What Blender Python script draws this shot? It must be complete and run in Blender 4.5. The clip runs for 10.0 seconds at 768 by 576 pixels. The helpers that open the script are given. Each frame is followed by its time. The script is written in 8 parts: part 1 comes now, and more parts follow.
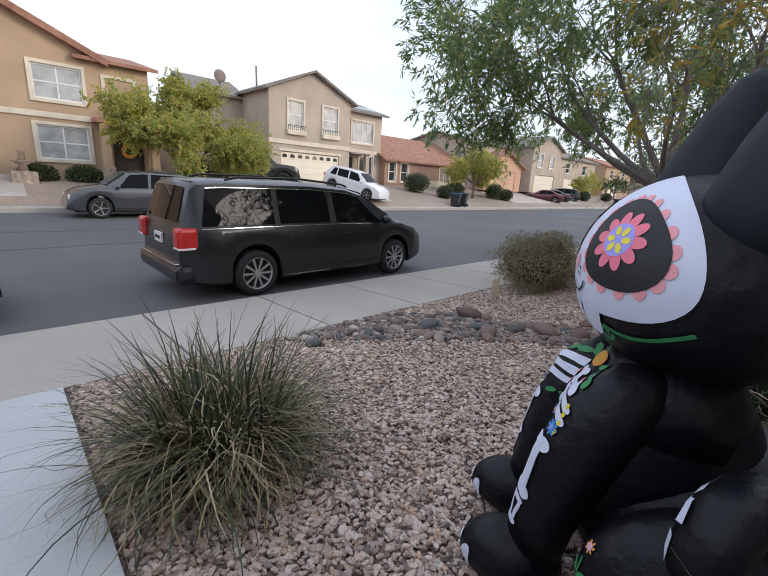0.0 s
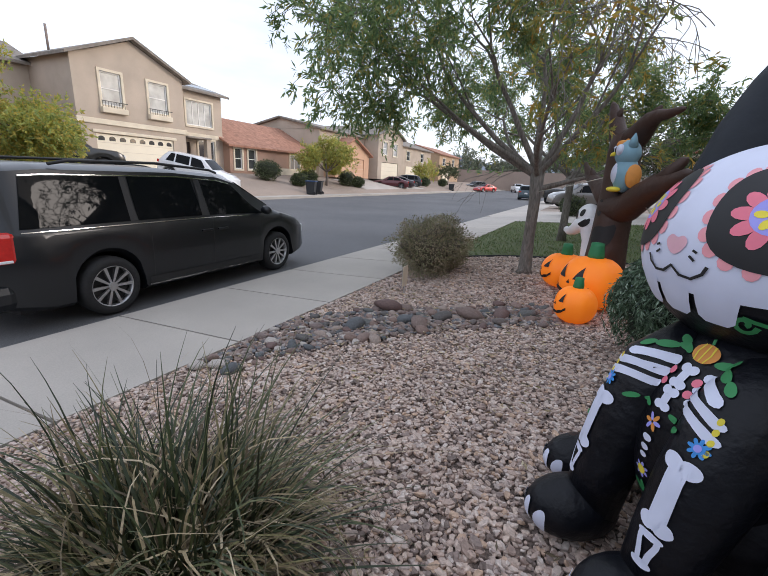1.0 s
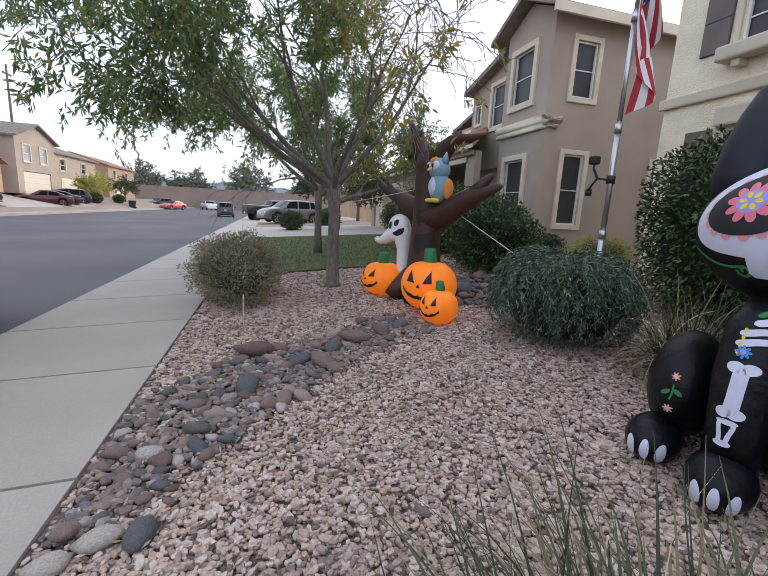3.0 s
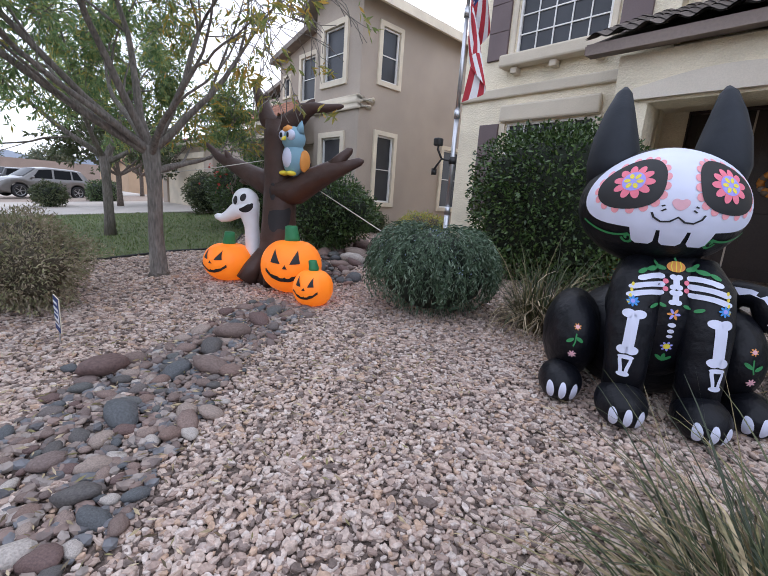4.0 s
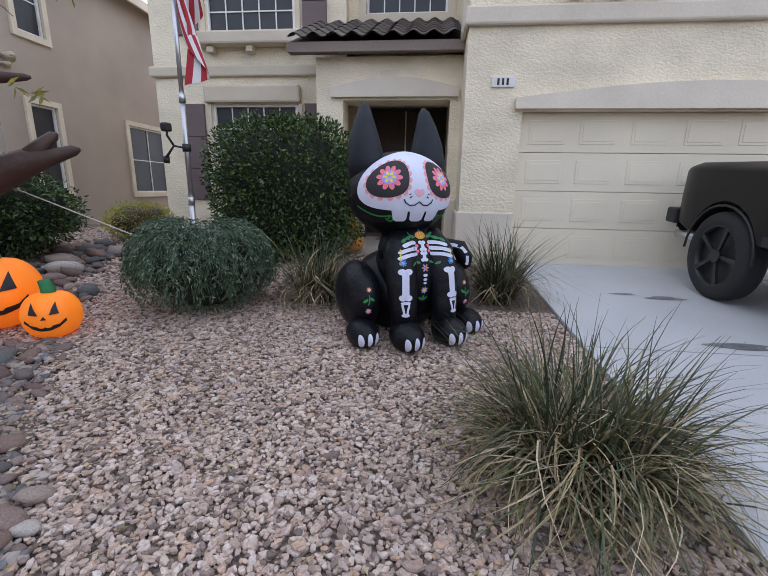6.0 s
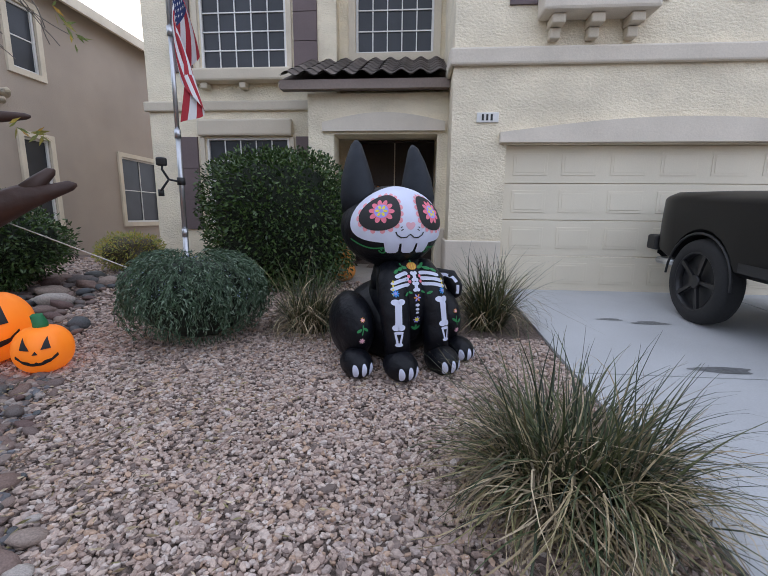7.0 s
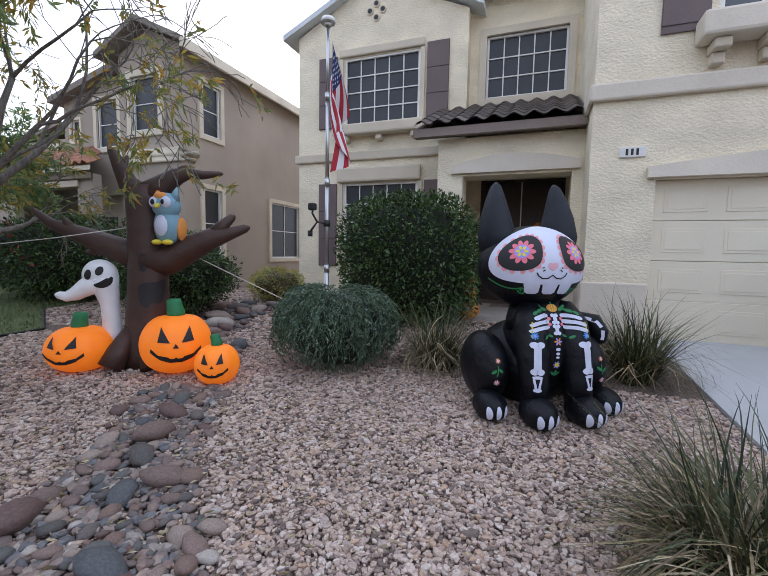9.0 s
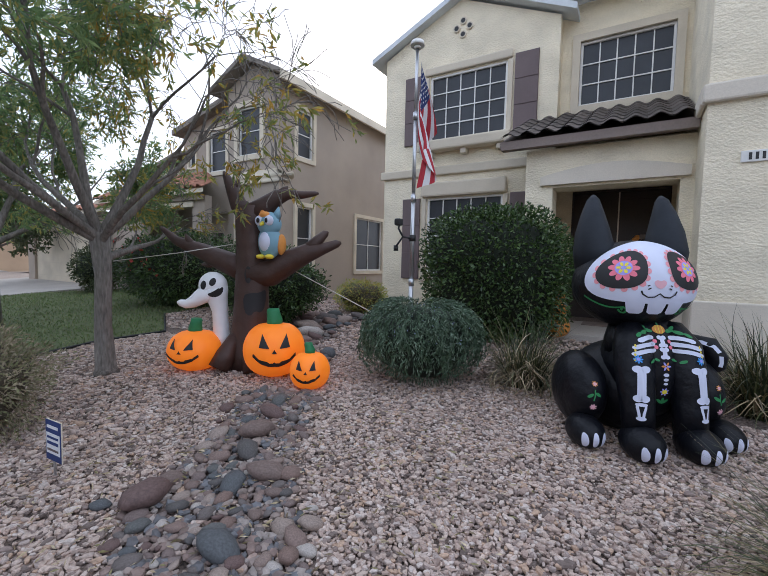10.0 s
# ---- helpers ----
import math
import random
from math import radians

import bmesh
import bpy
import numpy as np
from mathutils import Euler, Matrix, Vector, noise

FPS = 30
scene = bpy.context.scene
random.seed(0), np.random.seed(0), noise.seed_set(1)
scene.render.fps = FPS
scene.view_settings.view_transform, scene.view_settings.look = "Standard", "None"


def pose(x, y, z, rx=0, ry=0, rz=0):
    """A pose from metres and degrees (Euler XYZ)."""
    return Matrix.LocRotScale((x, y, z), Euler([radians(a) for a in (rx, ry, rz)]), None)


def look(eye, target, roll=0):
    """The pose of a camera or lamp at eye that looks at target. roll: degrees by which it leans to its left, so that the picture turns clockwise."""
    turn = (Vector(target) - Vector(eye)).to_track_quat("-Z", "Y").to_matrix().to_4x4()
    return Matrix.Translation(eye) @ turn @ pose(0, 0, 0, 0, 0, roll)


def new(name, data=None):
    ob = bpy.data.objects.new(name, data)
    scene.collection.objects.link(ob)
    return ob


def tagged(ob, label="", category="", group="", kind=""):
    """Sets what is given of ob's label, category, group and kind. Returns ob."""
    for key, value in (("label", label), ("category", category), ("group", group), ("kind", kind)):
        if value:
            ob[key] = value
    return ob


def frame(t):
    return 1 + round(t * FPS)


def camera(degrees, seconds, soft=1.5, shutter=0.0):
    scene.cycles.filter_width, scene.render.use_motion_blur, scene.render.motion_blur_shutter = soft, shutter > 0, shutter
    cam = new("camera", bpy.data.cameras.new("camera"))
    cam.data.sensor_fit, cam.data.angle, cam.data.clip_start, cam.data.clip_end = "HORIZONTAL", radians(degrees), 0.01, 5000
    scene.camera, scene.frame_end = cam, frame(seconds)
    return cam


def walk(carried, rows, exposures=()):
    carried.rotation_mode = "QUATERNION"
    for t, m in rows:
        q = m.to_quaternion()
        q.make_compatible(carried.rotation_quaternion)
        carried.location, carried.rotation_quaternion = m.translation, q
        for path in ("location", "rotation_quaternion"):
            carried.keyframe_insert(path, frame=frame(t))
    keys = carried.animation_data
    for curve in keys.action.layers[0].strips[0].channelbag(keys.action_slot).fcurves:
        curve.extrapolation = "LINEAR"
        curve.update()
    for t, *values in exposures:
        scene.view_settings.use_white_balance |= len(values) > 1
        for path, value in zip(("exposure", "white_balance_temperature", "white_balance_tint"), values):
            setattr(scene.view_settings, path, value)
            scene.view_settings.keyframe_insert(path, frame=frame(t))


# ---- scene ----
cam = camera(86.8, 10.0, soft=0.6)
METRES, EYE, TILT, LEAN, TURN = 4.8, 1.547, 0.0, 0.0, -43.5
ROWS = [
    (0.0, 0.0, 0.0, 0.0, 0.9, -14.9, -3.39),
    (0.5, -0.0606, 0.0676, -0.0118, -7.85, -16.02, -2.75),
    (1.0, -0.1254, 0.1312, -0.0187, -20.01, -15.33, -2.88),
    (1.5, -0.182, 0.2085, -0.0299, -31.17, -14.4, -3.22),
    (2.0, -0.2452, 0.3037, -0.0366, -37.38, -12.48, -1.52),
    (3.5, -0.3181, 0.5553, -0.0646, -76.32, -10.96, -4.15),
    (4.0, -0.3081, 0.6388, -0.0704, -89.51, -12.15, -3.96),
    (4.5, -0.2992, 0.6946, -0.068, -104.82, -13.13, -2.75),
    (5.0, -0.2995, 0.7298, -0.0597, -118.47, -13.26, -2.01),
    (5.5, -0.3108, 0.7723, -0.0545, -127.05, -14.39, -2.08),
    (7.0, -0.3282, 0.8062, -0.0368, -131.91, -10.03, -0.58),
    (7.5, -0.3276, 0.8157, -0.0354, -131.24, -8.31, -0.27),
    (8.0, -0.3195, 0.8278, -0.0369, -126.77, -6.68, 0.17),
    (8.5, -0.3166, 0.8377, -0.0368, -121.41, -5.86, -0.3),
    (9.0, -0.3162, 0.8499, -0.0344, -116.16, -5.01, -1.04),
    (9.5, -0.3163, 0.8643, -0.0305, -110.71, -4.26, -1.17),
    (10.0, -0.3237, 0.8706, -0.0303, -105.09, -3.47, -1.32),
]
walk(cam, [(t, pose(0, 0, EYE, TILT, LEAN, TURN) @ pose(METRES * x, METRES * y, METRES * z, 90 + pitch, roll, yaw)) for t, x, y, z, yaw, pitch, roll in ROWS],
     exposures=[(0.0, 0.47, 6400, 14), (1.0, 0.52, 6450, 15), (2.0, 0.46, 6450, 16), (3.5, 0.76, 6350, 18), (4.0, 0.98, 6300, 18), (4.5, 1.12, 6250, 18), (5.5, 0.82, 6300, 18), (7.5, 0.64, 6200, 17), (9.0, 0.66, 6150, 17), (10.0, 0.62, 6100, 15)])

# ---- world, sun, exposure ----
world = bpy.data.worlds.new("sky")
scene.world = world
world.use_nodes = True
wn, wl = world.node_tree.nodes, world.node_tree.links
bg = wn["Background"]
sky = wn.new("ShaderNodeTexSky")
sky.sky_type = "NISHITA"
sky.sun_disc = False
sky.sun_elevation, sky.sun_rotation = radians(16), radians(150)
sky.air_density, sky.dust_density, sky.ozone_density = 1.0, 2.0, 1.0
tc = wn.new("ShaderNodeTexCoord")
mp = wn.new("ShaderNodeMapping")
mp.inputs["Scale"].default_value = (1.0, 1.6, 5.0)
cn = wn.new("ShaderNodeTexNoise")
cn.inputs["Scale"].default_value, cn.inputs["Detail"].default_value, cn.inputs["Roughness"].default_value = 1.6, 5.0, 0.55
cr = wn.new("ShaderNodeValToRGB")
cr.color_ramp.elements[0].position, cr.color_ramp.elements[0].color = 0.25, (0.50, 0.50, 0.50, 1)
cr.color_ramp.elements[1].position, cr.color_ramp.elements[1].color = 0.75, (0.95, 0.95, 0.95, 1)
mx = wn.new("ShaderNodeMixRGB")
mx.inputs["Color2"].default_value = (6.1, 6.75, 7.6, 1)
wl.new(tc.outputs["Generated"], mp.inputs["Vector"])
wl.new(mp.outputs["Vector"], cn.inputs["Vector"])
wl.new(cn.outputs["Fac"], cr.inputs["Fac"])
wl.new(cr.outputs["Color"], mx.inputs["Fac"])
wl.new(sky.outputs["Color"], mx.inputs["Color1"])
wl.new(mx.outputs["Color"], bg.inputs["Color"])
bg.inputs["Strength"].default_value = 0.15
sun_data = bpy.data.lights.new("sun", "SUN")
sun_data.energy, sun_data.angle, sun_data.color = 0.7, radians(14), (1.0, 0.93, 0.84)
sun = new("sun", sun_data)
sun.matrix_world = look((0, 0, 30), (-14, 24, 19.5))


# ---- materials ----
def tint(c, k):
    return tuple(min(1.0, max(0.0, v * k)) for v in c)


def material(name, base, rough=0.7, metal=0.0, grain=40.0, amount=0.12, stain=1.5, stain_amount=0.12, bump=0.15, bump_scale=None,
             other=None, random_by="", spread=0.0, spec=0.5, coat=0.0, stretch=(1, 1, 1), bump_dist=0.01):
    """A surface with fine grain, broad stains, relief and, for pieces, a shade of their own."""
    m = bpy.data.materials.new(name)
    m.use_nodes = True
    nt = m.node_tree
    n, l = nt.nodes, nt.links
    b = n["Principled BSDF"]
    b.inputs["Roughness"].default_value, b.inputs["Metallic"].default_value = rough, metal
    b.inputs["Specular IOR Level"].default_value = spec
    b.inputs["Coat Weight"].default_value = coat
    co = n.new("ShaderNodeTexCoord")
    ma = n.new("ShaderNodeMapping")
    ma.inputs["Scale"].default_value = stretch
    l.new(co.outputs["Object"], ma.inputs["Vector"])
    n1 = n.new("ShaderNodeTexNoise")
    n1.inputs["Scale"].default_value, n1.inputs["Detail"].default_value = grain, 6.0
    n2 = n.new("ShaderNodeTexNoise")
    n2.inputs["Scale"].default_value, n2.inputs["Detail"].default_value = stain, 4.0
    l.new(ma.outputs["Vector"], n1.inputs["Vector"])
    l.new(ma.outputs["Vector"], n2.inputs["Vector"])
    m1 = n.new("ShaderNodeMix")
    m1.data_type = "RGBA"
    m1.inputs["A"].default_value = (*tint(base, 1 - amount), 1)
    m1.inputs["B"].default_value = (*tint(other or base, 1 + amount), 1)
    r1 = n.new("ShaderNodeMapRange")
    r1.inputs["From Min"].default_value, r1.inputs["From Max"].default_value = 0.3, 0.7
    l.new(n1.outputs["Fac"], r1.inputs["Value"])
    l.new(r1.outputs["Result"], m1.inputs["Factor"])
    hsv = n.new("ShaderNodeHueSaturation")
    r2 = n.new("ShaderNodeMapRange")
    r2.inputs["From Min"].default_value, r2.inputs["From Max"].default_value = 0.3, 0.7
    r2.inputs["To Min"].default_value, r2.inputs["To Max"].default_value = 1 - stain_amount, 1 + stain_amount
    l.new(n2.outputs["Fac"], r2.inputs["Value"])
    value = r2.outputs["Result"]
    if random_by:
        src = n.new("ShaderNodeObjectInfo").outputs["Random"] if random_by == "object" else n.new("ShaderNodeNewGeometry").outputs["Random Per Island"]
        r3 = n.new("ShaderNodeMapRange")
        r3.inputs["To Min"].default_value, r3.inputs["To Max"].default_value = 1 - spread, 1 + spread
        l.new(src, r3.inputs["Value"])
        mu = n.new("ShaderNodeMath")
        mu.operation = "MULTIPLY"
        l.new(value, mu.inputs[0])
        l.new(r3.outputs["Result"], mu.inputs[1])
        value = mu.outputs["Value"]
    l.new(value, hsv.inputs["Value"])
    l.new(m1.outputs["Result"], hsv.inputs["Color"])
    l.new(hsv.outputs["Color"], b.inputs["Base Color"])
    if bump:
        n3 = n.new("ShaderNodeTexNoise")
        n3.inputs["Scale"].default_value, n3.inputs["Detail"].default_value = bump_scale or grain, 5.0
        l.new(ma.outputs["Vector"], n3.inputs["Vector"])
        bp = n.new("ShaderNodeBump")
        bp.inputs["Strength"].default_value, bp.inputs["Distance"].default_value = bump, bump_dist
        l.new(n3.outputs["Fac"], bp.inputs["Height"])
        l.new(bp.outputs["Normal"], b.inputs["Normal"])
    return m


def pieces_material(name, colours, rough=0.8, grain=60.0, random_by="island", bump=0.3, thin=0.0):
    """Stones, leaves or blades whose colours are drawn from a few real ones, piece by piece."""
    m = material(name, (0.5, 0.5, 0.5), rough, grain=grain, amount=0.25, stain_amount=0.1, bump=bump)
    nt = m.node_tree
    n, l = nt.nodes, nt.links
    ramp = n.new("ShaderNodeValToRGB")
    ramp.color_ramp.interpolation = "CONSTANT"
    while len(ramp.color_ramp.elements) < len(colours):
        ramp.color_ramp.elements.new(0.5)
    for i, c in enumerate(colours):
        ramp.color_ramp.elements[i].position = i / len(colours)
        ramp.color_ramp.elements[i].color = (*c, 1)
    src = n.new("ShaderNodeObjectInfo").outputs["Random"] if random_by == "object" else n.new("ShaderNodeNewGeometry").outputs["Random Per Island"]
    l.new(src, ramp.inputs["Fac"])
    hsv = next(x for x in n if x.bl_idname == "ShaderNodeHueSaturation")
    old = hsv.inputs["Color"].links[0].from_socket
    mul = n.new("ShaderNodeMix")
    mul.data_type, mul.blend_type = "RGBA", "MULTIPLY"
    mul.inputs["Factor"].default_value = 1.0
    l.new(ramp.outputs["Color"], mul.inputs["A"])
    l.new(old, mul.inputs["B"])
    gain = n.new("ShaderNodeMix")
    gain.data_type, gain.blend_type = "RGBA", "ADD"
    gain.inputs["Factor"].default_value = 1.0
    l.new(mul.outputs["Result"], gain.inputs["A"])
    l.new(mul.outputs["Result"], gain.inputs["B"])
    l.new(gain.outputs["Result"], hsv.inputs["Color"])
    if thin:
        tr = n.new("ShaderNodeBsdfTranslucent")
        l.new(hsv.outputs["Color"], tr.inputs["Color"])
        mixer = n.new("ShaderNodeMixShader")
        mixer.inputs["Fac"].default_value = thin
        l.new(n["Principled BSDF"].outputs["BSDF"], mixer.inputs[1])
        l.new(tr.outputs["BSDF"], mixer.inputs[2])
        l.new(mixer.outputs["Shader"], n["Material Output"].inputs["Surface"])
    return m


M = {}
M["gravel_bed"] = material("gravel_bed", (0.09, 0.066, 0.054), 0.95, grain=45, amount=0.5, other=(0.20, 0.15, 0.125), bump=1.0, bump_dist=0.02)
M["gravel"] = pieces_material("gravel_stone", [(0.45, 0.335, 0.28), (0.55, 0.425, 0.355), (0.36, 0.262, 0.218), (0.50, 0.392, 0.335), (0.58, 0.47, 0.405), (0.27, 0.205, 0.178), (0.47, 0.35, 0.288), (0.44, 0.352, 0.312), (0.57, 0.445, 0.37), (0.60, 0.51, 0.455), (0.50, 0.345, 0.25), (0.19, 0.145, 0.125)], 0.9)
M["river"] = pieces_material("river_rock", [(0.19, 0.135, 0.115), (0.105, 0.095, 0.09), (0.26, 0.19, 0.16), (0.15, 0.125, 0.115), (0.21, 0.14, 0.115), (0.44, 0.39, 0.35), (0.10, 0.105, 0.11), (0.19, 0.14, 0.125), (0.15, 0.095, 0.085), (0.32, 0.25, 0.21), (0.12, 0.12, 0.115), (0.23, 0.16, 0.135)], 0.75, grain=18, random_by="object", bump=0.25)
M["river_far"] = pieces_material("river_rock_small", [(0.20, 0.155, 0.14), (0.13, 0.125, 0.13), (0.28, 0.22, 0.19), (0.17, 0.17, 0.18), (0.24, 0.17, 0.145), (0.34, 0.29, 0.26)], 0.75, grain=18, bump=0.25)
M["concrete"] = material("concrete", (0.44, 0.40, 0.355), 0.85, grain=90, amount=0.08, stain=0.8, stain_amount=0.10, bump=0.15, random_by="object", spread=0.04)
M["drive"] = material("driveway_concrete", (0.52, 0.53, 0.54), 0.8, grain=90, amount=0.07, stain=0.7, stain_amount=0.10, bump=0.15, random_by="object", spread=0.04)
M["stain"] = material("damp_concrete_stain", (0.20, 0.205, 0.21), 0.6, grain=30, amount=0.3, stain=5, stain_amount=0.3)
M["joint"] = material("joint_dirt", (0.12, 0.10, 0.09), 0.95)
M["asphalt"] = material("asphalt", (0.112, 0.112, 0.116), 0.85, grain=140, amount=0.35, stain=0.25, stain_amount=0.16, bump=0.4, bump_scale=160)
M["desert"] = material("desert_soil", (0.33, 0.26, 0.21), 0.95, grain=12, amount=0.2, stain=0.2)
M["lawn_soil"] = material("lawn_soil", (0.09, 0.11, 0.04), 0.95, grain=25, amount=0.3)
M["blade"] = pieces_material("lawn_blade", [(0.11, 0.17, 0.045), (0.14, 0.20, 0.06), (0.09, 0.14, 0.04), (0.20, 0.21, 0.09)], 0.7, bump=0)
M["stucco_cream"] = material("cream_stucco", (0.84, 0.75, 0.575), 0.9, grain=50, amount=0.08, stain=1.6, stain_amount=0.11, bump=1.0, bump_scale=24, bump_dist=0.02, stretch=(1, 1, 1.6))
M["trim_taupe"] = material("taupe_trim", (0.63, 0.555, 0.44), 0.9, grain=60, amount=0.05, stain=1.5, stain_amount=0.08, bump=0.35, bump_scale=30)
M["trim_grey"] = material("grey_smooth_trim", (0.69, 0.62, 0.52), 0.9, grain=60, amount=0.05, stain=1.5, stain_amount=0.08, bump=0.3, bump_scale=30)
M["shutter"] = material("plum_shutter", (0.155, 0.115, 0.115), 0.7, grain=50, amount=0.06, bump=0.1)
M["stucco_brown"] = material("taupe_brown_stucco", (0.40, 0.335, 0.275), 0.95, grain=50, amount=0.06, stain=0.7, stain_amount=0.10, bump=0.5, bump_scale=40)
M["stucco_tan"] = material("tan_stucco", (0.47, 0.33, 0.215), 0.95, grain=40, amount=0.05, stain=0.6)
M["stucco_grey"] = material("grey_brown_stucco", (0.47, 0.39, 0.315), 0.95, grain=40, amount=0.05, stain=0.6)
M["stucco_rose"] = material("rose_stucco", (0.40, 0.255, 0.19), 0.95, grain=40, amount=0.05, stain=0.6)
M["stucco_peach"] = material("peach_stucco", (0.58, 0.36, 0.24), 0.95, grain=40, amount=0.05, stain=0.6)
M["trim_cream"] = material("cream_trim", (0.68, 0.60, 0.47), 0.85, grain=40, amount=0.04)
M["white"] = material("white_paint", (0.78, 0.77, 0.74), 0.6, grain=30, amount=0.03, bump=0.05)
M["tile_brown"] = material("dark_brown_roof_tile", (0.135, 0.11, 0.095), 0.85, grain=25, amount=0.25, random_by="object", spread=0.3, bump=0.3)
M["tile_red"] = material("terracotta_roof_tile", (0.35, 0.16, 0.10), 0.9, grain=8, amount=0.2, random_by="object", spread=0.3, bump=0.3)
M["tile_red_far"] = material("terracotta_roof", (0.36, 0.18, 0.12), 0.9, grain=3, amount=0.2, random_by="island", spread=0.2, bump=0.3)
M["tile_grey"] = material("grey_brown_roof", (0.24, 0.21, 0.18), 0.9, grain=3, amount=0.2, random_by="island", spread=0.2, bump=0.3)
M["fascia"] = material("brown_fascia", (0.24, 0.19, 0.165), 0.75, grain=30, amount=0.08, bump=0.1)
M["fascia_pale"] = material("pale_fascia", (0.62, 0.66, 0.69), 0.7, grain=30, amount=0.05)
M["garage"] = material("cream_garage_door", (0.80, 0.725, 0.575), 0.55, grain=80, amount=0.03, stain=1.0, stain_amount=0.04, bump=0.05)
M["door_dark"] = material("dark_brown_door", (0.045, 0.03, 0.026), 0.5, grain=40, amount=0.15)
M["screen"] = material("dark_window_screen", (0.035, 0.038, 0.045), 0.35, grain=200, amount=0.15, stain=1.5, stain_amount=0.25, bump=0.05, spec=0.4)
M["pane"] = material("window_glass", (0.05, 0.055, 0.06), 0.06, grain=1.0, amount=0.2, bump=0.02, spec=0.8)
M["pane_lit"] = material("curtained_window_glass", (0.42, 0.43, 0.42), 0.12, grain=2.0, amount=0.25, bump=0.02, spec=0.6)
M["black_metal"] = material("black_metal", (0.02, 0.02, 0.02), 0.5, grain=50, amount=0.1)
M["steel"] = material("brushed_steel", (0.55, 0.56, 0.58), 0.35, metal=0.9, grain=50, amount=0.06, bump=0.05)
M["nylon_black"] = material("black_nylon", (0.0042, 0.0048, 0.0078), 0.45, grain=7, amount=0.2, stain=3, bump=0.55, bump_scale=8, bump_dist=0.04, spec=0.28)
M["nylon_navy"] = material("dark_slate_nylon", (0.015, 0.019, 0.026), 0.6, grain=7, amount=0.15, stain=3, bump=0.3, bump_scale=5, bump_dist=0.03, spec=0.3)
M["nylon_white"] = material("white_nylon", (0.68, 0.71, 0.86), 0.6, grain=9, amount=0.03, stain=3, stain_amount=0.04, bump=0.15, bump_scale=6)
# lighter copy of the white nylon: brightens the shaded ghost by colour
M["ghost_lit_white"] = material("lightened_white_nylon", (0.86, 0.86, 0.88), 0.6, grain=9, amount=0.03, stain=3, stain_amount=0.04, bump=0.15, bump_scale=6)
M["nylon_orange_glow"] = material("glowing_orange_nylon", (0.98, 0.25, 0.014), 0.55, grain=9, amount=0.06, stain=2.5, stain_amount=0.06, bump=0.2, bump_scale=6)
# faint emission added to brighten the pumpkins' skin; there is no lamp inside
glow = M["nylon_orange_glow"].node_tree.nodes["Principled BSDF"]
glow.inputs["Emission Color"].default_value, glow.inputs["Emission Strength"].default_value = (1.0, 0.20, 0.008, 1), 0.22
M["nylon_green"] = material("green_nylon", (0.02, 0.20, 0.075), 0.6, grain=9, amount=0.1, bump=0.2, bump_scale=8)
M["nylon_brown"] = material("brown_nylon", (0.060, 0.030, 0.022), 0.55, grain=9, amount=0.1, stain=2, stain_amount=0.12, bump=0.5, bump_scale=5, bump_dist=0.05)
M["nylon_blue"] = material("pale_blue_nylon", (0.22, 0.40, 0.50), 0.6, grain=9, amount=0.06, bump=0.2, bump_scale=8)
M["ink_black"] = material("black_print", (0.014, 0.014, 0.016), 0.6, grain=20, amount=0.1, bump=0.05)
M["ink_pink"] = material("pink_print", (0.85, 0.20, 0.28), 0.6, grain=20, amount=0.05, bump=0.05)
M["ink_rose"] = material("rose_print", (0.88, 0.36, 0.40), 0.6, grain=20, amount=0.05, bump=0.05)
M["ink_blush"] = material("blush_print", (0.82, 0.46, 0.53), 0.6, grain=20, amount=0.05, bump=0.05)
M["ink_lilac"] = material("lilac_print", (0.36, 0.35, 0.85), 0.6, grain=20, amount=0.05, bump=0.05)
M["ink_yellow"] = material("yellow_print", (0.85, 0.70, 0.06), 0.6, grain=20, amount=0.05, bump=0.05)
M["ink_green"] = material("green_print", (0.03, 0.25, 0.08), 0.6, grain=20, amount=0.05, bump=0.05)
M["ink_blue"] = material("blue_print", (0.05, 0.30, 0.75), 0.6, grain=20, amount=0.05, bump=0.05)
M["ink_orange"] = material("orange_print", (0.75, 0.30, 0.06), 0.6, grain=20, amount=0.05, bump=0.05)
M["bark"] = material("grey_bark", (0.185, 0.165, 0.145), 0.95, grain=14, amount=0.35, stain=3, stain_amount=0.2, bump=1.0, stretch=(3, 3, 0.7), bump_dist=0.02)
M["bark_far"] = material("brown_bark", (0.15, 0.12, 0.10), 0.95, grain=14, amount=0.3)
M["leaf"] = pieces_material("willow_leaf", [(0.16, 0.25, 0.11), (0.20, 0.29, 0.12), (0.25, 0.34, 0.14), (0.13, 0.21, 0.10), (0.30, 0.36, 0.15), (0.17, 0.26, 0.11), (0.40, 0.36, 0.11)], 0.4, bump=0, thin=0.7)
M["leaf_haze"] = pieces_material("hazy_leaf", [(0.14, 0.17, 0.11), (0.18, 0.20, 0.13), (0.12, 0.145, 0.10), (0.22, 0.22, 0.14)], 0.8, bump=0)
M["straw"] = pieces_material("dry_grass_blade", [(0.30, 0.23, 0.13), (0.44, 0.345, 0.20), (0.18, 0.135, 0.08), (0.24, 0.21, 0.09), (0.54, 0.44, 0.29), (0.13, 0.10, 0.06)], 0.6, bump=0)
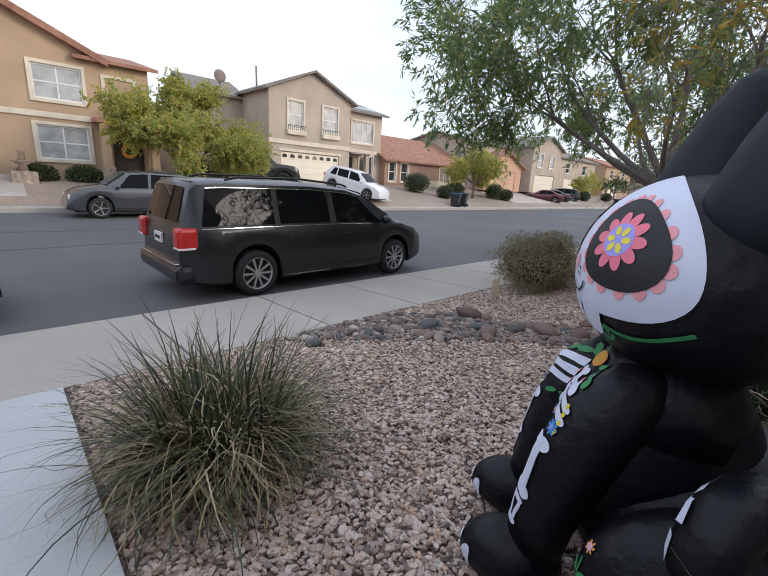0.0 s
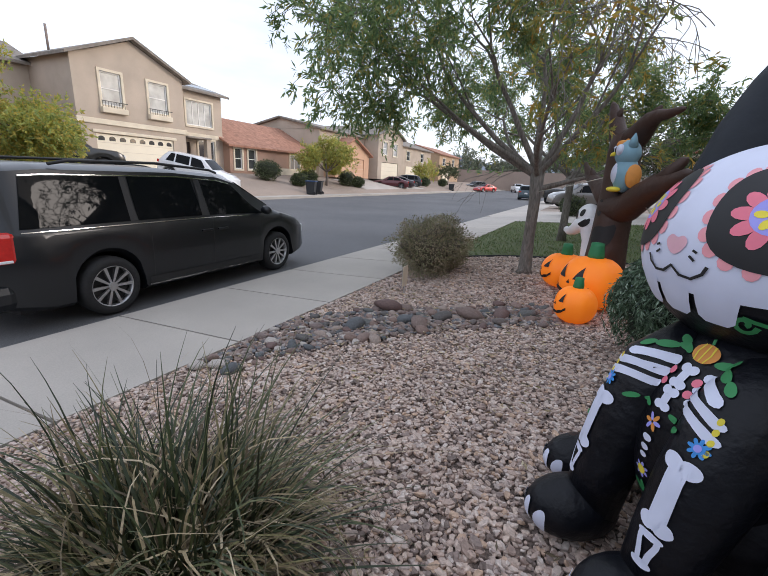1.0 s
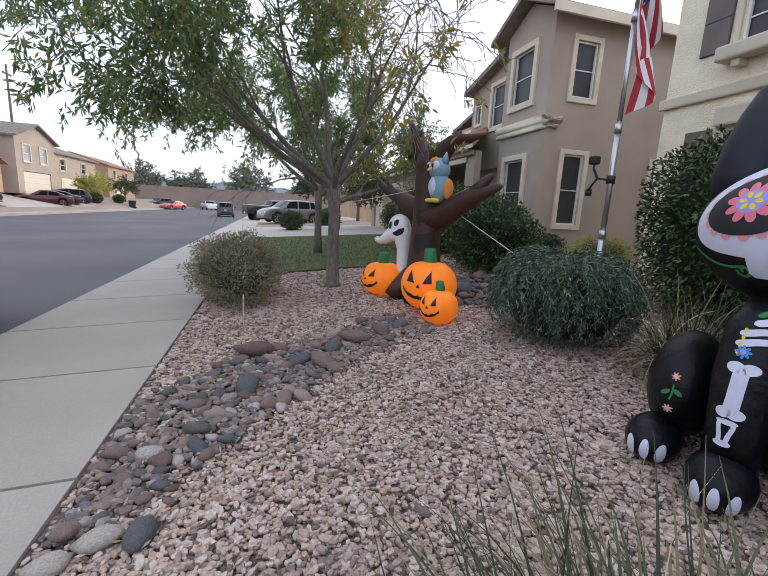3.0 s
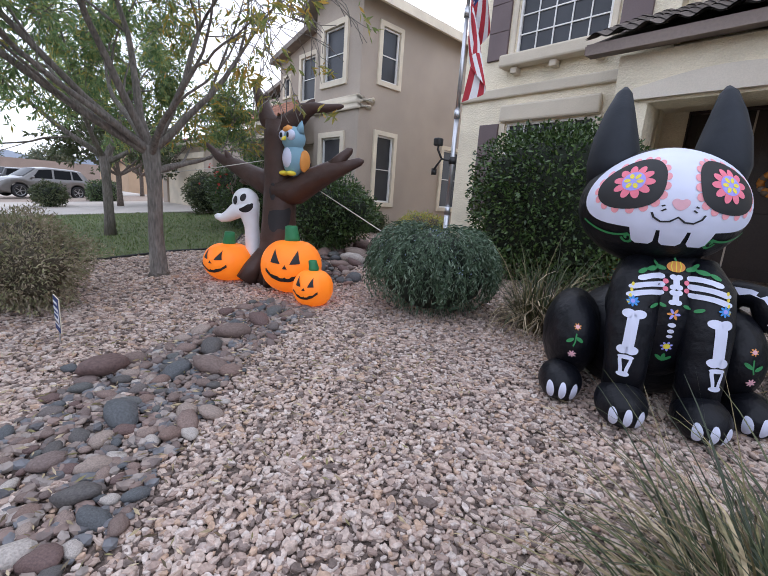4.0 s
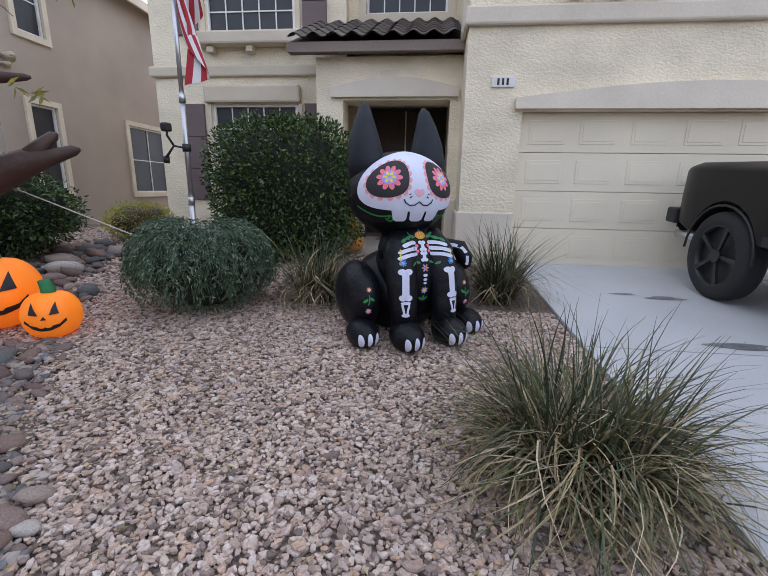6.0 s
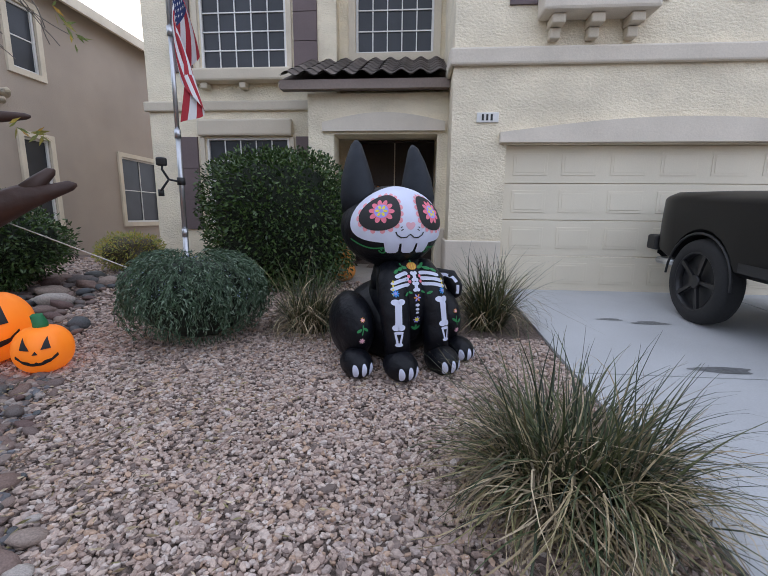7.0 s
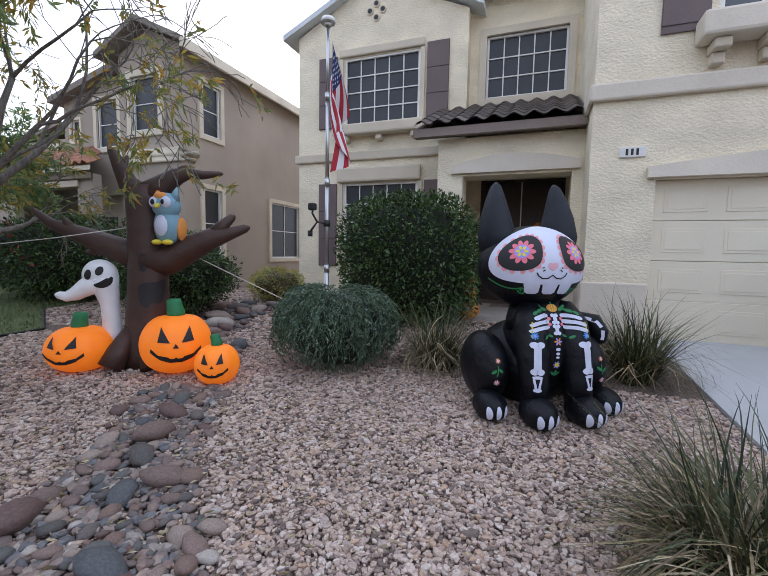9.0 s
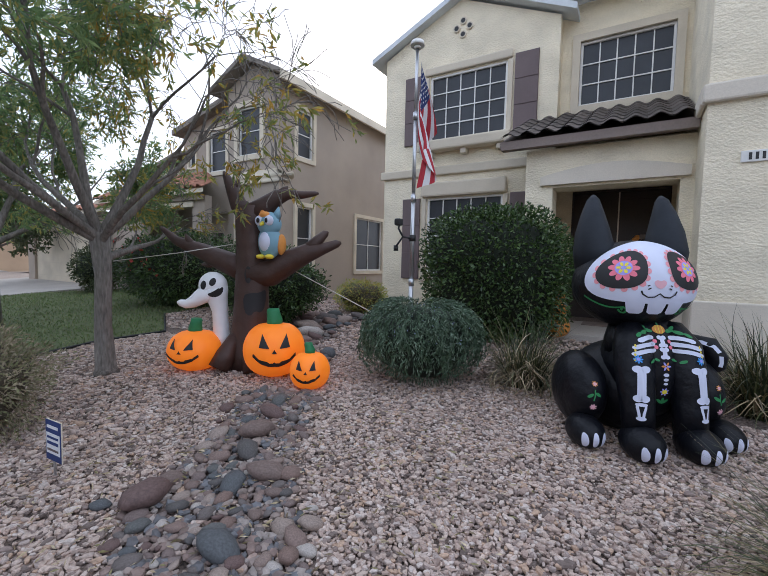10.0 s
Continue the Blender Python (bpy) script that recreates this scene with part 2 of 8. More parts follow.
M["leaf_turning"] = pieces_material("turning_willow_leaf", [(0.25, 0.27, 0.08), (0.33, 0.30, 0.08), (0.17, 0.22, 0.07), (0.42, 0.33, 0.07), (0.22, 0.25, 0.08), (0.45, 0.28, 0.06)], 0.55, bump=0, thin=0.55)
M["leaf_yellow"] = pieces_material("yellow_green_leaf", [(0.42, 0.44, 0.11), (0.34, 0.39, 0.11), (0.52, 0.47, 0.11), (0.29, 0.35, 0.11), (0.56, 0.42, 0.10)], 0.6, bump=0, thin=0.5)
M["leaf_bush"] = pieces_material("dark_bush_leaf", [(0.034, 0.070, 0.017), (0.05, 0.098, 0.023), (0.08, 0.135, 0.032), (0.028, 0.055, 0.016), (0.06, 0.11, 0.025)], 0.42, bump=0)
M["leaf_far"] = pieces_material("shrub_leaf", [(0.05, 0.075, 0.025), (0.07, 0.09, 0.03), (0.04, 0.06, 0.02), (0.09, 0.10, 0.04)], 0.6, bump=0)
M["rosemary"] = pieces_material("rosemary_needle", [(0.05, 0.095, 0.048), (0.09, 0.15, 0.085), (0.03, 0.06, 0.03), (0.20, 0.27, 0.19), (0.06, 0.11, 0.055)], 0.5, bump=0)
# bush cores: the shade deep among the leaves, put into a dark colour
M["rosemary_shade_core"] = material("rosemary_shade_core", (0.02, 0.028, 0.018), 0.9, grain=20, amount=0.4)
M["bush_shade_core"] = material("bush_shade_core", (0.012, 0.018, 0.008), 0.9, grain=20, amount=0.4)
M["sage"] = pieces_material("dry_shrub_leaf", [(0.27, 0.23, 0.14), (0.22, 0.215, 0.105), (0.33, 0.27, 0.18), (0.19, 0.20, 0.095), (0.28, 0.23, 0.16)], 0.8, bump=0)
M["sage_shade_core"] = material("dry_shrub_shade_core", (0.09, 0.075, 0.05), 0.95, grain=20, amount=0.4)
M["grass"] = pieces_material("clump_grass_blade", [(0.06, 0.08, 0.03), (0.11, 0.12, 0.045), (0.03, 0.042, 0.018), (0.21, 0.175, 0.085), (0.04, 0.055, 0.022), (0.08, 0.092, 0.035), (0.024, 0.034, 0.015)], 0.55, bump=0)
M["agave"] = material("agave_leaf", (0.06, 0.11, 0.05), 0.5, grain=10, amount=0.2, bump=0)
M["petal_red"] = material("red_petal", (0.55, 0.07, 0.06), 0.6, bump=0)
M["petal_blue"] = material("pale_blue_petal", (0.35, 0.42, 0.62), 0.6, bump=0)
M["tyre"] = material("tyre_rubber", (0.018, 0.018, 0.019), 0.8, grain=40, amount=0.2, bump=0.1)
M["rim"] = material("machined_alloy", (0.48, 0.48, 0.49), 0.35, metal=0.9, grain=60, amount=0.05, bump=0)
M["rim_dark"] = material("black_alloy", (0.025, 0.025, 0.027), 0.4, metal=0.3, grain=60, amount=0.05, bump=0)
M["car_glass"] = material("tinted_car_glass", (0.006, 0.007, 0.008), 0.02, grain=1, amount=0.1, bump=0, spec=0.09)
M["car_plastic"] = material("black_plastic", (0.02, 0.02, 0.021), 0.55, grain=80, amount=0.1, bump=0.05)
M["lamp_red"] = material("red_lamp_lens", (0.55, 0.02, 0.015), 0.15, grain=20, amount=0.15, bump=0, coat=0.6)
M["lamp_clear"] = material("clear_lamp_lens", (0.75, 0.76, 0.78), 0.12, grain=20, amount=0.1, bump=0, coat=0.6)
M["chrome"] = material("chrome", (0.7, 0.7, 0.71), 0.12, metal=1.0, grain=30, amount=0.03, bump=0)
M["mountain"] = material("hazy_mountain", (0.25, 0.28, 0.33), 1.0, grain=0.02, amount=0.15, stain=0.004, bump=0)
M["block_wall"] = material("block_wall", (0.30, 0.23, 0.19), 0.95, grain=10, amount=0.1, stain=0.3)
M["flag_red"] = material("red_flag_cloth", (0.45, 0.03, 0.045), 0.75, grain=80, amount=0.1, bump=0.1)
M["flag_white"] = material("white_flag_cloth", (0.78, 0.77, 0.78), 0.75, grain=80, amount=0.05, bump=0.1)
M["flag_blue"] = material("navy_flag_cloth", (0.025, 0.045, 0.16), 0.75, grain=80, amount=0.1, bump=0.1)
M["terracotta"] = material("terracotta_pot", (0.35, 0.15, 0.09), 0.8)
M["bin"] = material("bin_plastic", (0.02, 0.022, 0.025), 0.6)
M["bin_lid"] = material("bin_lid_blue", (0.03, 0.08, 0.2), 0.6)
M["rope"] = material("white_cord", (0.6, 0.58, 0.52), 0.8)
M["stone_veneer"] = material("stone_veneer", (0.36, 0.28, 0.22), 0.9, grain=6, amount=0.35, bump=0.6)


def paint(name, c, rough=0.3, metal=0.3, coat=0.7):
    return material(name, c, rough, metal=metal, grain=300, amount=0.06, stain=1.2, stain_amount=0.06, bump=0, coat=coat)


# ---- building tools ----
def mesh_of(bm, name, mats, smooth=False):
    me = bpy.data.meshes.new(name)
    bm.to_mesh(me)
    bm.free()
    for m in (mats if isinstance(mats, (list, tuple)) else [mats]):
        me.materials.append(m)
    if smooth:
        me.polygons.foreach_set("use_smooth", [True] * len(me.polygons))
    return me


def part(name, bm, mat, parent, label="", smooth=False):
    ob = new(name, mesh_of(bm, name, mat, smooth))
    ob.parent = parent
    if label:
        tagged(ob, label)
    return ob


def share(name, me, parent, m):
    """One more object on a mesh that others use too."""
    ob = new(name, me)
    ob.parent = parent
    ob.matrix_basis = m
    return ob


def thing(name, at=(0, 0, 0), rz=0.0, label="", category="", group="", kind=""):
    ob = new(name)
    ob.empty_display_size = 0.1
    ob.matrix_basis = pose(*at, 0, 0, rz)
    return tagged(ob, label, category, group, kind)


def solid(name, bm, mat, label="", category="", group="", kind="", at=(0, 0, 0), rz=0.0, smooth=False):
    ob = new(name, mesh_of(bm, name, mat, smooth))
    ob.matrix_basis = pose(*at, 0, 0, rz)
    return tagged(ob, label, category, group, kind)


def box(bm, x0, x1, y0, y1, z0, z1, bevel=0.0, mi=0):
    vs = [bm.verts.new(p) for p in ((x0, y0, z0), (x1, y0, z0), (x1, y1, z0), (x0, y1, z0), (x0, y0, z1), (x1, y0, z1), (x1, y1, z1), (x0, y1, z1))]
    fs = [bm.faces.new([vs[i] for i in f]) for f in ((3, 2, 1, 0), (4, 5, 6, 7), (0, 1, 5, 4), (1, 2, 6, 5), (2, 3, 7, 6), (3, 0, 4, 7))]
    for f in fs:
        f.material_index = mi
    if bevel:
        es = {e for f in fs for e in f.edges}
        bmesh.ops.bevel(bm, geom=list(es), offset=bevel, segments=2, affect="EDGES", profile=0.5)
    return bm


def boxes(*rows, bevel=0.0):
    bm = bmesh.new()
    for r in rows:
        box(bm, *r, bevel=bevel)
    return bm


def tube(bm, pts, radii, n=10, caps=True, mi=0):
    """A round limb through pts with a radius at each."""
    pts = [Vector(p) for p in pts]
    rings = []
    for i, p in enumerate(pts):
        d = (pts[min(i + 1, len(pts) - 1)] - pts[max(i - 1, 0)]).normalized()
        a = d.cross(Vector((0.31, 0.95, 0.05))).normalized()
        b = d.cross(a)
        r = radii[i] if isinstance(radii, (list, tuple)) else radii
        rings.append([bm.verts.new(p + r * (math.cos(2 * math.pi * k / n) * a + math.sin(2 * math.pi * k / n) * b)) for k in range(n)])
    for q, w in zip(rings, rings[1:]):
        for k in range(n):
            f = bm.faces.new((q[k], q[(k + 1) % n], w[(k + 1) % n], w[k]))
            f.smooth = True
            f.material_index = mi
    if caps:
        for ring in (rings[0][::-1], rings[-1]):
            bm.faces.new(ring).material_index = mi
    return bm


def blob(bm, c, r, u=24, v=16, mi=0, wob=0.0, m=None):
    """An ellipsoid, if need be with a wobble and a turn."""
    ret = bmesh.ops.create_uvsphere(bm, u_segments=u, v_segments=v, radius=1.0)
    for q in ret["verts"]:
        p = q.co.copy()
        k = 1 + wob * (noise.noise(p * 2.3 + Vector(c) * 3.1))
        p = Vector((p.x * r[0] * k, p.y * r[1] * k, p.z * r[2] * k))
        if m:
            p = m.to_3x3() @ p
        q.co = p + Vector(c)
    for f in {f for q in ret["verts"] for f in q.link_faces}:
        f.smooth, f.material_index = True, mi
    return ret["verts"]


def disc(bm, c, r, h, axis="z", n=24, mi=0, r2=None):
    """A plain round drum from c, h long."""
    d = {"x": Vector((1, 0, 0)), "y": Vector((0, 1, 0)), "z": Vector((0, 0, 1))}[axis]
    tube(bm, [Vector(c), Vector(c) + d * h], [r, r2 if r2 is not None else r], n, True, mi)
    return bm


def wall_bm(bm, a0, a1, z0, z1, b0, b1, holes=(), along="x"):
    """A wall from a0 to a1 and z0 to z1, b0 to b1 thick, with holes (a0, a1, z0, z1) right through."""
    xs = sorted({a0, a1, *[v for h in holes for v in h[:2] if a0 < v < a1]})
    zs = sorted({z0, z1, *[v for h in holes for v in h[2:] if z0 < v < z1]})
    for xa, xb in zip(xs, xs[1:]):
        for za, zb in zip(zs, zs[1:]):
            cx, cz = (xa + xb) / 2, (za + zb) / 2
            if any(h[0] < cx < h[1] and h[2] < cz < h[3] for h in holes):
                continue
            if along == "x":
                box(bm, xa, xb, b0, b1, za, zb)
            else:
                box(bm, b0, b1, xa, xb, za, zb)
    bmesh.ops.remove_doubles(bm, verts=bm.verts, dist=0.0005)
    seen, dead = {}, []
    for f in bm.faces:
        key = tuple(round(v, 3) for v in f.calc_center_median())
        if key in seen:
            dead += [f, seen[key]]
        seen[key] = f
    bmesh.ops.delete(bm, geom=list(set(dead)), context="FACES_ONLY")
    bmesh.ops.recalc_face_normals(bm, faces=bm.faces)
    return bm


def slope(y):
    """Height of the front yard, which falls evenly towards the street."""
    return 0.10 - 0.06 * y if y < 5.6 else -0.36


def soup(verts, faces, name, mats):
    """A mesh from arrays, for what nobody could count."""
    me = bpy.data.meshes.new(name)
    me.from_pydata(verts.tolist() if hasattr(verts, "tolist") else verts, [], faces.tolist() if hasattr(faces, "tolist") else faces)
    for m in (mats if isinstance(mats, (list, tuple)) else [mats]):
        me.materials.append(m)
    return me


def scatter(tv, tf, pos, rot, scale):
    """Copies of one small template (tv, tf) at pos, with 3 x 3 turns and scales of three axes."""
    n, k = len(pos), len(tv)
    v = np.einsum("nij,nkj->nki", rot, tv[None] * scale[:, None, :]) + pos[:, None, :]
    f = tf[None] + (np.arange(n) * k)[:, None, None]
    return v.reshape(-1, 3), f.reshape(-1, tf.shape[1])


def turns(n, rng, tilt=1.0):
    """n random turns: free about z, and leaning by up to about tilt radians."""
    a, b, c = rng.uniform(0, 2 * np.pi, n), rng.normal(0, tilt, n), rng.uniform(0, 2 * np.pi, n)
    def rz(t):
        m = np.zeros((n, 3, 3)); m[:, 0, 0] = np.cos(t); m[:, 0, 1] = -np.sin(t); m[:, 1, 0] = np.sin(t); m[:, 1, 1] = np.cos(t); m[:, 2, 2] = 1
        return m
    rx = np.zeros((n, 3, 3)); rx[:, 0, 0] = 1; rx[:, 1, 1] = np.cos(b); rx[:, 1, 2] = -np.sin(b); rx[:, 2, 1] = np.sin(b); rx[:, 2, 2] = np.cos(b)
    return rz(a) @ rx @ rz(c)

# ---- ground, road, pavements ----
def far_lot(x, y):
    """Height of the land: street level, rising behind the far kerb."""
    return -0.36 if y < 19.6 else min(1.15, -0.22 + (y - 19.6) * 0.19)


bm = bmesh.new()
ys = [-900, -60, 4.0, 4.2, 19.7, 21.5, 23.5, 26.5, 27.0, 60, 1200]
zs = [-0.5, -0.5, -0.5, -0.5, -0.5, 0.10, 0.50, 1.05, 1.12, 1.12, 1.12]
for (ya, za), (yb, zb) in zip(zip(ys, zs), list(zip(ys, zs))[1:]):
    bm.faces.new([bm.verts.new(p) for p in ((-900, ya, za), (1500, ya, za), (1500, yb, zb), (-900, yb, zb))])
bmesh.ops.remove_doubles(bm, verts=bm.verts, dist=0.001)
solid("ground", bm, M["desert"], "bare tan desert soil round the houses", "ground", kind="structure")

bm = boxes((-120, 130, 5.45, 19.62, -0.6, -0.36))
solid("road", bm, M["asphalt"], "worn dark grey asphalt residential street with cracks", "road", kind="structure")
rng = random.Random(5)
for x0, y0, x1, y1 in ((-6, 11.5, 9, 11.9), (3.2, 9.4, 3.5, 14.2), (-3, 14.5, 6, 14.2), (9, 12.4, 30, 13.0)):
    bm = bmesh.new()
    k = 26
    pts = [(x0 + (x1 - x0) * i / k + rng.uniform(-0.08, 0.08), y0 + (y1 - y0) * i / k + rng.uniform(-0.08, 0.08)) for i in range(k + 1)]
    for a, b in zip(pts, pts[1:]):
        d = Vector((b[0] - a[0], b[1] - a[1])).normalized() * 0.015
        bm.faces.new([bm.verts.new((p[0] + s * -d.y, p[1] + s * d.x, -0.356)) for p, s in ((a, 1), (a, -1), (b, -1), (b, 1))])
    solid("road_crack", bm, M["car_plastic"], "tar-filled crack across the asphalt", "road crack", kind="structure")

# far pavement, kerb and rising front yards
bm = boxes((-120, 130, 19.6, 21.2, -0.6, -0.20), bevel=0.0)
solid("pavement_far", bm, M["concrete"], "pale concrete pavement with kerb across the street", "pavement", kind="structure")
for x0, x1 in ((14.2, 20.8), (37.5, 46.0), (48, 54), (-3.5, 0.8)):
    bm = bmesh.new()
    prof = [(21.1, -0.19), (21.6, 0.15), (23.5, 0.53), (26.4, 1.07), (27.2, 1.16)]
    for (ya, za), (yb, zb) in zip(prof, prof[1:]):
        box_pts = [(x0, ya, za), (x1, ya, za), (x1, yb, zb), (x0, yb, zb)]
        bm.faces.new([bm.verts.new(p) for p in box_pts])
        bm.faces.new([bm.verts.new((p[0], p[1], p[2] - 0.2)) for p in box_pts[::-1]])
    solid("driveway", bm, M["concrete"], "sloping pale concrete driveway across the street", "driveway", kind="structure")

# near pavement with its rounded kerb, slab by slab
pavement = thing("pavement", label="pale concrete pavement slabs with a rolled kerb along the street", category="pavement", kind="structure")
part("bed", boxes((-40, 21.0, 3.62, 5.4, -0.5, -0.26)), M["joint"], pavement)


def slab_mesh(w, d0, d1, k=0.012):
    bm = bmesh.new()
    prof = [(d0, slope(d0)), (d1 - 0.30, slope(d1 - 0.30)), (d1 - 0.18, slope(d1 - 0.18) - 0.005), (d1 - 0.06, -0.30), (d1, -0.352)]
    rows = []
    for y, z in prof:
        rows.append([bm.verts.new((x, y, z)) for x in (k, w - k)])
    for a, b in zip(rows, rows[1:]):
        bm.faces.new((a[0], a[1], b[1], b[0]))
    low = [bm.verts.new((x, y, -0.5)) for x, y in ((k, d0), (w - k, d0), (w - k, d1), (k, d1))]
    bm.faces.new((low[0], low[1], rows[0][1], rows[0][0]))
    for side in (0, 1):
        ring = [r[side] for r in rows] + [low[2 if side else 3], low[1 if side else 0]]
        bm.faces.new(ring if side else ring[::-1])
    bmesh.ops.recalc_face_normals(bm, faces=bm.faces)
    return mesh_of(bm, "slab", M["concrete"])


slab = slab_mesh(1.52, 3.63, 5.66)
for i in range(-12, 13):
    share("slab", slab, pavement, pose(2.62 + 1.52 * i, 0, 0))

# our driveway, sloped slabs
driveway = thing("driveway", label="grey concrete driveway with damp stains leading to the garage", category="driveway", kind="structure")
for xa, xb in ((-6.2, -3.05), (-3.03, 0.16)):
    for ya, yb in ((-2.6, 0.5), (0.515, 3.615)):
        bm = bmesh.new()
        box(bm, xa, xb, ya, yb, -0.2, 0)
        for v in bm.verts:
            v.co.z = slope(v.co.y) + (0.012 if v.co.z > -0.1 else -0.25)
        part("slab", bm, M["drive"], driveway)
bm = bmesh.new()
for k, (cx, cy, sx, sy) in enumerate(((-1.22, -0.95, 0.20, 0.07), (-0.82, -1.05, 0.14, 0.04), (-1.15, 0.35, 0.25, 0.07))):
    ring = [bm.verts.new((cx + sx * (1 + 0.3 * math.sin(3 * a + k)) * math.cos(a), cy + sy * math.sin(a), slope(cy + sy * math.sin(a)) + 0.016)) for a in [2 * math.pi * i / 18 for i in range(18)]]
    bm.faces.new(ring)
part("oil_stain", bm, M["stain"], driveway, "dark oily stain")

# gravel yard bed
bm = bmesh.new()
pts = [(0.16, 3.625), (0.16, -2.4), (1.05, -2.42), (1.05, -5.2), (10.6, -5.2), (10.6, -1.0), (8.75, 0.0), (9.0, 1.0), (8.75, 2.35), (7.9, 3.625)]
top = [bm.verts.new((x, y, slope(y) - 0.02)) for x, y in pts]
bm.faces.new(top)
low = [bm.verts.new((x, y, -0.5)) for x, y in pts]
for i in range(len(pts)):
    j = (i + 1) % len(pts)
    bm.faces.new((top[i], top[j], low[j], low[i]))
bmesh.ops.recalc_face_normals(bm, faces=bm.faces)
solid("gravel_bed", bm, M["gravel_bed"], "pinkish tan gravel front yard", "gravel bed", kind="structure")

# neighbour's lawn and the strip of edging round it
lawn_pts = [(8.75, 2.42), (9.03, 1.0), (8.8, 0.0), (10.6, -1.05), (10.65, -4.9), (16.0, -4.9), (18.3, -1.5), (18.3, 3.6), (7.95, 3.6)]
bm = bmesh.new()
bm.faces.new([bm.verts.new((x, y, slope(y) - 0.005)) for x, y in lawn_pts])
solid("lawn", bm, M["lawn_soil"], "clipped green lawn in front of the neighbouring house", "lawn", kind="structure")
bm = bmesh.new()
tube(bm, [(x, y, slope(y) + 0.01) for x, y in ((7.95, 3.55), (8.75, 2.40), (9.02, 1.0), (8.78, 0.0), (10.6, -1.05))], 0.02, 6)
solid("edging", bm, M["black_metal"], "thin black lawn edging strip beside the gravel", "edging", kind="structure")
bm = boxes((18.3, 26.5, -5.0, 3.6, -0.5, -0.08), (21.0, 60, 3.6, 5.44, -0.5, -0.21))
for v in bm.verts:
    if v.co.z > -0.2:
        v.co.z = slope(v.co.y) + 0.02
solid("driveway", bm, M["concrete"], "wide pale concrete driveway of the neighbouring house", "driveway", kind="structure")
bm = boxes((26.5, 34, -5.0, 3.6, -0.5, -0.08))
for v in bm.verts:
    if v.co.z > -0.2:
        v.co.z = slope(v.co.y) - 0.01
solid("gravel_bed", bm, M["desert"], "tan gravel yard further along the street", "gravel bed", kind="structure")
bm = boxes((34, 46, -5.0, 3.6, -0.5, -0.06))
for v in bm.verts:
    if v.co.z > -0.2:
        v.co.z = slope(v.co.y) + 0.02
solid("driveway", bm, M["concrete"], "pale concrete driveway further along the street", "driveway", kind="structure")


# ---- buildings ----
def window(parent, x0, x1, z0, z1, y, nx, nz, glass, frame_mat, bar=0.025, fw=0.06, depth=0.05, trim=None, tw=0.12, tp=0.05, face=1, along="x"):
    """A window in a wall whose outer face is at y; face: the side that it looks to. The glass sits a little back."""
    w = new("window")
    w.parent = parent
    w.matrix_basis = pose(0, 0, 0) if along == "x" else pose(0, 0, 0, 0, 0, 90)
    s = face

    def bx(bm, a, b, c, d, e, f):
        lo, hi = sorted((y + s * c, y + s * d))
        box(bm, a, b, lo, hi, e, f)
    bm = bmesh.new()
    bx(bm, x0 + 0.01, x1 - 0.01, -0.10, -0.07, z0 + 0.01, z1 - 0.01)
    part("pane", bm, glass, w)
    bm = bmesh.new()
    bx(bm, x0, x0 + fw, -0.068, -0.02, z0, z1)
    bx(bm, x1 - fw, x1, -0.068, -0.02, z0, z1)
    bx(bm, x0 + fw, x1 - fw, -0.068, -0.02, z1 - fw, z1)
    bx(bm, x0 + fw, x1 - fw, -0.068, -0.02, z0, z0 + fw)
    part("frame", bm, frame_mat, w)
    for i in range(1, nx):
        cx = x0 + fw + (x1 - x0 - 2 * fw) * i / nx
        bm = bmesh.new()
        bx(bm, cx - bar / 2, cx + bar / 2, -0.066, -0.045, z0 + fw, z1 - fw)
        part("glazing_bar", bm, frame_mat, w)
    for i in range(1, nz):
        cz = z0 + fw + (z1 - z0 - 2 * fw) * i / nz
        bm = bmesh.new()
        bx(bm, x0 + fw, x1 - fw, -0.067, -0.043, cz - bar / 2, cz + bar / 2)
        part("glazing_bar", bm, frame_mat, w)
    if trim:
        bm = bmesh.new()
        bx(bm, x0 - tw, x0, -0.06, tp, z0 - tw, z1 + tw)
        bx(bm, x1, x1 + tw, -0.06, tp, z0 - tw, z1 + tw)
        bx(bm, x0, x1, -0.06, tp, z1, z1 + tw)
        bx(bm, x0, x1, -0.06, tp, z0 - tw, z0)
        part("trim", bm, trim, w)
    return w


def band(parent, x0, x1, y0, y1, z0, z1, mat, name="moulding", bevel=0.03, label=""):
    return part(name, box(bmesh.new(), x0, x1, y0, y1, z0, z1, bevel), mat, parent, label)


def tile_row_mesh(length, width, mat, amp=0.045, n=10, thick=0.018):
    """One curved clay tile, S-shaped across, lying along -y (down the slope)."""
    bm = bmesh.new()
    rows = []
    for z in (0, thick):
        for yy in (0, length):
            rows.append([bm.verts.new((width * i / n, -yy, z + amp * (0.5 - 0.5 * math.cos(2 * math.pi * i / n)) + (0.0 if yy else 0.0))) for i in range(n + 1)])
    a, b, c, d = rows
    for i in range(n):
        for q, w, fl in ((c, d, 0), (a, b, 1)):
            f = bm.faces.new((q[i], q[i + 1], w[i + 1], w[i]) if fl else (q[i], w[i], w[i + 1], q[i + 1]))
            f.smooth = True
        bm.faces.new((b[i], b[i + 1], d[i + 1], d[i]))
    bmesh.ops.recalc_face_normals(bm, faces=bm.faces)
    return mesh_of(bm, "roof_tile", mat)


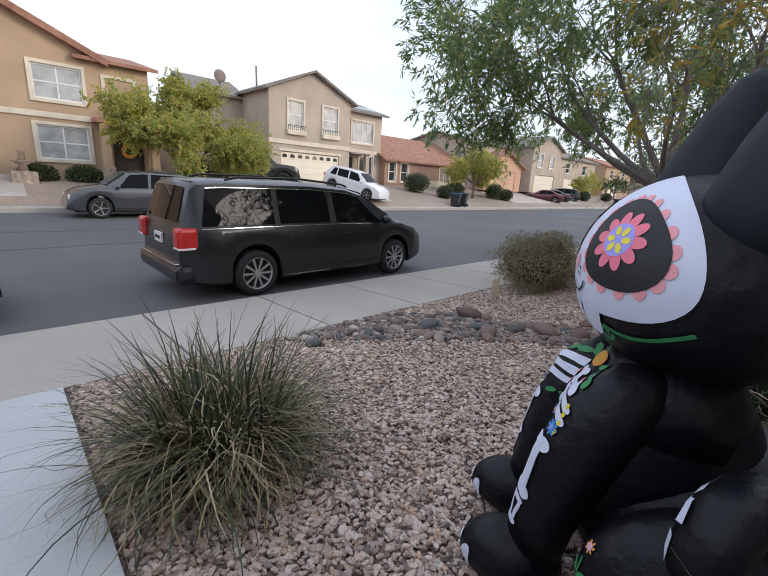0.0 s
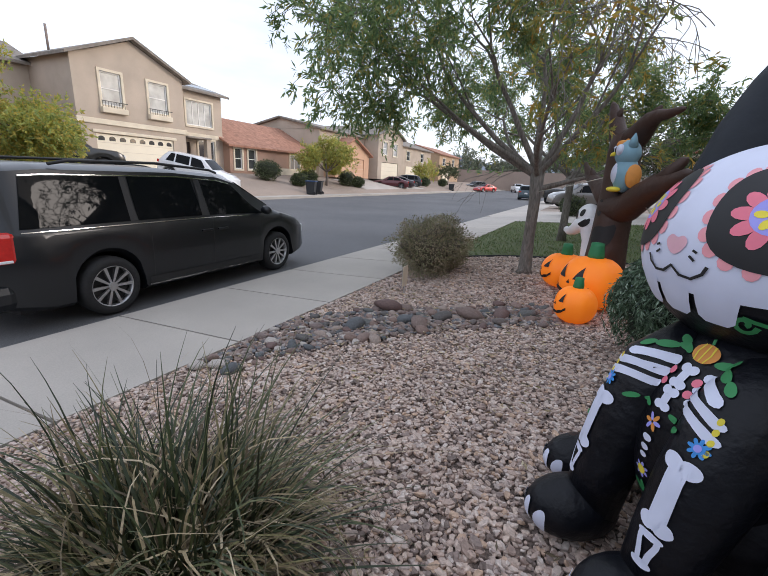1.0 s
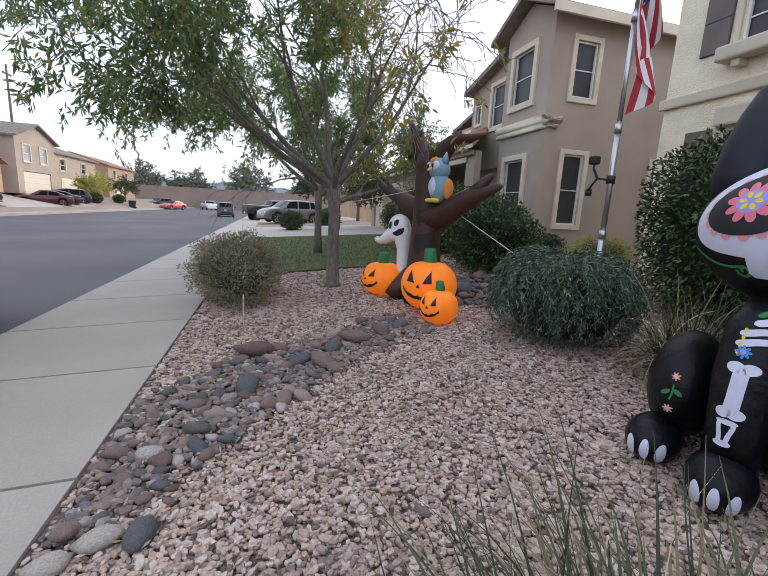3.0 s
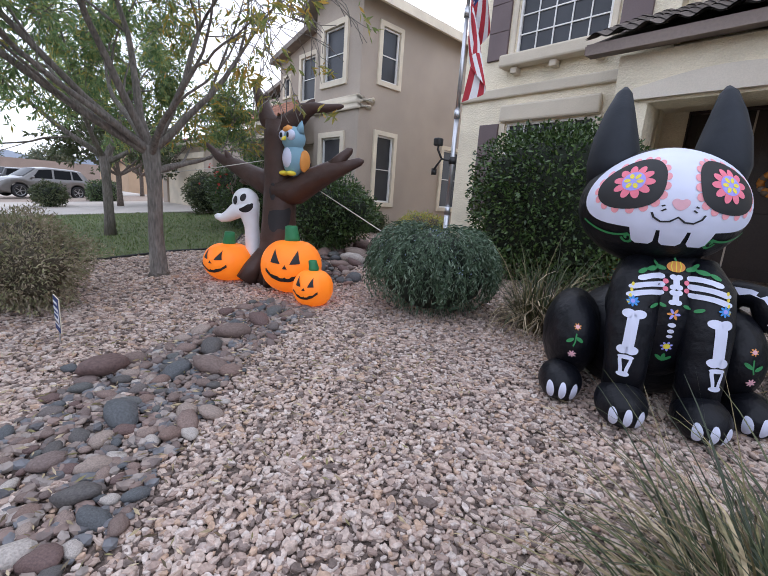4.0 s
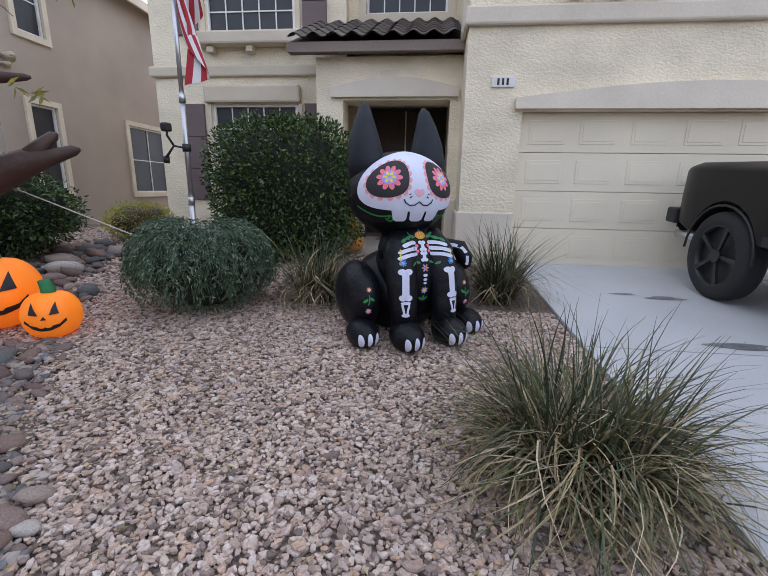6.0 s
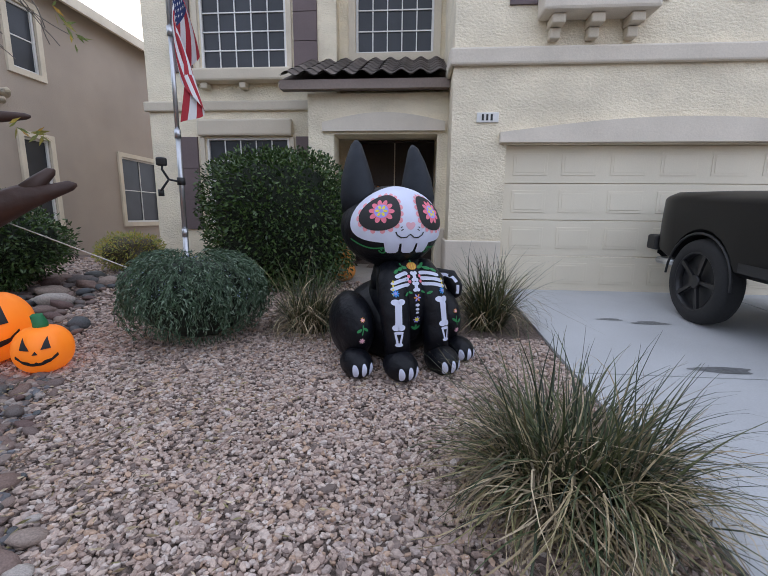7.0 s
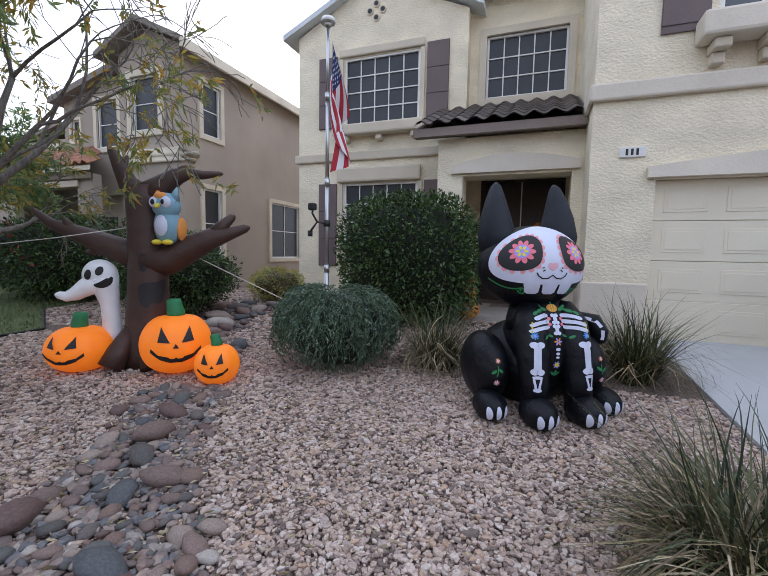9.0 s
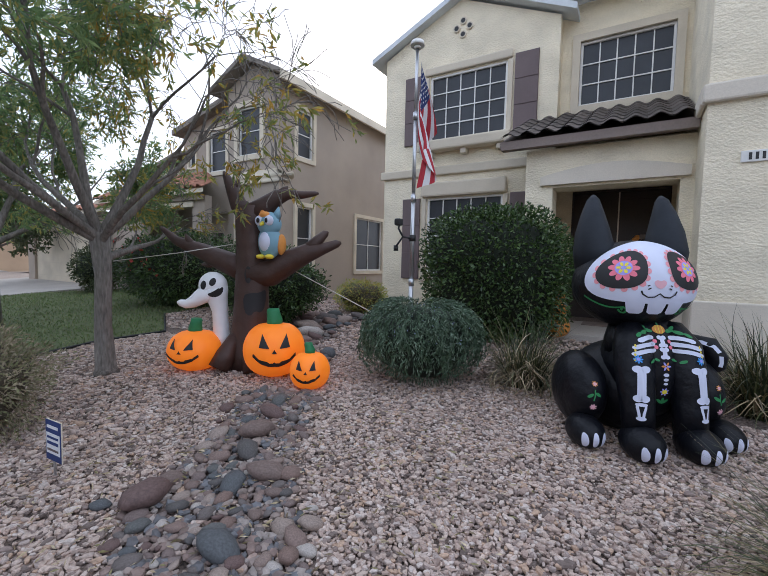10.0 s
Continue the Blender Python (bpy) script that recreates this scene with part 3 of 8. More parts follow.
# our house: cream stucco, garage wing, porch, gabled bedroom wing
home = thing("house", label="two-storey cream stucco house with plum shutters and a tiled porch roof", category="house")
YG, YP, YW, YB = -2.4, -3.2, -4.7, -5.0
bm = bmesh.new()
wall_bm(bm, -6.6, 1.05, 0.0, 6.9, YG - 0.2, YG, holes=((-4.65, 0.25, 0.0, 2.42), (-1.19, -0.30, 4.38, 5.7)))
part("wall", bm, M["stucco_cream"], home)
part("wall", boxes((0.85, 1.05, -8, YG - 0.2, 0.0, 6.9)), M["stucco_cream"], home)
part("wall", boxes((-6.6, -6.4, -12, YG - 0.2, 0.0, 6.9)), M["stucco_cream"], home)
part("wall", boxes((6.96, 7.16, -12, YW - 0.2, 0.0, 6.35)), M["stucco_cream"], home)
part("wall", boxes((3.18, 3.38, YB - 0.2, YW - 0.2, 3.4, 6.35)), M["stucco_cream"], home)
bm = bmesh.new()
wall_bm(bm, 3.18, 7.16, 0.2, 6.35, YW - 0.2, YW, holes=((4.19, 5.96, 4.24, 5.72), (4.19, 5.96, 1.2, 2.95)))
v = [bm.verts.new(p) for p in ((3.18, YW, 6.35), (7.16, YW, 6.35), (5.3, YW, 7.28), (3.18, YW - 0.2, 6.35), (7.16, YW - 0.2, 6.35), (5.3, YW - 0.2, 7.28))]
for f in ((0, 1, 2), (5, 4, 3), (0, 2, 5, 3), (1, 4, 5, 2)):
    bm.faces.new([v[i] for i in f])
part("wall", bm, M["stucco_cream"], home)
bm = bmesh.new()
wall_bm(bm, 1.05, 3.18, 3.0, 6.6, YB - 0.2, YB, holes=((1.28, 2.84, 4.61, 5.86),))
part("wall", bm, M["stucco_cream"], home)
# porch front with its opening, side returns, ceiling and back wall
bm = bmesh.new()
wall_bm(bm, 1.05, 3.39, 0.2, 3.36, YP - 0.45, YP, holes=((1.22, 2.95, 0.2, 2.72),))
part("wall", bm, M["stucco_cream"], home)
part("wall", boxes((3.2, 3.39, YW + 0.0, YP - 0.45, 0.2, 3.36)), M["stucco_cream"], home)
part("wall", wall_bm(bmesh.new(), 1.05, 3.2, 0.2, 3.3, YB - 0.25, YB - 0.05, holes=((1.2, 2.85, 0.2, 2.92),)), M["stucco_cream"], home)
part("porch_ceiling", boxes((1.05, 3.2, YB - 0.05, YP - 0.45, 2.95, 3.05)), M["stucco_cream"], home)
part("porch_step", boxes((1.06, 3.2, YB - 0.2, YP + 0.35, 0.0, 0.36), bevel=0.01), M["concrete"], home)
part("closing_wall", boxes((-6.4, 6.96, -12.2, -12, 0, 6.9)), M["stucco_cream"], home)
# entry doors
for x0, x1, lab in ((1.22, 2.02, ""), (2.04, 2.84, "")):
    d = part("door", boxes((x0, x1, YB - 0.2, YB - 0.15, 0.37, 2.90)), M["door_dark"], home, "dark brown panelled entry door")
    for za, zb in ((0.55, 1.25), (1.4, 2.75)):
        part("panel", boxes((x0 + 0.12, x1 - 0.12, YB - 0.15, YB - 0.135, za, zb), bevel=0.006), M["door_dark"], d)
part("door_gap", boxes((2.018, 2.042, YB - 0.21, YB - 0.14, 0.37, 2.90)), M["trim_grey"], home)
part("door_frame", boxes((1.2, 1.22, YB - 0.2, YB - 0.03, 0.36, 2.92), (2.84, 2.86, YB - 0.2, YB - 0.03, 0.36, 2.92), (1.2, 2.86, YB - 0.2, YB - 0.03, 2.90, 2.94)), M["door_dark"], home)
# porch arch trim: a shallow peaked lintel over the opening, jambs
bm = bmesh.new()
n = 16
prof = [(1.10 + 2.04 * i / n, 2.90 + 0.15 * math.sin(math.pi * i / n)) for i in range(n + 1)]
for (xa, za), (xb, zb) in zip(prof, prof[1:]):
    vs = [bm.verts.new(p) for p in ((xa, YP + 0.07, 2.76), (xb, YP + 0.07, 2.76), (xb, YP + 0.07, zb), (xa, YP + 0.07, za), (xa, YP - 0.02, 2.76), (xb, YP - 0.02, 2.76), (xb, YP - 0.02, zb), (xa, YP - 0.02, za))]
    for f in ((0, 1, 2, 3), (3, 2, 6, 7), (1, 0, 4, 5), (0, 3, 7, 4), (2, 1, 5, 6)):
        bm.faces.new([vs[i] for i in f])
bmesh.ops.recalc_face_normals(bm, faces=bm.faces)
bmesh.ops.remove_doubles(bm, verts=bm.verts, dist=0.0005)
part("lintel", bm, M["trim_grey"], home, "smooth grey arched lintel")
for x0, x1 in ((1.055, 1.21), (2.96, 3.12)):
    part("plinth", box(bmesh.new(), x0 - 0.0, x1, YP - 0.47, YP + 0.05, 0.2, 1.18, 0.02), M["trim_grey"], home)
# porch roof: fascia, then tiles
part("fascia", boxes((1.06, 3.76, YP + 0.22, YP + 0.27, 3.36, 3.50), (1.06, 3.80, YP - 0.02, YP + 0.216, 3.40, 3.46)), M["fascia"], home, "brown painted fascia board")
porch_roof = part("porch_roof", boxes((1.06, 3.80, YB, YP + 0.22, 3.462, 3.50)), M["fascia"], home)
me = porch_roof.data
for v in me.vertices:
    v.co.z += max(0.0, (YP + 0.22 - v.co.y)) * 0.45
tile = tile_row_mesh(0.42, 0.30, M["tile_brown"], amp=0.062)
ang = math.degrees(math.atan(0.45))
for i in range(9):
    for j in range(6):
        y = YP + 0.32 - 0.33 * j
        share("roof_tile", tile, porch_roof, pose(1.07 + 0.302 * i, y - 0.0, 3.515 + 0.45 * 0.33 * j + 0.008, -ang, 0, 0) @ pose(0, 0, 0.012, 2.0, 0, 0) @ pose(0, 0, 0))
# mouldings and ledges
band(home, -6.6, 1.11, YG + 0.002, YG + 0.09, 3.47, 3.70, M["trim_grey"], label="rounded stucco band")
band(home, 1.052, 1.12, YP, YG - 0.01, 3.47, 3.70, M["trim_grey"])
band(home, 3.40, 7.24, YW + 0.002, YW + 0.08, 3.46, 3.66, M["trim_taupe"])
band(home, 4.02, 6.16, YW + 0.002, YW + 0.28, 3.98, 4.22, M["trim_taupe"], "window_ledge", 0.04, "deep taupe stucco window ledge")
for cx in (4.25, 5.05, 5.85):
    band(home, cx - 0.07, cx + 0.07, YW + 0.002, YW + 0.2, 3.86, 3.978, M["trim_taupe"], "corbel", 0.02)
band(home, 4.10, 6.10, YW + 0.002, YW + 0.12, 2.97, 3.30, M["trim_taupe"], "window_hood", 0.04, "rounded taupe window hood")
band(home, 4.08, 6.08, YW + 0.002, YW + 0.07, 5.74, 5.92, M["trim_taupe"], "window_hood", 0.03)
for z0, z1, x0, x1 in ((4.24, 5.72, 4.07, 4.17), (4.24, 5.72, 5.98, 6.08), (1.0, 2.95, 4.07, 4.17), (1.0, 2.95, 5.98, 6.08)):
    band(home, x0, x1, YW + 0.002, YW + 0.05, z0, z1, M["trim_taupe"], "jamb", 0.015)
for z0, z1 in ((4.22, 5.80), (1.05, 2.96)):
    for x0, x1 in ((3.56, 4.03), (6.14, 6.60)):
        sh = part("shutter", boxes((x0, x1, YW + 0.003, YW + 0.035, z0, z1)), M["shutter"], home, "flat plum board shutter")
        for k in range(3):
            h = (z1 - z0) / 3
            part("board", boxes((x0 + 0.004, x1 - 0.004, YW + 0.036, YW + 0.05, z0 + k * h + 0.006, z0 + (k + 1) * h - 0.006), bevel=0.004), M["shutter"], sh)
window(home, 4.19, 5.96, 4.24, 5.72, YW, 5, 4, M["screen"], M["white"], bar=0.022, fw=0.045)
window(home, 4.19, 5.96, 1.2, 2.95, YW, 5, 4, M["screen"], M["white"], bar=0.022, fw=0.045)
window(home, 1.28, 2.84, 4.61, 5.86, YB, 5, 3, M["screen"], M["white"], bar=0.022, fw=0.045, trim=M["trim_taupe"], tw=0.14, tp=0.06)
window(home, -1.19, -0.30, 4.38, 5.7, YG, 2, 2, M["pane"], M["white"], bar=0.03, fw=0.05)
band(home, -1.52, -0.05, YG + 0.002, YG + 0.36, 4.02, 4.32, M["trim_grey"], "window_ledge", 0.04, "projecting grey stucco window ledge")
for cx in (-1.28, -0.78, -0.28):
    band(home, cx - 0.09, cx + 0.09, YG + 0.002, YG + 0.27, 3.90, 4.018, M["trim_taupe"], "corbel", 0.02)
    band(home, cx - 0.07, cx + 0.07, YG + 0.002, YG + 0.14, 3.76, 3.898, M["trim_taupe"], "corbel", 0.02)
for x0, x1 in ((-0.20, 0.32), (-1.76, -1.26), (-3.1, -2.55)):
    sh = part("shutter", boxes((x0, x1, YG + 0.003, YG + 0.035, 4.25 if x0 < -1 else 4.24, 5.85)), M["shutter"], home, "flat plum board shutter")
    for k in range(3):
        part("board", boxes((x0 + 0.004, x1 - 0.004, YG + 0.036, YG + 0.05, 4.33 + k * 0.5, 4.82 + k * 0.5), bevel=0.004), M["shutter"], sh)
# gable vent: four round clay pipe ends
for dx, dz in ((0.0, 0.16), (0.15, 0.02), (-0.15, 0.02), (0.0, -0.13)):
    bm = bmesh.new()
    disc(bm, (5.2 + dx, YW - 0.05, 6.62 + dz), 0.075, 0.09, "y", 18)
    ob = part("gable_vent", bm, M["trim_taupe"], home)
    bm = bmesh.new()
    disc(bm, (5.2 + dx, YW + 0.03, 6.62 + dz), 0.05, 0.015, "y", 18)
    part("opening", bm, M["black_metal"], ob)
# garage plinth, lintel and sectional door
band(home, 0.26, 1.09, YG + 0.002, YG + 0.05, 0.1, 1.02, M["trim_grey"], "plinth", 0.02)
band(home, 1.052, 1.10, YP + 0.06, YG - 0.002, 0.1, 1.02, M["trim_grey"], "plinth", 0.02)
bm = bmesh.new()
prof = [(0.36 - 5.12 * i / 20, 2.57 + 0.20 * math.sin(math.pi * min(1.0, max(0.0, i / 20)))) for i in range(21)]
for (xa, za), (xb, zb) in zip(prof, prof[1:]):
    vs = [bm.verts.new(p) for p in ((xa, YG + 0.10, 2.43), (xb, YG + 0.10, 2.43), (xb, YG + 0.08, zb), (xa, YG + 0.08, za), (xa, YG + 0.002, 2.43), (xb, YG + 0.002, 2.43), (xb, YG + 0.002, zb), (xa, YG + 0.002, za))]
    for f in ((0, 1, 2, 3), (3, 2, 6, 7), (1, 0, 4, 5), (0, 3, 7, 4), (2, 1, 5, 6)):
        bm.faces.new([vs[i] for i in f])
bmesh.ops.recalc_face_normals(bm, faces=bm.faces)
bmesh.ops.remove_doubles(bm, verts=bm.verts, dist=0.0005)
part("lintel", bm, M["trim_grey"], home, "smooth grey arched garage lintel")
gdoor = new("garage_door")
gdoor.parent = home
tagged(gdoor, "cream sectional garage door with raised panels")
bm = bmesh.new()
bz, gh = 0.26, 0.54
for k in range(4):
    part("section", boxes((-4.64, 0.24, YG - 0.17, YG - 0.13, bz + k * gh, bz + (k + 1) * gh - 0.008), bevel=0.006), M["garage"], gdoor)
    for j in range(7):
        x0 = -4.59 + j * 0.70
        bm = bmesh.new()
        box(bm, x0, x0 + 0.50, YG - 0.131, YG - 0.122, bz + k * gh + 0.11, bz + k * gh + 0.43, 0.004)
        box(bm, x0 + 0.04, x0 + 0.46, YG - 0.123, YG - 0.116, bz + k * gh + 0.15, bz + k * gh + 0.39, 0.003)
        part("panel", bm, M["garage"], gdoor)
part("seal", boxes((-4.64, 0.24, YG - 0.18, YG - 0.12, bz - 0.03, bz)), M["black_metal"], gdoor)
# number plate: a white plaque with dark bars
plaque = part("house_number_plaque", box(bmesh.new(), 0.39, 0.70, YG + 0.003, YG + 0.03, 2.715, 2.85, 0.006), M["white"], home, "white plaque with dark bars")
for k in range(3):
    part("bar", boxes((0.475 + k * 0.062, 0.505 + k * 0.062, YG + 0.031, YG + 0.035, 2.74, 2.825)), M["black_metal"], plaque)
# roofs
def gable_roof(parent, x0, x1, y0, y1, ze, zr, mat, over=0.35, along="y", thick=0.16, fascia=None):
    """A gable roof over x0..x1, y0..y1; its ridge runs along the given axis."""
    bm = bmesh.new()
    if along == "y":
        c = (x0 + x1) / 2
        k = (zr - ze) / (c - x0)
        a = [(x0 - over, ze - k * over), (c, zr), (x1 + over, ze - k * over)]
        for ya, yb in ((y0 - over, y1 + over),):
            for (xa, za), (xb, zb) in zip(a, a[1:]):
                vs = [bm.verts.new(p) for p in ((xa, ya, za), (xb, ya, zb), (xb, yb, zb), (xa, yb, za), (xa, ya, za + thick), (xb, ya, zb + thick), (xb, yb, zb + thick), (xa, yb, za + thick))]
                for f in ((3, 2, 1, 0), (4, 5, 6, 7), (0, 1, 5, 4), (1, 2, 6, 5), (2, 3, 7, 6), (3, 0, 4, 7)):
                    bm.faces.new([vs[i] for i in f])
    else:
        c = (y0 + y1) / 2
        k = (zr - ze) / (c - y0)
        a = [(y0 - over, ze - k * over), (c, zr), (y1 + over, ze - k * over)]
        xa, xb = x0 - over, x1 + over
        for (ya, za), (yb, zb) in zip(a, a[1:]):
            vs = [bm.verts.new(p) for p in ((xa, ya, za), (xa, yb, zb), (xb, yb, zb), (xb, ya, za), (xa, ya, za + thick), (xa, yb, zb + thick), (xb, yb, zb + thick), (xb, ya, za + thick))]
            for f in ((3, 2, 1, 0), (4, 5, 6, 7), (0, 1, 5, 4), (1, 2, 6, 5), (2, 3, 7, 6), (3, 0, 4, 7)):
                bm.faces.new([vs[i] for i in f])
    bmesh.ops.recalc_face_normals(bm, faces=bm.faces)
    return part("roof", bm, mat, parent)


gable_roof(home, 3.10, 7.24, -12, YW, 6.36, 7.30, M["fascia_pale"], over=0.22, thick=0.12)
gable_roof(home, -6.6, 3.1, -12, YB + 0.1, 6.62, 7.9, M["fascia_pale"], over=0.3, along="x", thick=0.12)

# the neighbouring house: taupe stucco, cream window trims
nb = thing("house", label="two-storey taupe stucco house with cream window trims and tiled roofs", category="house")
XN, YN, YS = 10.7, -4.55, -5.1
bm = bmesh.new()
wall_bm(bm, -16, YN, 0.0, 6.75, XN, XN + 0.2, holes=((-5.98, -5.28, 4.62, 6.06), (-5.98, -5.28, 1.15, 3.12), (-10.3, -8.45, 1.10, 3.10)), along="y")
part("wall", bm, M["stucco_brown"], nb)
for piece in (wall_bm(bmesh.new(), XN + 0.2, 12.95, 0.0, 6.75, YN - 0.2, YN, holes=((11.45, 12.45, 4.62, 6.08), (11.45, 12.45, 1.10, 3.0))),
              boxes((12.75, 12.95, -16, YN - 0.2, 0, 6.75)),
              wall_bm(bmesh.new(), 12.95, 16.2, 3.0, 6.0, YS - 0.2, YS, holes=((13.75, 14.65, 4.45, 5.85), (15.45, 15.85, 4.75, 5.4))),
              boxes((16.0, 16.2, -16, YS - 0.2, 3.0, 6.0)),
              wall_bm(bmesh.new(), 16.2, 21.4, 3.0, 5.45, -6.8, -6.6, holes=((19.0, 19.9, 4.3, 5.15),)),
              boxes((21.2, 21.4, -16, -6.8, 3.0, 5.45)),
              wall_bm(bmesh.new(), 13.3, 19.2, 0, 4.0, -7.5, -7.3),
              wall_bm(bmesh.new(), 18.6, 25.6, 0, 3.1, -3.6, -3.4, holes=((19.6, 24.9, 0, 2.45),)),
              wall_bm(bmesh.new(), -9, -3.6, 0, 3.1, 18.6, 18.8, along="y"),
              boxes((25.4, 25.6, -16, -3.6, 0, 3.1)),
              wall_bm(bmesh.new(), 12.97, 18.58, 0, 3.36, -3.95, -3.72, holes=((13.6, 16.4, 0, 3.02),))):
    part("wall", piece, M["stucco_brown"], nb)
gable_roof(nb, 16.62, 21.4, -16, -6.6, 5.46, 6.0, M["tile_grey"], over=0.0)
# the set-back bay's roof falls away from the tower
bm = bmesh.new()
vs = [bm.verts.new(p) for p in ((12.97, YS + 0.35, 6.72), (16.4, YS + 0.35, 5.9), (16.4, -16, 5.9), (12.97, -16, 6.72), (12.97, YS + 0.35, 6.9), (16.4, YS + 0.35, 6.08), (16.4, -16, 6.08), (12.97, -16, 6.9))]
for q in ((3, 2, 1, 0), (4, 5, 6, 7), (0, 1, 5, 4), (1, 2, 6, 5), (2, 3, 7, 6), (3, 0, 4, 7)):
    bm.faces.new([vs[i] for i in q])
part("roof", bm, M["tile_grey"], nb)
bm = bmesh.new()
vs = [bm.verts.new(p) for p in ((12.97, YS, 6.0), (16.0, YS, 6.0), (12.97, YS, 6.715), (12.97, YS - 0.2, 6.0), (16.0, YS - 0.2, 6.0), (12.97, YS - 0.2, 6.715))]
for q in ((0, 2, 1), (3, 4, 5), (1, 2, 5, 4)):
    bm.faces.new([vs[i] for i in q])
part("gable", bm, M["stucco_brown"], nb)
band(nb, 13.5, 16.5, -3.718, -3.65, 3.02, 3.2, M["trim_cream"], "lintel", 0.02)
window(nb, 15.45, 15.85, 4.75, 5.4, YS, 1, 1, M["screen"], M["white"], fw=0.04, trim=M["trim_cream"], tw=0.08, tp=0.05)
window(nb, 13.75, 14.65, 4.45, 5.85, YS, 1, 2, M["screen"], M["white"], fw=0.05, trim=M["trim_cream"], tw=0.14, tp=0.06)
window(nb, 19.0, 19.9, 4.3, 5.15, -6.6, 1, 2, M["screen"], M["white"], fw=0.05, trim=M["trim_cream"], tw=0.14, tp=0.06)
bm = bmesh.new()
for p in (((XN, YN, 6.75), (12.95, YN, 6.75), (11.83, YN, 7.28)),):
    f1 = [bm.verts.new(q) for q in p]
    f2 = [bm.verts.new((q[0], q[1] - 0.2, q[2])) for q in p]
    bm.faces.new(f1)
    bm.faces.new(f2[::-1])
    for i in range(3):
        bm.faces.new((f1[i], f1[(i + 1) % 3], f2[(i + 1) % 3], f2[i]))
part("gable", bm, M["stucco_brown"], nb)
gable_roof(nb, XN, 12.95, -16, YN, 6.78, 7.32, M["tile_grey"], over=0.42, thick=0.14)
part("eave_board", boxes((XN - 0.50, XN - 0.42, -16, YN + 0.4, 6.42, 6.66)), M["trim_cream"], nb)
# far low roofs: porch and garage wing
for (x0, x1, y0, y1, z0, z1, nx, ny) in ((12.6, 19.2, -5.08, -3.4, 3.5, 4.42, 22, 5), (18.3, 26.0, -8.9, -3.0, 3.1, 4.9, 20, 11)):
    hip = 2.4 if x0 < 13 else 0.0
    bm = bmesh.new()
    vs = [bm.verts.new(p) for p in ((x0, y1, z0), (x1, y1, z0), (x1, y0, z1), (x0 + hip, y0, z1), (x0, y1, z0 - 0.12), (x1, y1, z0 - 0.12), (x1, y0, z1 - 0.12), (x0 + hip, y0, z1 - 0.12))]
    for f in ((0, 1, 2, 3), (7, 6, 5, 4), (4, 5, 1, 0), (5, 6, 2, 1), (7, 4, 0, 3)):
        bm.faces.new([vs[i] for i in f])
    low_roof = part("low_roof", bm, M["trim_cream"], nb)
    tl = tile_row_mesh((y1 - y0) / ny + 0.09, (x1 - x0) / nx, M["tile_red"], amp=0.08, n=8)
    an = math.degrees(math.atan((z1 - z0) / (y1 - y0)))
    for i in range(nx):
        for j in range(ny):
            if (x1 - x0) / nx * (i + 0.3) < hip * j / ny:
                continue
            yy = y1 + 0.05 - (y1 - y0) / ny * j
            share("roof_tile", tl, low_roof, pose(x0 + (x1 - x0) / nx * i, yy, z0 + 0.02 + (z1 - z0) / ny * j, -an + 1.5, 0, 0))
# porch wall under the low roof, with its beam and post
part("porch_wall", boxes((12.97, 18.5, -7.2, -5.3, 0.0, 3.5), (18.32, 18.5, -5.3, -3.96, 0.0, 3.3)), M["stucco_brown"], nb)
part("porch_gable", boxes((16.22, 18.9, -6.5, -5.4, 3.5, 4.3)), M["stucco_brown"], nb)
part("porch_beam", box(bmesh.new(), 13.0, 18.5, -3.70, -3.58, 3.22, 3.38, 0.02), M["stucco_brown"], nb)
part("porch_door", boxes((14.2, 15.3, -5.298, -5.27, 0.15, 2.35)), M["door_dark"], nb)
window(nb, -5.98, -5.28, 4.62, 6.06, -XN, 1, 2, M["screen"], M["white"], fw=0.05, trim=M["trim_cream"], tw=0.13, tp=0.06, face=1, along="y")
window(nb, -5.98, -5.28, 1.15, 3.12, -XN, 1, 2, M["screen"], M["white"], fw=0.05, trim=M["trim_cream"], tw=0.13, tp=0.06, face=1, along="y")
window(nb, -10.3, -8.45, 1.10, 3.10, -XN, 2, 2, M["screen"], M["white"], fw=0.05, trim=M["trim_cream"], tw=0.13, tp=0.06, face=1, along="y")
window(nb, 11.45, 12.45, 4.62, 6.08, YN, 1, 2, M["screen"], M["white"], fw=0.05, trim=M["trim_cream"], tw=0.16, tp=0.07)
window(nb, 11.45, 12.45, 1.10, 3.0, YN, 1, 2, M["screen"], M["white"], fw=0.05, trim=M["trim_cream"], tw=0.16, tp=0.07)
bm = bmesh.new()
tube(bm, [(XN - 0.06, -5.0, 3.98), (XN - 0.06, YN + 0.06, 3.98), (13.0, YN + 0.06, 3.98)], 0.12, 12)
tube(bm, [(XN - 0.06, -4.9, 3.80), (XN - 0.06, YN + 0.05, 3.80), (13.0, YN + 0.05, 3.80)], 0.08, 12)
part("moulding", bm, M["trim_cream"], nb, "rounded cream foam band")
g2 = part("garage_door", boxes((19.6, 24.9, -3.56, -3.5, 0.1, 2.45)), M["trim_cream"], nb, "pale sectional garage door")
for k in range(4):
    part("groove", boxes((19.6, 24.9, -3.502, -3.498, 0.55 + 0.55 * k, 0.565 + 0.55 * k)), M["trim_taupe"], g2)
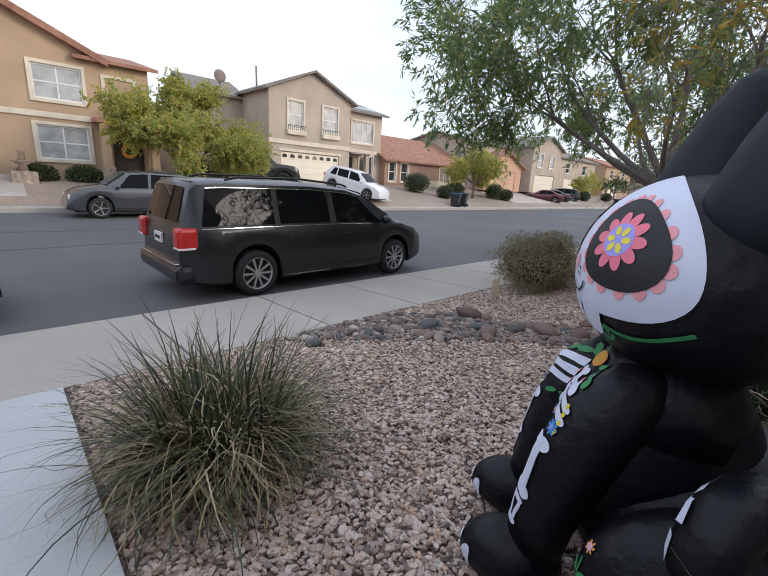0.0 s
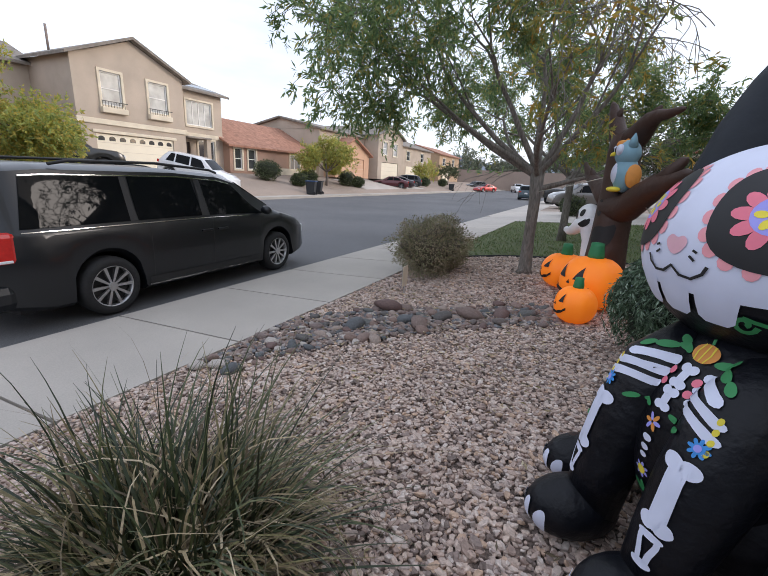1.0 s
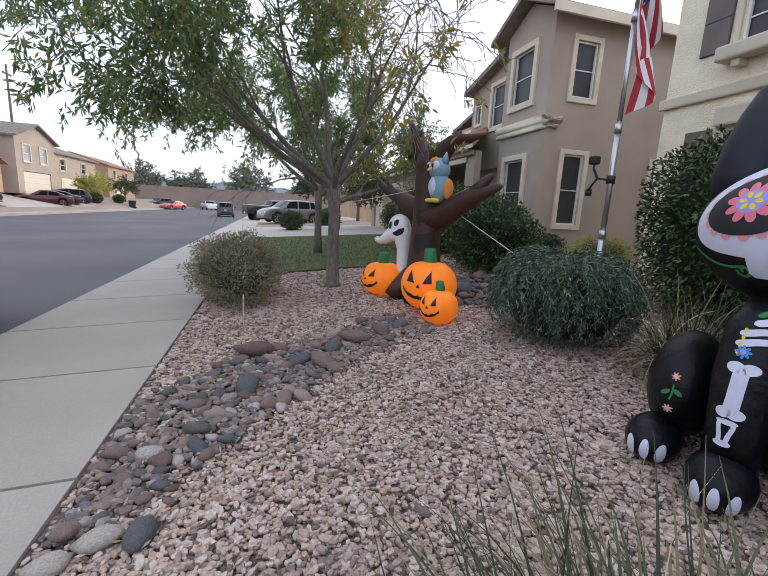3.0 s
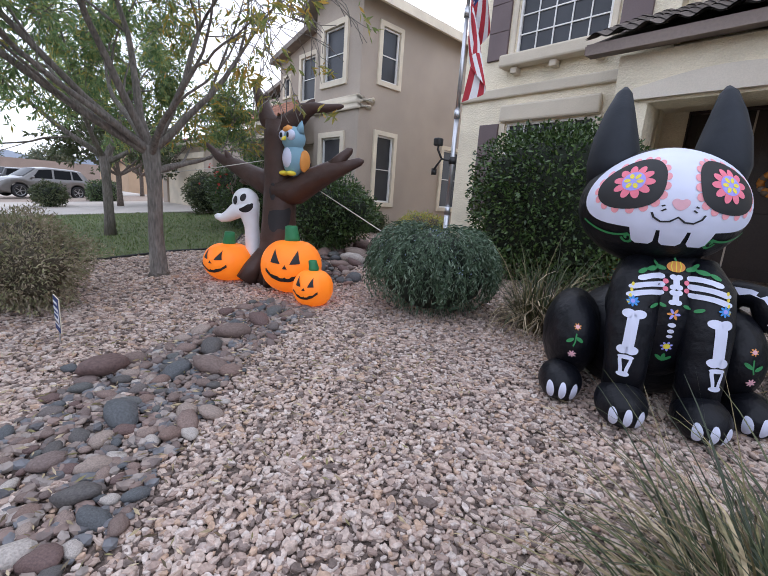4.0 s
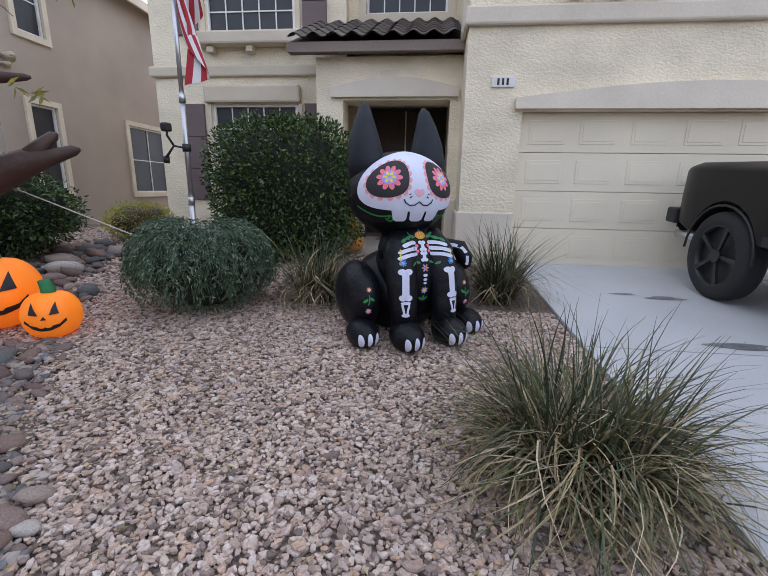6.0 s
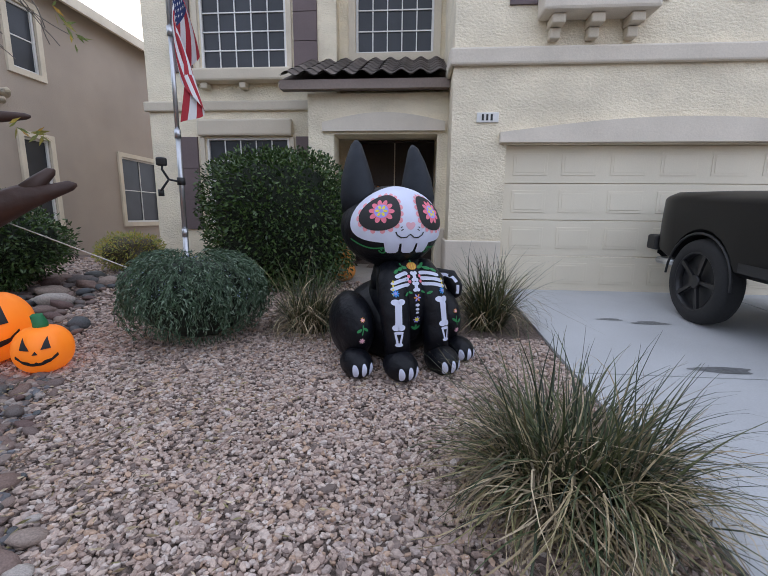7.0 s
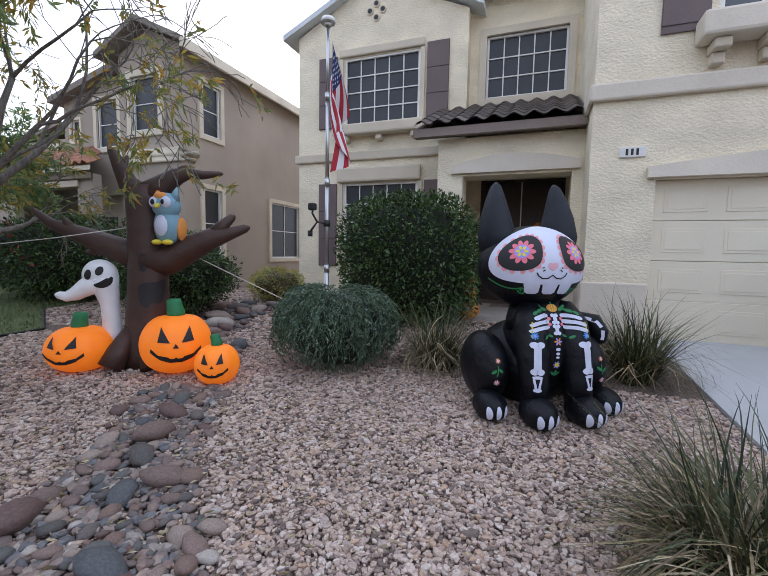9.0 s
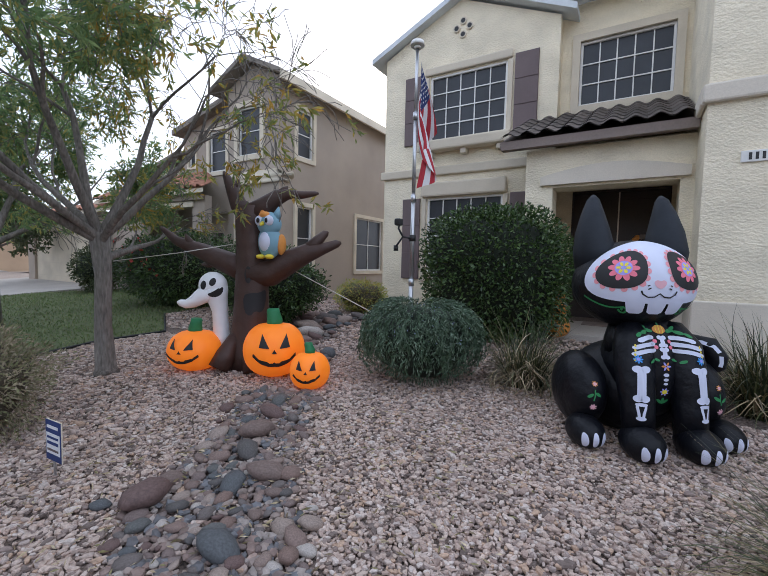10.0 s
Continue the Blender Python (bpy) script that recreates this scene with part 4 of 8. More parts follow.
band(nb, 19.4, 25.1, -3.398, -3.32, 2.46, 2.70, M["trim_cream"], "lintel", 0.02)


# houses across the street
def street_house(x, y, z, label, wall, roof, parts_fn):
    h = thing("house", (x, y, z), 0, label, "house", "houses across the street")
    parts_fn(h, wall, roof)
    return h


def far_window(h, x0, x1, z0, z1, y=0.0, nx=1, nz=2, glass="pane_lit", trim="trim_cream"):
    window(h, x0, x1, z0, z1, y, nx, nz, M[glass], M["white"], bar=0.06, fw=0.07, trim=M[trim], tw=0.14, tp=0.08, face=-1)


def shell(h, x0, x1, y0, y1, z0, z1, wall, holes=()):
    part("wall", wall_bm(bmesh.new(), x0, x1, z0, z1, y0, y0 + 0.2, holes), wall, h)
    part("wall", boxes((x0, x0 + 0.2, y0 + 0.2, y1, z0, z1)), wall, h)
    part("wall", boxes((x1 - 0.2, x1, y0 + 0.2, y1, z0, z1)), wall, h)
    part("wall", boxes((x0 + 0.2, x1 - 0.2, y1 - 0.2, y1, z0, z1)), wall, h)


def gable_end(h, x0, x1, y, ze, zr, wall):
    bm = bmesh.new()
    p = ((x0, ze), (x1, ze), ((x0 + x1) / 2, zr))
    f1 = [bm.verts.new((a, y, b)) for a, b in p]
    f2 = [bm.verts.new((a, y + 0.2, b)) for a, b in p]
    bm.faces.new(f1[::-1])
    bm.faces.new(f2)
    for i in range(3):
        bm.faces.new((f1[i], f1[(i + 1) % 3], f2[(i + 1) % 3], f2[i]))
    bmesh.ops.recalc_face_normals(bm, faces=bm.faces)
    part("gable", bm, wall, h)


def gable_sides(h, x0, x1, y0, y1, ze, zr, wall):
    for x in (x0, x1 - 0.2):
        bm = bmesh.new()
        p = ((y0, ze), (y1, ze), ((y0 + y1) / 2, zr))
        f1 = [bm.verts.new((x, a, b)) for a, b in p]
        f2 = [bm.verts.new((x + 0.2, a, b)) for a, b in p]
        bm.faces.new(f1[::-1])
        bm.faces.new(f2)
        for i in range(3):
            bm.faces.new((f1[i], f1[(i + 1) % 3], f2[(i + 1) % 3], f2[i]))
        bmesh.ops.recalc_face_normals(bm, faces=bm.faces)
        part("gable", bm, wall, h)


def far_garage(h, x0, x1, z0, z1, y, lights=True, mat="garage"):
    d = part("garage_door", boxes((x0, x1, y + 0.06, y + 0.12, z0, z1)), M[mat], h)
    for k in range(1, 4):
        part("groove", boxes((x0, x1, y + 0.055, y + 0.061, z0 + (z1 - z0) * k / 4 - 0.012, z0 + (z1 - z0) * k / 4 + 0.012)), M["trim_taupe"], d)
    if lights:
        n = 8
        for i in range(n):
            cx = x0 + (x1 - x0) * (i + 0.5) / n
            bm = bmesh.new()
            w, zb = (x1 - x0) / n * 0.3, z1 - (z1 - z0) / 4 + 0.12
            ring = [(cx - w, zb), (cx + w, zb)] + [(cx + w * math.cos(a), zb + 0.12 + w * 0.7 * math.sin(a)) for a in [math.pi * q / 8 for q in range(9)]]
            bm.faces.new([bm.verts.new((a, y + 0.05, b)) for a, b in ring])
            part("light", bm, M["pane"], d)


def house_a(h, wall, roof):
    # two storeys, gabled garage wing and a recessed wing beside it
    shell(h, 0, 6.9, 0, 10, 0, 5.9, wall, ((0.9, 5.9, 0, 1.95), (1.45, 2.65, 3.55, 5.35), (4.35, 5.65, 3.55, 5.35)))
    gable_end(h, 0, 6.9, 0, 5.9, 7.35, wall)
    gable_roof(h, 0, 6.9, 0, 10, 5.92, 7.40, roof, over=0.4)
    shell(h, 6.9, 11.3, 1.2, 10, 0, 5.7, wall, ((8.0, 10.3, 3.3, 5.0), (8.9, 10.4, 0.6, 2.3), (7.2, 8.2, 0, 2.1)))
    gable_roof(h, 6.9, 11.3, 1.2, 9, 5.72, 6.9, roof, over=0.45, along="x")
    gable_sides(h, 6.9, 11.3, 1.2, 9, 5.7, 6.88, wall)
    far_window(h, 1.45, 2.65, 3.55, 5.35)
    far_window(h, 4.35, 5.65, 3.55, 5.35)
    for x0, x1 in ((1.3, 2.8), (4.2, 5.8)):
        band(h, x0, x1, -0.28, -0.002, 3.12, 3.42, M["trim_cream"], "window_box", 0.03)
        part("railing", boxes(*[(x0 + 0.03 + i * 0.16, x0 + 0.05 + i * 0.16, -0.26, -0.24, 3.43, 3.72) for i in range(int((x1 - x0) / 0.16))], (x0, x1, -0.265, -0.235, 3.72, 3.76)), M["black_metal"], h)
    far_window(h, 8.0, 10.3, 3.3, 5.0, 1.2, 4, 1)
    far_window(h, 8.9, 10.4, 0.6, 2.3, 1.2, 2, 1, "pane")
    band(h, -0.08, 6.98, -0.1, -0.002, 2.45, 2.75, M["trim_cream"])
    band(h, 6.98, 11.35, 1.1, 1.198, 2.45, 2.75, M["trim_cream"])
    band(h, 0.7, 6.1, -0.08, -0.002, 1.97, 2.15, M["trim_cream"], "lintel")
    far_garage(h, 0.9, 5.9, 0, 1.93, 0.02)
    part("porch_roof", boxes((6.95, 9.0, -0.2, 1.19, 2.3, 2.42), bevel=0.02), M["tile_grey"], h)
    part("door", boxes((7.3, 8.2, 1.3, 1.36, 0, 2.1)), M["door_dark"], h)
    part("porch_post", boxes((8.6, 8.95, -0.1, 0.25, 0, 2.3)), wall, h)
    bm = bmesh.new()
    blob(bm, (0.0, 0, 0), (0.42, 0.10, 0.42), 16, 10)
    dish = part("satellite_dish", bm, M["fascia"], h, "round grey satellite dish", True)
    dish.location = (-1.6, 4.0, 6.75)
    part("dish_mast", disc(bmesh.new(), (-1.6, 4.15, 5.9), 0.04, 0.8), M["fascia"], h)
    shell(h, -3.4, -0.01, 4.2, 10, 0, 5.6, wall)
    gable_roof(h, -3.4, -0.02, 4.2, 10, 5.62, 6.9, roof, over=0.4, along="x")
    gable_sides(h, -3.4, -0.02, 4.2, 10, 5.6, 6.86, wall)
    part("vent_pipe", disc(bmesh.new(), (1.6, 5, 6.6), 0.07, 1.6), M["fascia"], h)
    # solar panels on the lower roof
    for i in range(5):
        bm = bmesh.new()
        vs = [bm.verts.new(p) for p in ((7.3 + 0.8 * i, 1.6, 6.02), (8.05 + 0.8 * i, 1.6, 6.02), (8.05 + 0.8 * i, 3.2, 6.52), (7.3 + 0.8 * i, 3.2, 6.52))]
        bm.faces.new(vs)
        part("solar_panel", bm, M["pane"], h)


street_house(14.0, 27.0, 1.13, "two-storey grey-brown stucco house with a gabled garage wing", M["stucco_grey"], M["tile_grey"], house_a)


def house_b(h, wall, roof):
    # two storeys, tan, close to the street
    shell(h, -7.5, 3.9, 0, 10, 0, 5.5, wall, ((1.69 - 2.4, 3.5 - 2.4, 3.55, 5.0), (1.6 - 2.4, 3.54 - 2.4, 0.95, 2.45)))
    far_window(h, -0.72, 1.1, 3.55, 5.0, 0, 2, 2, "pane_lit", "trim_cream")
    far_window(h, -0.8, 1.14, 0.95, 2.45, 0, 2, 2, "pane_lit", "trim_cream")
    gable_end(h, -7.5, 1.7, 0, 5.5, 7.6, wall)
    gable_roof(h, -7.5, 1.7, 0.0, 10, 5.5, 7.6, roof, over=0.45, thick=0.3)
    gable_roof(h, 1.2, 3.9, 0.0, 10, 5.52, 6.7, roof, over=0.4, along="x")
    gable_sides(h, 1.2, 3.9, 0.0, 10, 5.5, 6.66, wall)
    window(h, 2.0, 3.2, 3.4, 4.85, 0.0, 1, 2, M["pane_lit"], M["white"], bar=0.06, fw=0.07, trim=M["trim_cream"], tw=0.14, tp=0.08, face=-1)
    part("porch_roof", boxes((1.3, 4.1, -1.0, -0.002, 2.75, 2.95), bevel=0.02), roof, h)
    part("porch_post", boxes((1.5, 1.85, -0.9, -0.5, 0, 2.75)), wall, h)
    part("porch_post", boxes((3.6, 3.95, -0.9, -0.5, 0, 2.75)), wall, h)
    part("door", boxes((2.1, 3.4, -0.06, -0.004, 0, 2.2)), M["door_dark"], h)
    bm = bmesh.new()
    for i in range(14):
        a = 2 * math.pi * i / 14
        blob(bm, (2.75 + 0.26 * math.cos(a), -0.12, 1.55 + 0.26 * math.sin(a)), (0.1, 0.06, 0.1), 8, 6)
    part("wreath", bm, M["ink_orange"], h, "orange autumn wreath")
    for x0, x1 in ((1.40, 1.95), (3.55, 4.0)):
        part("stone_base", boxes((x0, x1, -1.0, -0.45, -0.3, 0.75), bevel=0.03), M["stone_veneer"], h)
    band(h, -7.5, 1.3, -0.08, -0.002, 2.75, 3.0, M["trim_cream"])


street_house(2.4, 25.0, 0.62, "two-storey tan stucco house with a red tiled roof and porch", M["stucco_tan"], M["tile_red_far"], house_b)


def house_c(h, wall, roof):
    # one storey, rose walls, red tiles, peach gabled garage wing
    shell(h, 0, 12.5, 0.5, 10, 0, 2.25, wall, ((0.5, 1.3, 0.35, 2.0), (2.0, 2.9, 0.35, 2.0), (7.5, 9.0, 0.5, 1.9)))
    gable_roof(h, 0, 12.5, 0.5, 10, 2.27, 4.6, roof, over=0.45, along="x")
    gable_sides(h, 0, 12.5, 0.5, 10, 2.25, 4.56, wall)
    far_window(h, 0.5, 1.3, 0.35, 2.0, 0.5, 1, 2, "pane")
    far_window(h, 2.0, 2.9, 0.35, 2.0, 0.5, 1, 2, "pane")
    far_window(h, 7.5, 9.0, 0.5, 1.9, 0.5, 2, 1, "pane")
    shell(h, 12.5, 19.8, -1.5, 9, 0, 2.6, M["stucco_peach"], ((13.6, 18.6, 0, 2.1),))
    gable_end(h, 12.5, 19.8, -1.5, 2.6, 4.15, M["stucco_peach"])
    gable_roof(h, 12.5, 19.8, -1.5, 9, 2.62, 4.2, roof, over=0.4)
    far_garage(h, 13.6, 18.6, 0, 2.05, -1.48, False, "stucco_peach")
    part("base_course", boxes((6.0, 12.45, 0.35, 0.498, 0, 0.6)), M["trim_cream"], h)


street_house(25.3, 27.0, 1.13, "single-storey rose stucco house with a red tiled roof", M["stucco_rose"], M["tile_red_far"], house_c)


def house_d(h, wall, roof):
    shell(h, 0, 7.2, -2, 10, 0, 5.2, wall, ((1.2, 2.4, 3.0, 4.5), (4.2, 5.4, 3.0, 4.5), (1.0, 6.0, 0, 2.1)))
    gable_end(h, 0, 7.2, -2, 5.2, 6.5, wall)
    gable_roof(h, 0, 7.2, -2, 10, 5.22, 6.55, roof, over=0.4)
    gable_roof(h, -9.5, 0, 0, 10, 4.8, 5.9, roof, over=0.4, along="x")
    gable_sides(h, -9.5, 0, 0, 10, 4.78, 5.86, wall)
    shell(h, -9.5, 0, 0, 10, 0, 4.8, wall)
    far_window(h, 1.2, 2.4, 3.0, 4.5, -2)
    far_window(h, 4.2, 5.4, 3.0, 4.5, -2)
    far_garage(h, 1.0, 6.0, 0, 2.05, -1.98, False)


street_house(46.5, 27.0, 1.13, "two-storey grey stucco house with a gabled front", M["stucco_grey"], M["tile_grey"], house_d)


def house_e(h, wall, roof):
    shell(h, 0, 13, 0, 10, 0, 5.0, wall, ((2, 3.4, 3, 4.4), (8, 9.4, 3, 4.4)))
    gable_roof(h, 0, 13, 0, 10, 5.02, 6.6, roof, over=0.4, along="x")
    gable_sides(h, 0, 13, 0, 10, 5.0, 6.56, wall)
    far_window(h, 2, 3.4, 3, 4.4, 0, 1, 2, "pane")
    far_window(h, 8, 9.4, 3, 4.4, 0, 1, 2, "pane")
    far_garage(h, 2, 7, 0, 2.1, -0.1, False)


street_house(60, 28, 1.13, "two-storey grey-brown stucco house down the street", M["stucco_grey"], M["tile_grey"], house_e)
street_house(78, 28, 1.13, "two-storey tan stucco house down the street", M["stucco_tan"], M["tile_red_far"], house_e)
street_house(-19, 26, 1.0, "two-storey tan stucco house beside the street", M["stucco_tan"], M["tile_red_far"], house_e)
street_house(-36, 26, 1.0, "two-storey rose stucco house beside the street", M["stucco_rose"], M["tile_red_far"], house_e)
nh = thing("house", (46, -18, 0), 0, "tan stucco house with a tiled roof on the near side", "house")
shell(nh, 0, 14, 0, 12, 0, 3.2, M["stucco_tan"])
gable_roof(nh, 0, 14, 0, 12, 3.22, 5.4, M["tile_red_far"], over=0.4, along="x")
gable_sides(nh, 0, 14, 0, 12, 3.2, 5.36, M["stucco_tan"])
solid("block_wall", boxes((6.35, 10.5, 27.5, 27.7, 0.9, 2.9)), M["block_wall"], "tan block wall between the houses", "wall", kind="structure")
pole_far = thing("utility_pole", (87.9, 45, 0.9), 0, "thin grey utility pole behind the houses", "utility pole")
part("mast", disc(bmesh.new(), (0, 0, 0), 0.26, 21.0, "z", 10, 0, 0.14), M["bark_far"], pole_far)
part("cross_arm", boxes((-1.2, 1.2, -0.09, 0.09, 19.4, 19.65)), M["bark_far"], pole_far)
# wall at the end of the street and hills behind it
bm = boxes((104, 104.3, -25, 70, -0.5, 4.2))
solid("block_wall", bm, M["block_wall"], "long tan block wall at the end of the street", "wall", kind="structure")
bm = bmesh.new()
rng = random.Random(3)
prev = None
for i in range(90):
    a = math.radians(-30 + i * 1.2)
    hh = 32 + 30 * noise.noise(Vector((i * 0.11, 2.0, 0))) + 10 * noise.noise(Vector((i * 0.4, 5.0, 0)))
    p = (900 * math.cos(a), 900 * math.sin(a))
    cur = [bm.verts.new((p[0], p[1], -5)), bm.verts.new((p[0] * 1.05, p[1] * 1.05, max(12, hh + 12)))]
    if prev:
        bm.faces.new((prev[0], cur[0], cur[1], prev[1]))
    prev = cur
solid("backdrop", bm, M["mountain"], "hazy blue-grey hills on the horizon", "hills", kind="structure")

# ---- vehicles ----
def interp(rows, x):
    return float(np.interp(x, [r[0] for r in rows], [r[1] for r in rows]))


class Shape:
    """The outline of a vehicle, from which body, glass and lamps are cut."""

    def __init__(self, L, W, top, belt, clear, hubs, rw, tumble=0.26):
        self.L, self.W, self.top, self.belt, self.clear, self.hubs, self.rw, self.tumble = L, W, top, belt, clear, hubs, rw, tumble

    def ring(self, x):
        zt = interp(self.top, x)
        zb = min(interp(self.belt, x), zt - 0.05)
        d = min(x, self.L - x)
        w = self.W / 2 * (1 - 0.16 * max(0.0, 1 - d / 0.45) ** 2)
        low = self.clear + 0.10 * max(0.0, 1 - d / 0.5)
        for h in self.hubs:
            k = (self.rw + 0.06) ** 2 - (x - h) ** 2
            if k > 0:
                low = max(low, self.rw + math.sqrt(k))
        low = min(low, zb - 0.08)
        wt = max(0.25, w - 0.04 - self.tumble * max(0.0, zt - zb))
        return [(0, low), (w * 0.92, low), (w * 0.985, low + 0.05), (w, (low + zb) / 2), (w * 0.992, zb - 0.03), (w * 0.972, zb + 0.005), (wt, zt - 0.05), (wt - 0.11, zt - 0.004), (0, zt + 0.02)]

    def body(self):
        xs = set(np.linspace(0, self.L, 44).round(3)) | {round(p[0], 3) for p in self.top}
        for h in self.hubs:
            xs |= set(np.linspace(h - self.rw - 0.06, h + self.rw + 0.06, 19).round(3))
        bm = bmesh.new()
        rows = []
        for x in sorted(v for v in xs if 0 <= v <= self.L):
            r = self.ring(float(x))
            rows.append([bm.verts.new((x, y, z)) for y, z in r] + [bm.verts.new((x, -y, z)) for y, z in r[-2:0:-1]])
        n = len(rows[0])
        for a, b in zip(rows, rows[1:]):
            for i in range(n):
                bm.faces.new((a[i], b[i], b[(i + 1) % n], a[(i + 1) % n])).smooth = True
        bm.faces.new(rows[0])
        bm.faces.new(rows[-1][::-1])
        bmesh.ops.recalc_face_normals(bm, faces=bm.faces)
        for e in bm.edges:
            if len(e.link_faces) == 2 and e.calc_face_angle(0) > 0.7:
                e.smooth = False
        return bm

    def side(self, x0b, x0t, x1b, x1t, side, f0=0.07, f1=0.90, lift=0.008, i0=5, i1=6):
        bm = bmesh.new()
        g = []
        for r in range(6):
            f = r / 5
            row = []
            for c in range(13):
                x = (x0b + (x0t - x0b) * f) * (1 - c / 12) + (x1b + (x1t - x1b) * f) * c / 12
                q = self.ring(x)
                k = f0 + (f1 - f0) * f
                y = q[i0][0] * (1 - k) + q[i1][0] * k + lift
                z = q[i0][1] * (1 - k) + q[i1][1] * k + lift * 0.3
                row.append(bm.verts.new((x, side * y, z)))
            g.append(row)
        for a, b in zip(g, g[1:]):
            for i in range(12):
                f = bm.faces.new((a[i], a[i + 1], b[i + 1], b[i]) if side < 0 else (a[i], b[i], b[i + 1], a[i + 1]))
                f.smooth = True
        return bm

    def over(self, x0, x1, k=0.88, lift=0.012):
        """Glass that lies across the car: windscreen or rear window."""
        bm = bmesh.new()
        g = []
        for r in range(8):
            x = x0 + (x1 - x0) * r / 7
            q = self.ring(x)
            zt = interp(self.top, x)
            s = (interp(self.top, x + 0.02) - interp(self.top, x - 0.02)) / 0.04
            nx, nz = -s / math.hypot(s, 1), 1 / math.hypot(s, 1)
            row = []
            for c in range(11):
                t = -1 + 2 * c / 10
                bend = 0.02 * (1 - t * t)
                row.append(bm.verts.new((x + nx * (lift + bend), t * k * q[6][0], zt + nz * (lift + bend))))
            g.append(row)
        for a, b in zip(g, g[1:]):
            for i in range(10):
                bm.faces.new((a[i], b[i], b[i + 1], a[i + 1])).smooth = True
        bmesh.ops.recalc_face_normals(bm, faces=bm.faces)
        return bm


def wheel_parts(parent, x, y, r, width, rim_mat, spokes=10, side=1):
    w = new("wheel")
    w.parent = parent
    w.matrix_basis = pose(x, y, r, 0, 0, 0 if side < 0 else 180)
    bm = bmesh.new()
    n = 36
    prof = [(0.68 * r, 0.0), (0.71 * r, -0.012), (0.90 * r, -0.012), (0.98 * r, 0.02), (r, 0.05), (r, width - 0.05), (0.98 * r, width), (0.68 * r, width)]
    rows = [[bm.verts.new((a * math.cos(2 * math.pi * k / n), b, a * math.sin(2 * math.pi * k / n))) for k in range(n)] for a, b in prof]
    for p, q in zip(rows, rows[1:]):
        for k in range(n):
            bm.faces.new((p[k], p[(k + 1) % n], q[(k + 1) % n], q[k])).smooth = True
    bmesh.ops.recalc_face_normals(bm, faces=bm.faces)
    part("tyre", bm, M["tyre"], w)
    bm = bmesh.new()
    disc(bm, (0, 0.08, 0), 0.66 * r, 0.02, "y", 30)
    part("brake_disc", bm, M["car_plastic"], w)
    bm = bmesh.new()
    rows = [[bm.verts.new((a * math.cos(2 * math.pi * k / n), b, a * math.sin(2 * math.pi * k / n))) for k in range(n)] for a, b in ((0.705 * r, 0.0), (0.705 * r, -0.008), (0.66 * r, 0.0), (0.66 * r, 0.09))]
    for p, q in zip(rows, rows[1:]):
        for k in range(n):
            bm.faces.new((p[k], p[(k + 1) % n], q[(k + 1) % n], q[k])).smooth = True
    for k in range(spokes):
        a = 2 * math.pi * k / spokes
        c, s = math.cos(a), math.sin(a)
        hw0, hw1 = 0.035 * r, 0.055 * r
        vs = []
        for yy, dd in ((0.0, 0), (0.03, 0)):
            for rad, hw in ((0.14 * r, hw0), (0.67 * r, hw1)):
                for sg in (-1, 1):
                    vs.append(bm.verts.new((rad * c - sg * hw * s, yy + (0.012 if rad < 0.3 * r else 0.0), rad * s + sg * hw * c)))
        for f in ((0, 1, 3, 2), (4, 6, 7, 5), (0, 2, 6, 4), (1, 5, 7, 3), (2, 3, 7, 6), (0, 4, 5, 1)):
            bm.faces.new([vs[i] for i in f])
    disc(bm, (0, -0.004, 0), 0.15 * r, 0.04, "y", 16)
    part("rim", bm, rim_mat, w)
    return w


def car(name, at, rz, label, s, paint_mat, windows, screen, rear, rim_mat, extras=(), spokes=10, category="car", plate=True, group=""):
    """A parked vehicle; its rear is at local x = 0 and it points along +x."""
    c = thing(name, at, rz, label, category, group)
    part("body", s.body(), paint_mat, c)
    part("underbody", boxes((0.25, s.L - 0.25, -s.W / 2 + 0.22, s.W / 2 - 0.22, s.clear - 0.02, s.clear + 0.35)), M["car_plastic"], c)
    for sd in (-1, 1):
        for wv in windows:
            part("side_window", s.side(*wv, sd), M["car_glass"], c)
        for h in s.hubs:
            wheel_parts(c, h, sd * (s.W / 2 - 0.015), s.rw, 0.21, rim_mat, spokes, sd)
        part("sill_trim", s.side(s.hubs[0] + s.rw + 0.12, s.hubs[0] + s.rw + 0.12, s.hubs[1] - s.rw - 0.12, s.hubs[1] - s.rw - 0.12, sd, 0.0, 0.30, 0.012, 2, 3), M["car_plastic"], c)
        zt = interp(s.belt, s.L - 1.4)
        bm = bmesh.new()
        mx_ = screen[1] - 0.35
        blob(bm, (mx_, sd * (s.W / 2 + 0.10), interp(s.belt, mx_) + 0.09), (0.07, 0.11, 0.075), 12, 8)
        part("mirror", bm, paint_mat, c)
        bm = bmesh.new()
        box(bm, s.L - 0.30, s.L - 0.08, min(sd * (s.W / 2 - 0.36), sd * (s.W / 2 - 0.095)), max(sd * (s.W / 2 - 0.36), sd * (s.W / 2 - 0.095)), interp(s.top, s.L - 0.2) - 0.24, interp(s.top, s.L - 0.2) - 0.08, 0.02)
        part("headlight", bm, M["lamp_clear"], c)
    if screen:
        part("windscreen", s.over(*screen), M["car_glass"], c)
    if rear:
        part("rear_window", s.over(*rear, 0.80), M["car_glass"], c)
    return c


